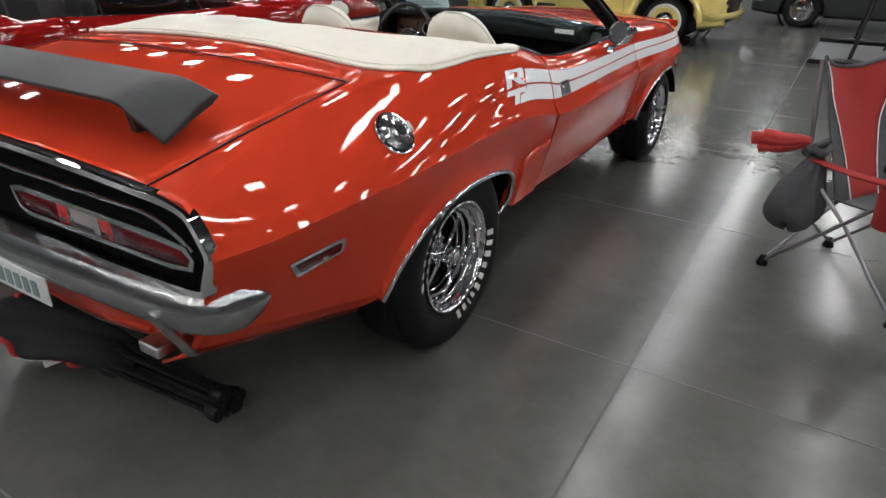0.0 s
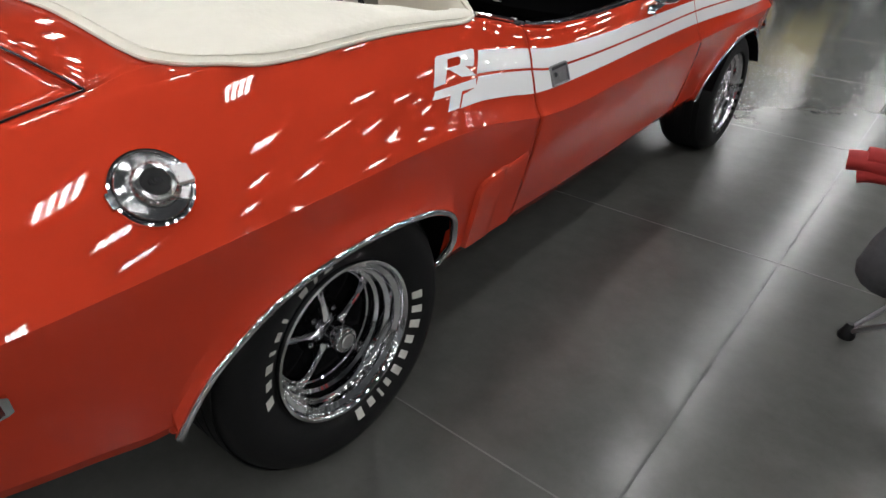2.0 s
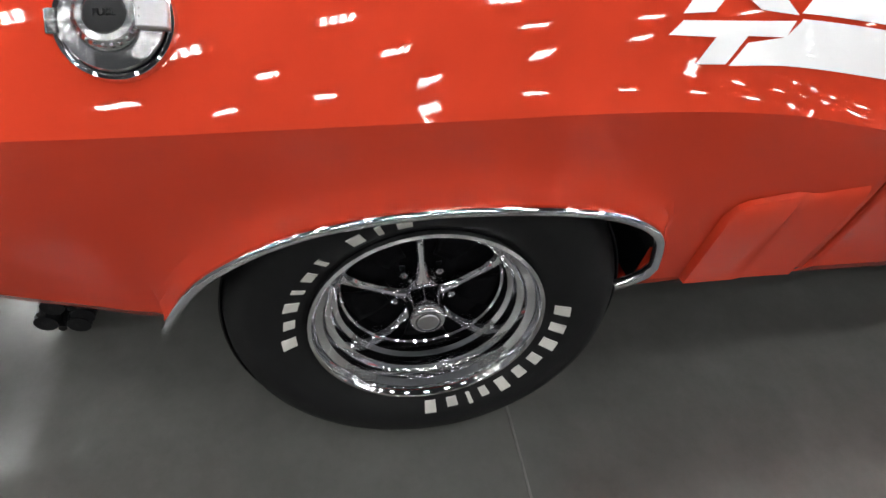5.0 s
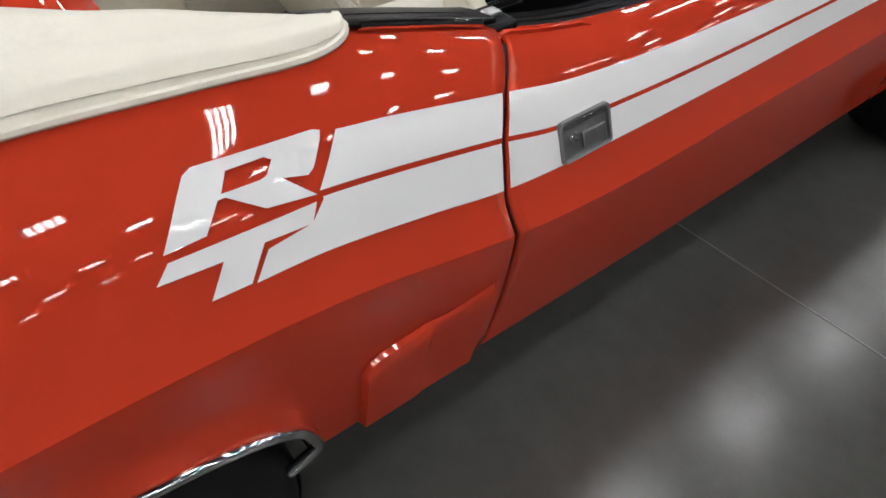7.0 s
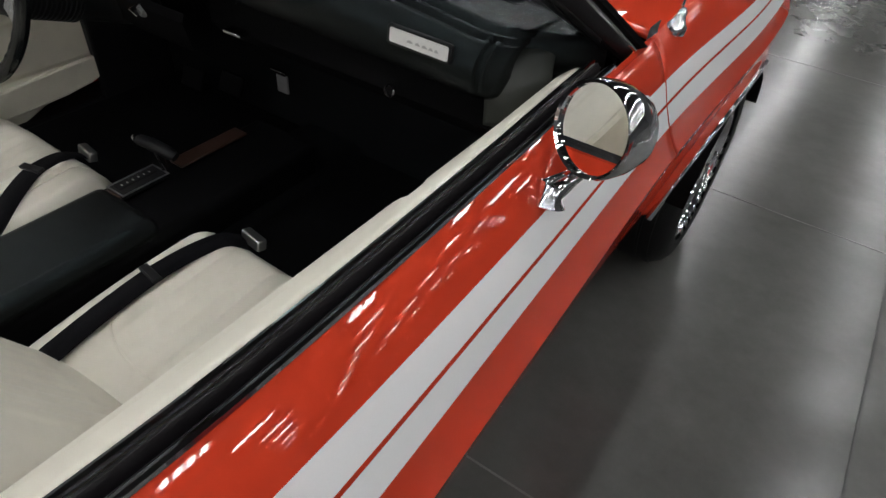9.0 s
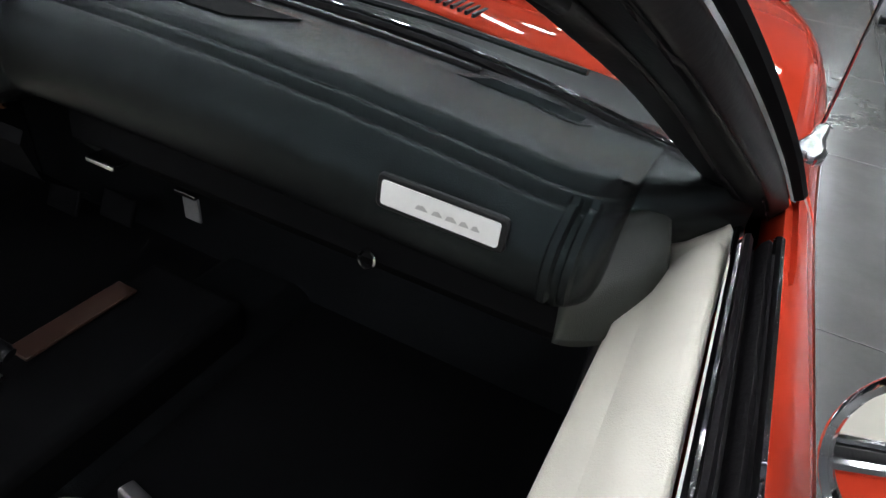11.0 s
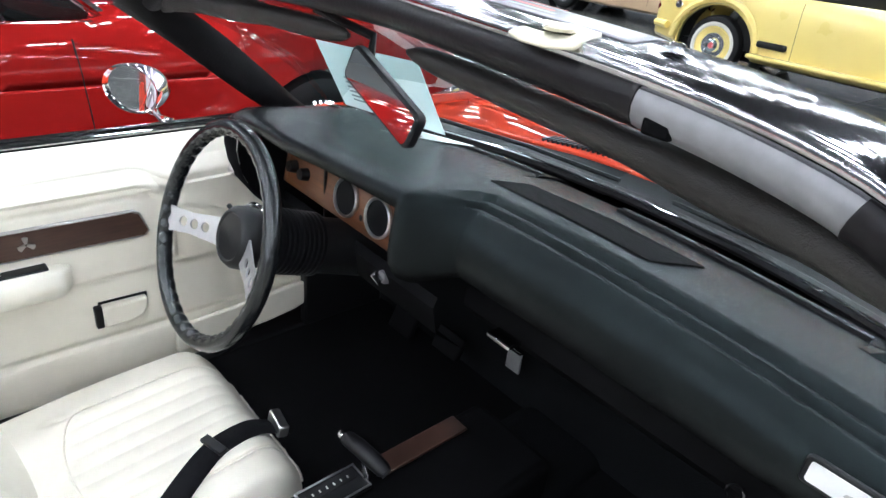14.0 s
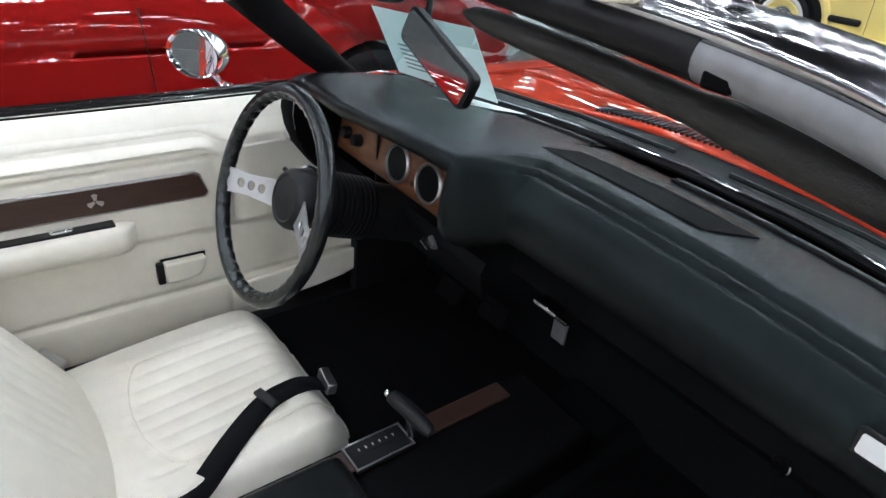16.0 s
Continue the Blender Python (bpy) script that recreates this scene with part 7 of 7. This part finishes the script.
    # ends
    for s in (1, -1):
        u = s * L / 2
        zt = belt(u)
        link("end_panel", [(u - s * 0.01, y * half(u, z), z) for z in (0.36, zt + 0.01) for y in (-1, 1)], [(0, 1, 3, 2)], paint if s < 0 else SATINBLACK, ob, solid=0.02)
        pts = [(u - s * 0.22, -W / 2 * 0.97, 0.47), (u - s * 0.03, -W / 2 * 0.88, 0.47), (u + s * 0.06, -W / 2 * 0.5, 0.47), (u + s * 0.07, 0, 0.47), (u + s * 0.06, W / 2 * 0.5, 0.47), (u - s * 0.03, W / 2 * 0.88, 0.47), (u - s * 0.22, W / 2 * 0.97, 0.47)]
        link("bumper", *tube(pts, 0.045, 8, flat=1.0), CHROME if name != "jeep_car" else paint, ob, "bumper")
        for y in (-1, 1):
            link("lamp_unit", *lathe([(0.085, -0.04), (0.085, 0.01), (0.07, 0.014), (0, 0.02)], 24, axis_pose((u, y * W * 0.38, 0.66), (s, 0, 0), (0, 1, 0))), CHROME if s > 0 else LENS, ob, "round lamp")
    # windscreen with bright frame
    if wind:
        a, b, h = wind
        zb2 = belt(a)
        fr = [(a, -W * 0.40, zb2 + 0.02), (b, -W * 0.36, h), (b, W * 0.36, h), (a, W * 0.40, zb2 + 0.02)]
        link("windscreen_frame", *tube([Vector(p) for p in fr[:2]] + [Vector(fr[1]).lerp(Vector(fr[2]), t) for t in lin(0.1, 0.9, 6)] + [Vector(p) for p in fr[2:]], 0.016, 8), CHROME, ob, "bright windscreen frame")
        g = link("windscreen", fr, [(0, 1, 2, 3)], CLEAR, ob, "clear windscreen")
        g.visible_shadow = False
        for s in (1, -1):
            link("vent_window_post", *tube([(a - 0.33, s * W * 0.41, zb2), (b - 0.06, s * W * 0.375, h - 0.06)], 0.009, 6), CHROME, ob, "bright vent-window post")
            g = link("side_glass", [(a - 0.02, s * W * 0.41, zb2), (b, s * W * 0.37, h - 0.03), (b - 0.75, s * W * 0.37, h - 0.02), (a - 1.1, s * W * 0.41, zb2)], [(0, 1, 2, 3)], DARKGLASS, ob, "dark side glass", solid=0.004)
    if top:
        u0, u1, h, mt = top
        v, f = grid(lambda u, q: (u, math.sin((q - 0.5) * math.pi) * (W * 0.42), (belt(u) + 0.02) + (h - belt(u)) * max(0, math.cos((q - 0.5) * math.pi)) ** 0.4), [u0, u0 + 0.06, u0 + 0.2] + lin(u0 + 0.4, u1 - 0.2, 8) + [u1], lin(0, 1, 21))
        link("soft_top", v, f, mt, ob, "dark soft top", solid=0.01)
    return ob


def must_belt(u):
    return interp(u, [-2.33, -1.9, -1.0, -0.3, 0.35, 1.2, 2.0, 2.33], [0.84, 0.90, 0.93, 0.90, 0.905, 0.90, 0.88, 0.80])


m1 = parked_car("red_coupe", "bright red classic car with chrome trim, parked alongside", RED, Matrix.Translation((-2.98, 1.42, 0)) @ pose(0, 0, 0, 0, 0, 90), 4.66, 1.80, (-1.38, 1.36), must_belt, 0.05, (-1.2, 0.42), seam=(0.31, -0.86), wind=(0.46, 0.05, 1.27), crease=0.738)
# pressed body line and aerial of the red car
for s in (1, -1):
    link("body_line", *tube([(u, s * 0.89, 0.50 + 0.01 * u) for u in lin(-0.9, 0.9, 20)], 0.010, 6, flat=0.5), RED, m1, "pressed body line")
link("aerial_foot", *lathe([(0.018, 0), (0.014, 0.03), (0.004, 0.05), (0.002, 0.5), (0, 0.5)], 12, pose(0.62, -0.80, 0.93)), CHROME, m1, "chrome aerial")


def jeep_belt(u):
    return interp(u, [-2.2, -1.9, -1.2, -0.6, 1.0, 1.9, 2.15], [0.80, 0.90, 0.95, 0.97, 0.98, 0.98, 0.95])


jp = parked_car("jeep_car", "pale yellow vintage open car with whitewall tyres and dark soft top", YELLOW, Matrix.Translation((-1.85, 9.52, 0)), 4.35, 1.62, (-1.325, 1.315), jeep_belt, 0.03, (-1.1, 0.75), wr=0.34, low=0.30, seam=(-0.42, 0.66), white=True, top=(-1.35, 0.72, 1.58, SATINBLACK), arch_r=0.49, wind=(0.78, 0.62, 1.50))
for s in (1, -1):
    # fender flares, steps, vents and filler
    for w in (-1.325, 1.315):
        pts = [(w + 0.53 * math.cos(a), s * 0.80, 0.34 + 0.51 * math.sin(a)) for a in lin(0.05, math.pi - 0.05, 20)]
        link("fender_flare", *tube(pts, 0.06, 8, flat=0.8), YELLOW, jp, "yellow fender flare")
    link("step_pad", *box(-0.62, s * 0.83, 0.47, 0.34, 0.05, 0.07), BLACK, jp, "black oval step pad", bevel=0.03, seg=3)
    link("body_vent", *box(-1.25, s * 0.79, 0.90, 0.30, 0.03, 0.04), BLACK, jp, "dark vent slot", bevel=0.01)
    link("fuel_filler", *lathe([(0.05, 0), (0.045, 0.03), (0.0, 0.035)], 20, axis_pose((-1.86, s * 0.76, 0.72), (0, s, 0.2), (1, 0, 0))), CHROME, jp, "round filler cap")
    link("running_board", *box(0.0, s * 0.82, 0.33, 1.7, 0.16, 0.05), YELLOW, jp, "yellow running board", bevel=0.02)
    link("front_fender_front", *box(1.93, s * 0.62, 0.58, 0.42, 0.34, 0.40), YELLOW, jp, "yellow front fender end", bevel=0.10, seg=4)
for i in range(7):
    link("grille_bar", *box(2.14, -0.30 + i * 0.10, 0.62, 0.05, 0.035, 0.42), YELLOW, jp, "yellow grille bar", bevel=0.01)


def tan_belt(u):
    return interp(u, [-2.5, -1.5, 0, 1.5, 2.5], [0.84, 0.92, 0.94, 0.92, 0.84])


parked_car("beige_sedan", "beige classic sedan with a bright side strip", CREAMPAINT, Matrix.Translation((-6.5, 12.6, 0)), 5.0, 1.85, (-1.4, 1.45), tan_belt, 0.04, (-1.4, 0.6), seam=(0.5, -0.6), chrome_strip=(-2.2, 2.2, 0.70), top=(-1.6, 0.75, 1.45, CREAMPAINT))
parked_car("dark_sedan", "dark parked car at the end of the aisle", SATINBLACK, Matrix.Translation((2.4, 13.8, 0)) @ pose(0, 0, 0, 0, 0, 0), 4.5, 1.8, (-1.35, 1.35), tan_belt, 0.04, (-1.2, 0.5), chrome_strip=(-2.0, 2.0, 0.6))


# ---- folding camp chair beside the car ----
def camp_chair():
    ob = thing("camp_chair", "red and grey folding camp chair with a steel tube frame", "chair")
    A = Vector((1.83, 1.373, 0))
    fw, rt = Vector((0.844, -0.537, 0)), Vector((0.537, 0.844, 0))

    def P(f, r, z):
        return A + fw * f + rt * r + Vector((0, 0, z))
    W, D = 0.50, 0.63

    def tb(name, pts, r=0.0085, mt=TUBE, lb=""):
        return link(name, *tube(pts, r, 10), mt, ob, lb)
    for r, q in ((0.0, 1), (W, -1)):
        tb("front_leg", [P(D, r, 0.02), P(0.33, r + 0.012 * q, 0.32), P(0.06, r + 0.02 * q, 0.54)], lb="grey steel leg tube")
        tb("rear_leg", [P(0, r, 0.02), P(0.28, r - 0.01 * q, 0.30), P(D - 0.10, r, 0.56)], lb="grey steel leg tube")
        tb("back_post", [P(0.10, r + 0.01 * q, 0.42), P(0.08, r + 0.005 * q, 0.60), P(0.03, r, 0.985)], 0.0095, lb="grey steel back post")
        tb("arm_post", [P(D - 0.01, r, 0.03), P(D - 0.06, r, 0.30), P(D - 0.10, r, 0.575)], lb="grey steel arm post")
    for f0, z1 in ((0.0, 0.36), (D, 0.34)):
        for a, b in ((0.0, W), (W, 0.0)):
            tb("cross_brace", [P(f0, a, 0.03), P(f0 + (0.06 if f0 == 0 else -0.10), b, z1)], 0.0075, lb="grey steel cross brace")
    for f0 in (0.0, D):
        for r in (0.0, W):
            v, f = lathe([(0.0, 0.0), (0.026, 0.0), (0.028, 0.012), (0.018, 0.035), (0.011, 0.055), (0, 0.055)], 16, Matrix.Translation(P(f0, r, 0)))
            link("foot", v, f, BLACK, ob, "black plastic foot")

    # seat and back cloth
    def seat(u, t):
        sag = 0.05 * math.sin(u * math.pi) * math.sin(t * math.pi)
        return P(0.06 + 0.49 * t, 0.03 + (W - 0.06) * u, 0.41 + 0.02 * t - sag + 0.004 * math.sin(u * 20 + t * 7))
    v, f = grid(seat, lin(0, 1, 14), lin(0, 1, 14))
    link("seat_cloth", v, f, GREYCLOTH, ob, "grey cloth seat", solid=0.005)

    def backc(u, t):
        top = 0.995 - 0.060 * math.sin(u * math.pi) ** 0.8
        z = 0.40 + (top - 0.40) * t
        hw = interp(t, [0, 0.35, 0.7, 1.0], [0.215, 0.222, 0.236, 0.248])
        r = W / 2 + (u - 0.5) * 2 * hw
        f = 0.24 - 0.20 * t - 0.045 * math.sin(u * math.pi) * (0.3 + 0.7 * t) + 0.010 * math.sin(u * 7 + t * 9) * t * t + 0.006 * math.sin(u * 17 - t * 21) * max(0, t - 0.6)
        return P(f, r, z)

    def edge(t, q):
        """Where red meets grey: a waist."""
        e = smoothy(t, [0, 0.3, 0.55, 0.75, 0.9, 1.0], [0.27, 0.25, 0.19, 0.085, 0.05, 0.055])
        return e if q < 0 else 1 - e
    ts = lin(0, 1, 24)
    for nm, a, b, mt, lb in (("back_panel", lambda t: edge(t, -1), lambda t: edge(t, 1), REDCLOTH, "red cloth back panel"), ("back_side", lambda t: 0.0, lambda t: edge(t, -1), GREYCLOTH, "grey cloth back side"), ("back_side", lambda t: edge(t, 1), lambda t: 1.0, GREYCLOTH, "grey cloth back side")):
        v, f = grid(lambda k, t: backc(a(t) + (b(t) - a(t)) * k, t), lin(0, 1, 12), ts)
        link(nm, v, f, mt, ob, lb, solid=0.006)
    for q in (-1, 1):
        link("piping", *tube([Vector(backc(edge(t, q), t)) + fw * 0.004 for t in ts], 0.003, 6), STRIPE, ob, "white piping")
    link("top_edge", *tube([Vector(backc(u, 1.0)) for u in lin(0, 1, 20)], 0.009, 6), GREYCLOTH, ob, "black bound top edge")
    # arms
    for r in (-0.005, W + 0.005):
        pts = [P(0.10, r, 0.572), P(0.20, r, 0.566), P(0.32, r, 0.560), P(0.45, r, 0.566), P(0.57, r, 0.575)]
        link("arm_strap", *tube(pts, [0.02, 0.024, 0.026, 0.03, 0.026], 10, flat=0.45), REDCLOTH, ob, "red cloth arm rest")
    m = Matrix.Translation(P(0.50, -0.035, 0.40))
    link("cup_holder", *lathe([(0.0, 0.0), (0.045, 0.0), (0.052, 0.01), (0.060, 0.16), (0.056, 0.16), (0.050, 0.02), (0, 0.012)], 24, m), REDCLOTH, ob, "red cloth cup holder")
    m = Matrix.Translation(P(0.50, W + 0.035, 0.40))
    link("cup_holder", *lathe([(0.0, 0.0), (0.045, 0.0), (0.052, 0.01), (0.060, 0.16), (0.056, 0.16), (0.050, 0.02), (0, 0.012)], 24, m), REDCLOTH, ob, "red cloth cup holder")
    return P


P = camp_chair()
# spray bottle in the cup holder
b0 = P(0.50, -0.035, 0.415)
bottle = thing("spray_bottle", "red spray bottle with a black trigger in the cup holder", "bottle")
bottle.location = b0
link("bottle", *lathe([(0, 0), (0.036, 0.0), (0.038, 0.01), (0.038, 0.10), (0.033, 0.135), (0.016, 0.165), (0.014, 0.185), (0, 0.185)], 28), REDINK, bottle, "red plastic bottle")
link("collar", *lathe([(0.017, 0.178), (0.018, 0.20), (0.012, 0.205), (0, 0.205)], 18), BLACK, bottle, "black collar")
link("spray_head", *box(-0.01, 0, 0.225, 0.12, 0.026, 0.035), BLACK, bottle, "black spray head", bevel=0.009, seg=3)
link("trigger", *box(-0.045, 0, 0.195, 0.012, 0.018, 0.05, pose(0, 0, 0, 0, 6, 0)), BLACK, bottle, "black trigger", bevel=0.004)


# grey sack tied to the chair, and a red cloth bundle
def sack():
    ob = thing("carry_sack", "grey cloth sack knotted on the chair's back post", "bag")
    K, B = Vector((1.935, 1.315, 0.585)), Vector((1.895, 1.30, 0.245))
    prof = [(0.0, 0.022), (0.06, 0.034), (0.16, 0.050), (0.28, 0.066), (0.42, 0.083), (0.56, 0.097), (0.70, 0.104), (0.82, 0.098), (0.91, 0.080), (0.97, 0.050), (1.0, 0.012)]
    n = 40
    verts, faces = [], []
    for q, r in prof:
        for k in range(n):
            a = 2 * math.pi * k / n
            w = 1 + 0.09 * math.sin(a * 2 + q * 2.2) + (0.075 * math.sin(a * 7 + q * 3) + 0.05 * math.sin(a * 12 - q * 4)) * (1 - 0.75 * q) + 0.03 * math.sin(a * 5 + q * 13)
            c = K.lerp(B, q) + Vector((-0.012 * math.sin(q * math.pi), 0, 0))
            verts.append(c + Vector((r * w * math.cos(a) * 1.06, r * w * math.sin(a) * 0.82, 0.02 * q * math.sin(a * 3 + 1))))
    for i in range(len(prof) - 1):
        for k in range(n):
            faces.append((i * n + k, (i + 1) * n + k, (i + 1) * n + (k + 1) % n, i * n + (k + 1) % n))
    faces += [tuple(range(n)), tuple(range((len(prof) - 1) * n, len(prof) * n))[::-1]]
    link("sack", verts, faces, GREYCLOTH, ob, smooth=70)
    q = K + Vector((-0.006, -0.004, 0.030))
    link("knot", *tube([q + Vector((0.036 * math.cos(a), 0.030 * math.sin(a), 0.016 * math.sin(2 * a) + 0.012 * math.cos(a))) for a in lin(0, 2 * math.pi, 16)[:-1]], [0.020 + 0.006 * math.sin(k * 2.1) for k in range(15)], 8, closed=True), GREYCLOTH, ob, "knotted neck")
    link("tail", *tube([q + Vector((-0.01, 0, 0)), q + Vector((0.012, -0.012, 0.030)), q + Vector((0.034, -0.008, 0.048)), q + Vector((0.046, 0.004, 0.040))], [0.026, 0.030, 0.022, 0.008], 8, flat=0.6), GREYCLOTH, ob)


sack()
rb = thing("red_cloth_bundle", "folded red cloth tied beside the chair's back post", "cloth")
q = Vector((1.895, 1.315, 0.640))
for dz, ln, w in ((0.0, 0.235, 0.040), (-0.028, 0.20, 0.034), (0.02, 0.19, 0.032)):
    pts = [q + Vector((-t * ln, -0.03 * t, dz * (0.3 + t) - 0.012 * t + 0.004 * math.sin(t * 9))) for t in lin(0, 1, 10)]
    link("fold", *tube(pts, [w * (0.45 + 0.55 * math.sin(min(1, 0.15 + t * 1.1) * math.pi * 0.62)) for t in lin(0, 1, 10)], 12, flat=0.75), REDCLOTH, rb, smooth=60)


# ---- folded chair lying under the rear bumper ----
fc = thing("folded_chair", "folded black camp chair with red trim lying on the floor", "chair")
a, b = Vector((-0.46, -0.95, 0.16)), Vector((0.53, -0.81, 0.07))
for i in range(7):
    o = Vector((0, 0.05 * math.cos(i * 0.9), 0.04 * math.sin(i * 0.9)))
    pa, pb = a.lerp(b, 0.28) + o * 0.8, b + o * 0.9
    link("frame_tube", *tube([pa, pa.lerp(pb, 0.5) + o * 0.2, pb], 0.0095, 8), BLACKTUBE, fc, "black steel tube")
    if i % 2 == 0:
        link("foot", *lathe([(0, 0), (0.026, 0), (0.028, 0.02), (0.02, 0.05), (0.011, 0.06)], 14, axis_pose(pb, (-1, 0, 0.1), (0, 1, 0))), BLACK, fc, "black plastic foot")
def roll(t, ang):
    p = a.lerp(b, t * 0.62)
    r = (0.105 - 0.05 * t) * (1 + 0.18 * math.sin(ang * 3 + t * 8) + 0.10 * math.sin(ang * 7 + t * 19)) * math.sqrt(max(0.03, 1 - (abs(t - 0.5) * 2) ** 6))
    return p + Vector((0, math.cos(ang) * r * 1.2, math.sin(ang) * r))
v, f = grid(roll, lin(0, 1, 30), lin(0, 2 * math.pi, 28), flip=True)
link("rolled_cloth", v, f, MESH, fc, "black rolled seat cloth", smooth=70)
for t, ang, ln in ((0.03, 2.2, 0.16), (0.16, 3.4, 0.14), (0.42, 3.9, 0.16), (0.62, 3.7, 0.12), (0.08, 1.2, 0.12)):
    pts = [roll(min(0.98, t + k * ln), ang + 0.5 * k) + Vector((0, -0.004, 0.004)) for k in lin(0, 1, 8)]
    link("red_trim", *tube(pts, [0.004, 0.014, 0.018, 0.018, 0.016, 0.016, 0.012, 0.004], 8, flat=0.5), REDCLOTH, fc, "red cloth trim")
link("white_tag", *tube([roll(0.40, 4.2) + Vector((0, -0.012, 0.01)), roll(0.47, 4.2) + Vector((0, -0.03, -0.01)), roll(0.52, 4.3) + Vector((0, -0.012, 0.0))], [0.012, 0.02, 0.01], 8, flat=0.5), PLATE, fc, "white cloth tag")

# ---- display at the end of the aisle ----
pf = link("display_mat", *box(3.30, 9.55, 0.008, 3.5, 2.7, 0.016), mat("grey_mat", (0.10, 0.10, 0.105), 0.75, vary=0.15, scale=30, bump=0.3, bscale=200), None, bevel=0.004)
tagged(pf, "flat grey display mat on the floor", "mat")
for y, ln in ((8.27, 3.6), (10.85, 3.6)):
    t = link("display_rail", *box(3.35, y, 0.045, ln, 0.16, 0.06), BLACK, None, bevel=0.012)
    tagged(t, "low black rail edging the display mat", "rail")
for x, y, tx, ty in ((2.02, 8.30, 2.30, 8.9), (2.05, 10.80, 2.3, 10.9)):
    st_ob = thing("sign_stand", "black sign stand with an oval foot", "stand")
    link("foot", *lathe([(0, 0.10), (0.10, 0.10), (0.17, 0.085), (0.185, 0.076)], 28, Matrix.Translation((x, y, 0)) @ Matrix.Diagonal((1.2, 0.8, 1, 1))), BLACK, st_ob, "black oval foot")
    link("pole", *tube([(x, y, 0.09), (tx, ty, 1.9)], 0.026, 10), BLACK, st_ob, "black pole")
bd = thing("display_board", "white display board with grey marks on black legs", "board")
link("panel", *box(3.05, 10.2, 0.72, 1.25, 0.03, 1.0, None), PAPER, bd, "white panel", bevel=0.004)
for x in (2.46, 3.64):
    link("leg", *box(x, 10.2, 0.66, 0.03, 0.04, 1.28), BLACK, bd, "black leg")
for i in range(5):
    link("print_line", *box(2.95, 10.18, 0.95 - i * 0.12, 0.7 - 0.1 * (i % 3), 0.004, 0.02), INK, bd)
mc = thing("motorcycle", "orange motorcycle with a dark engine on the display mat", "motorcycle")
link("engine", *box(3.05, 8.95, 0.42, 0.34, 0.30, 0.36), SATINBLACK, mc, "dark engine block", bevel=0.05, seg=3)
for i in range(6):
    link("cooling_fin", *box(2.90, 8.95, 0.50 + i * 0.03, 0.30, 0.30, 0.010), DULLCHROME, mc)
link("air_filter", *lathe([(0, 0.06), (0.07, 0.06), (0.09, 0.04), (0.09, -0.04), (0, -0.04)], 24, axis_pose((2.88, 8.78, 0.52), (0, -1, 0))), DULLCHROME, mc, "dull round filter")
link("fuel_tank", *tube([(2.85, 8.95, 0.78), (3.05, 8.95, 0.86), (3.4, 8.95, 0.88), (3.75, 8.95, 0.80)], [0.06, 0.15, 0.17, 0.08], 16), ORANGE, mc, "orange fuel tank")
for x in (2.55, 4.05):
    wh = link("wheel", *lathe([(0.20, -0.05), (0.31, -0.05), (0.33, 0.0), (0.31, 0.05), (0.20, 0.05), (0.19, 0.0), (0.20, -0.05)], 36, axis_pose((x, 8.95, 0.345), (0, 1, 0))), RUBBER, mc, "black motorcycle wheel")
    for k in range(8):
        an = k * math.pi / 4
        link("wire_spoke", *tube([(x, 8.95, 0.345), (x + 0.2 * math.cos(an), 8.95, 0.345 + 0.2 * math.sin(an))], 0.006, 5), CHROME, wh)
link("fork", *tube([(4.05, 8.95, 0.345), (3.75, 8.95, 0.95)], 0.025, 8), CHROME, mc, "chrome fork")
link("handlebar", *tube([(3.70, 8.62, 1.02), (3.76, 8.95, 0.96), (3.70, 9.28, 1.02)], 0.014, 8), CHROME, mc, "chrome handlebar")
link("frame_rail", *tube([(2.55, 8.95, 0.345), (2.95, 8.95, 0.26), (3.4, 8.95, 0.26), (3.72, 8.95, 0.85)], 0.02, 8), BLACKTUBE, mc, "black frame rail")
for y in (8.80, 9.10):
    link("stand_leg", *tube([(3.15, 8.95, 0.27), (3.15, y, 0.020)], 0.012, 8), BLACKTUBE, mc, "black stand leg")
link("seat", *tube([(2.50, 8.95, 0.72), (2.72, 8.95, 0.72), (2.95, 8.95, 0.76)], [0.07, 0.11, 0.06], 12, flat=0.6), BLACK, mc, "black seat")
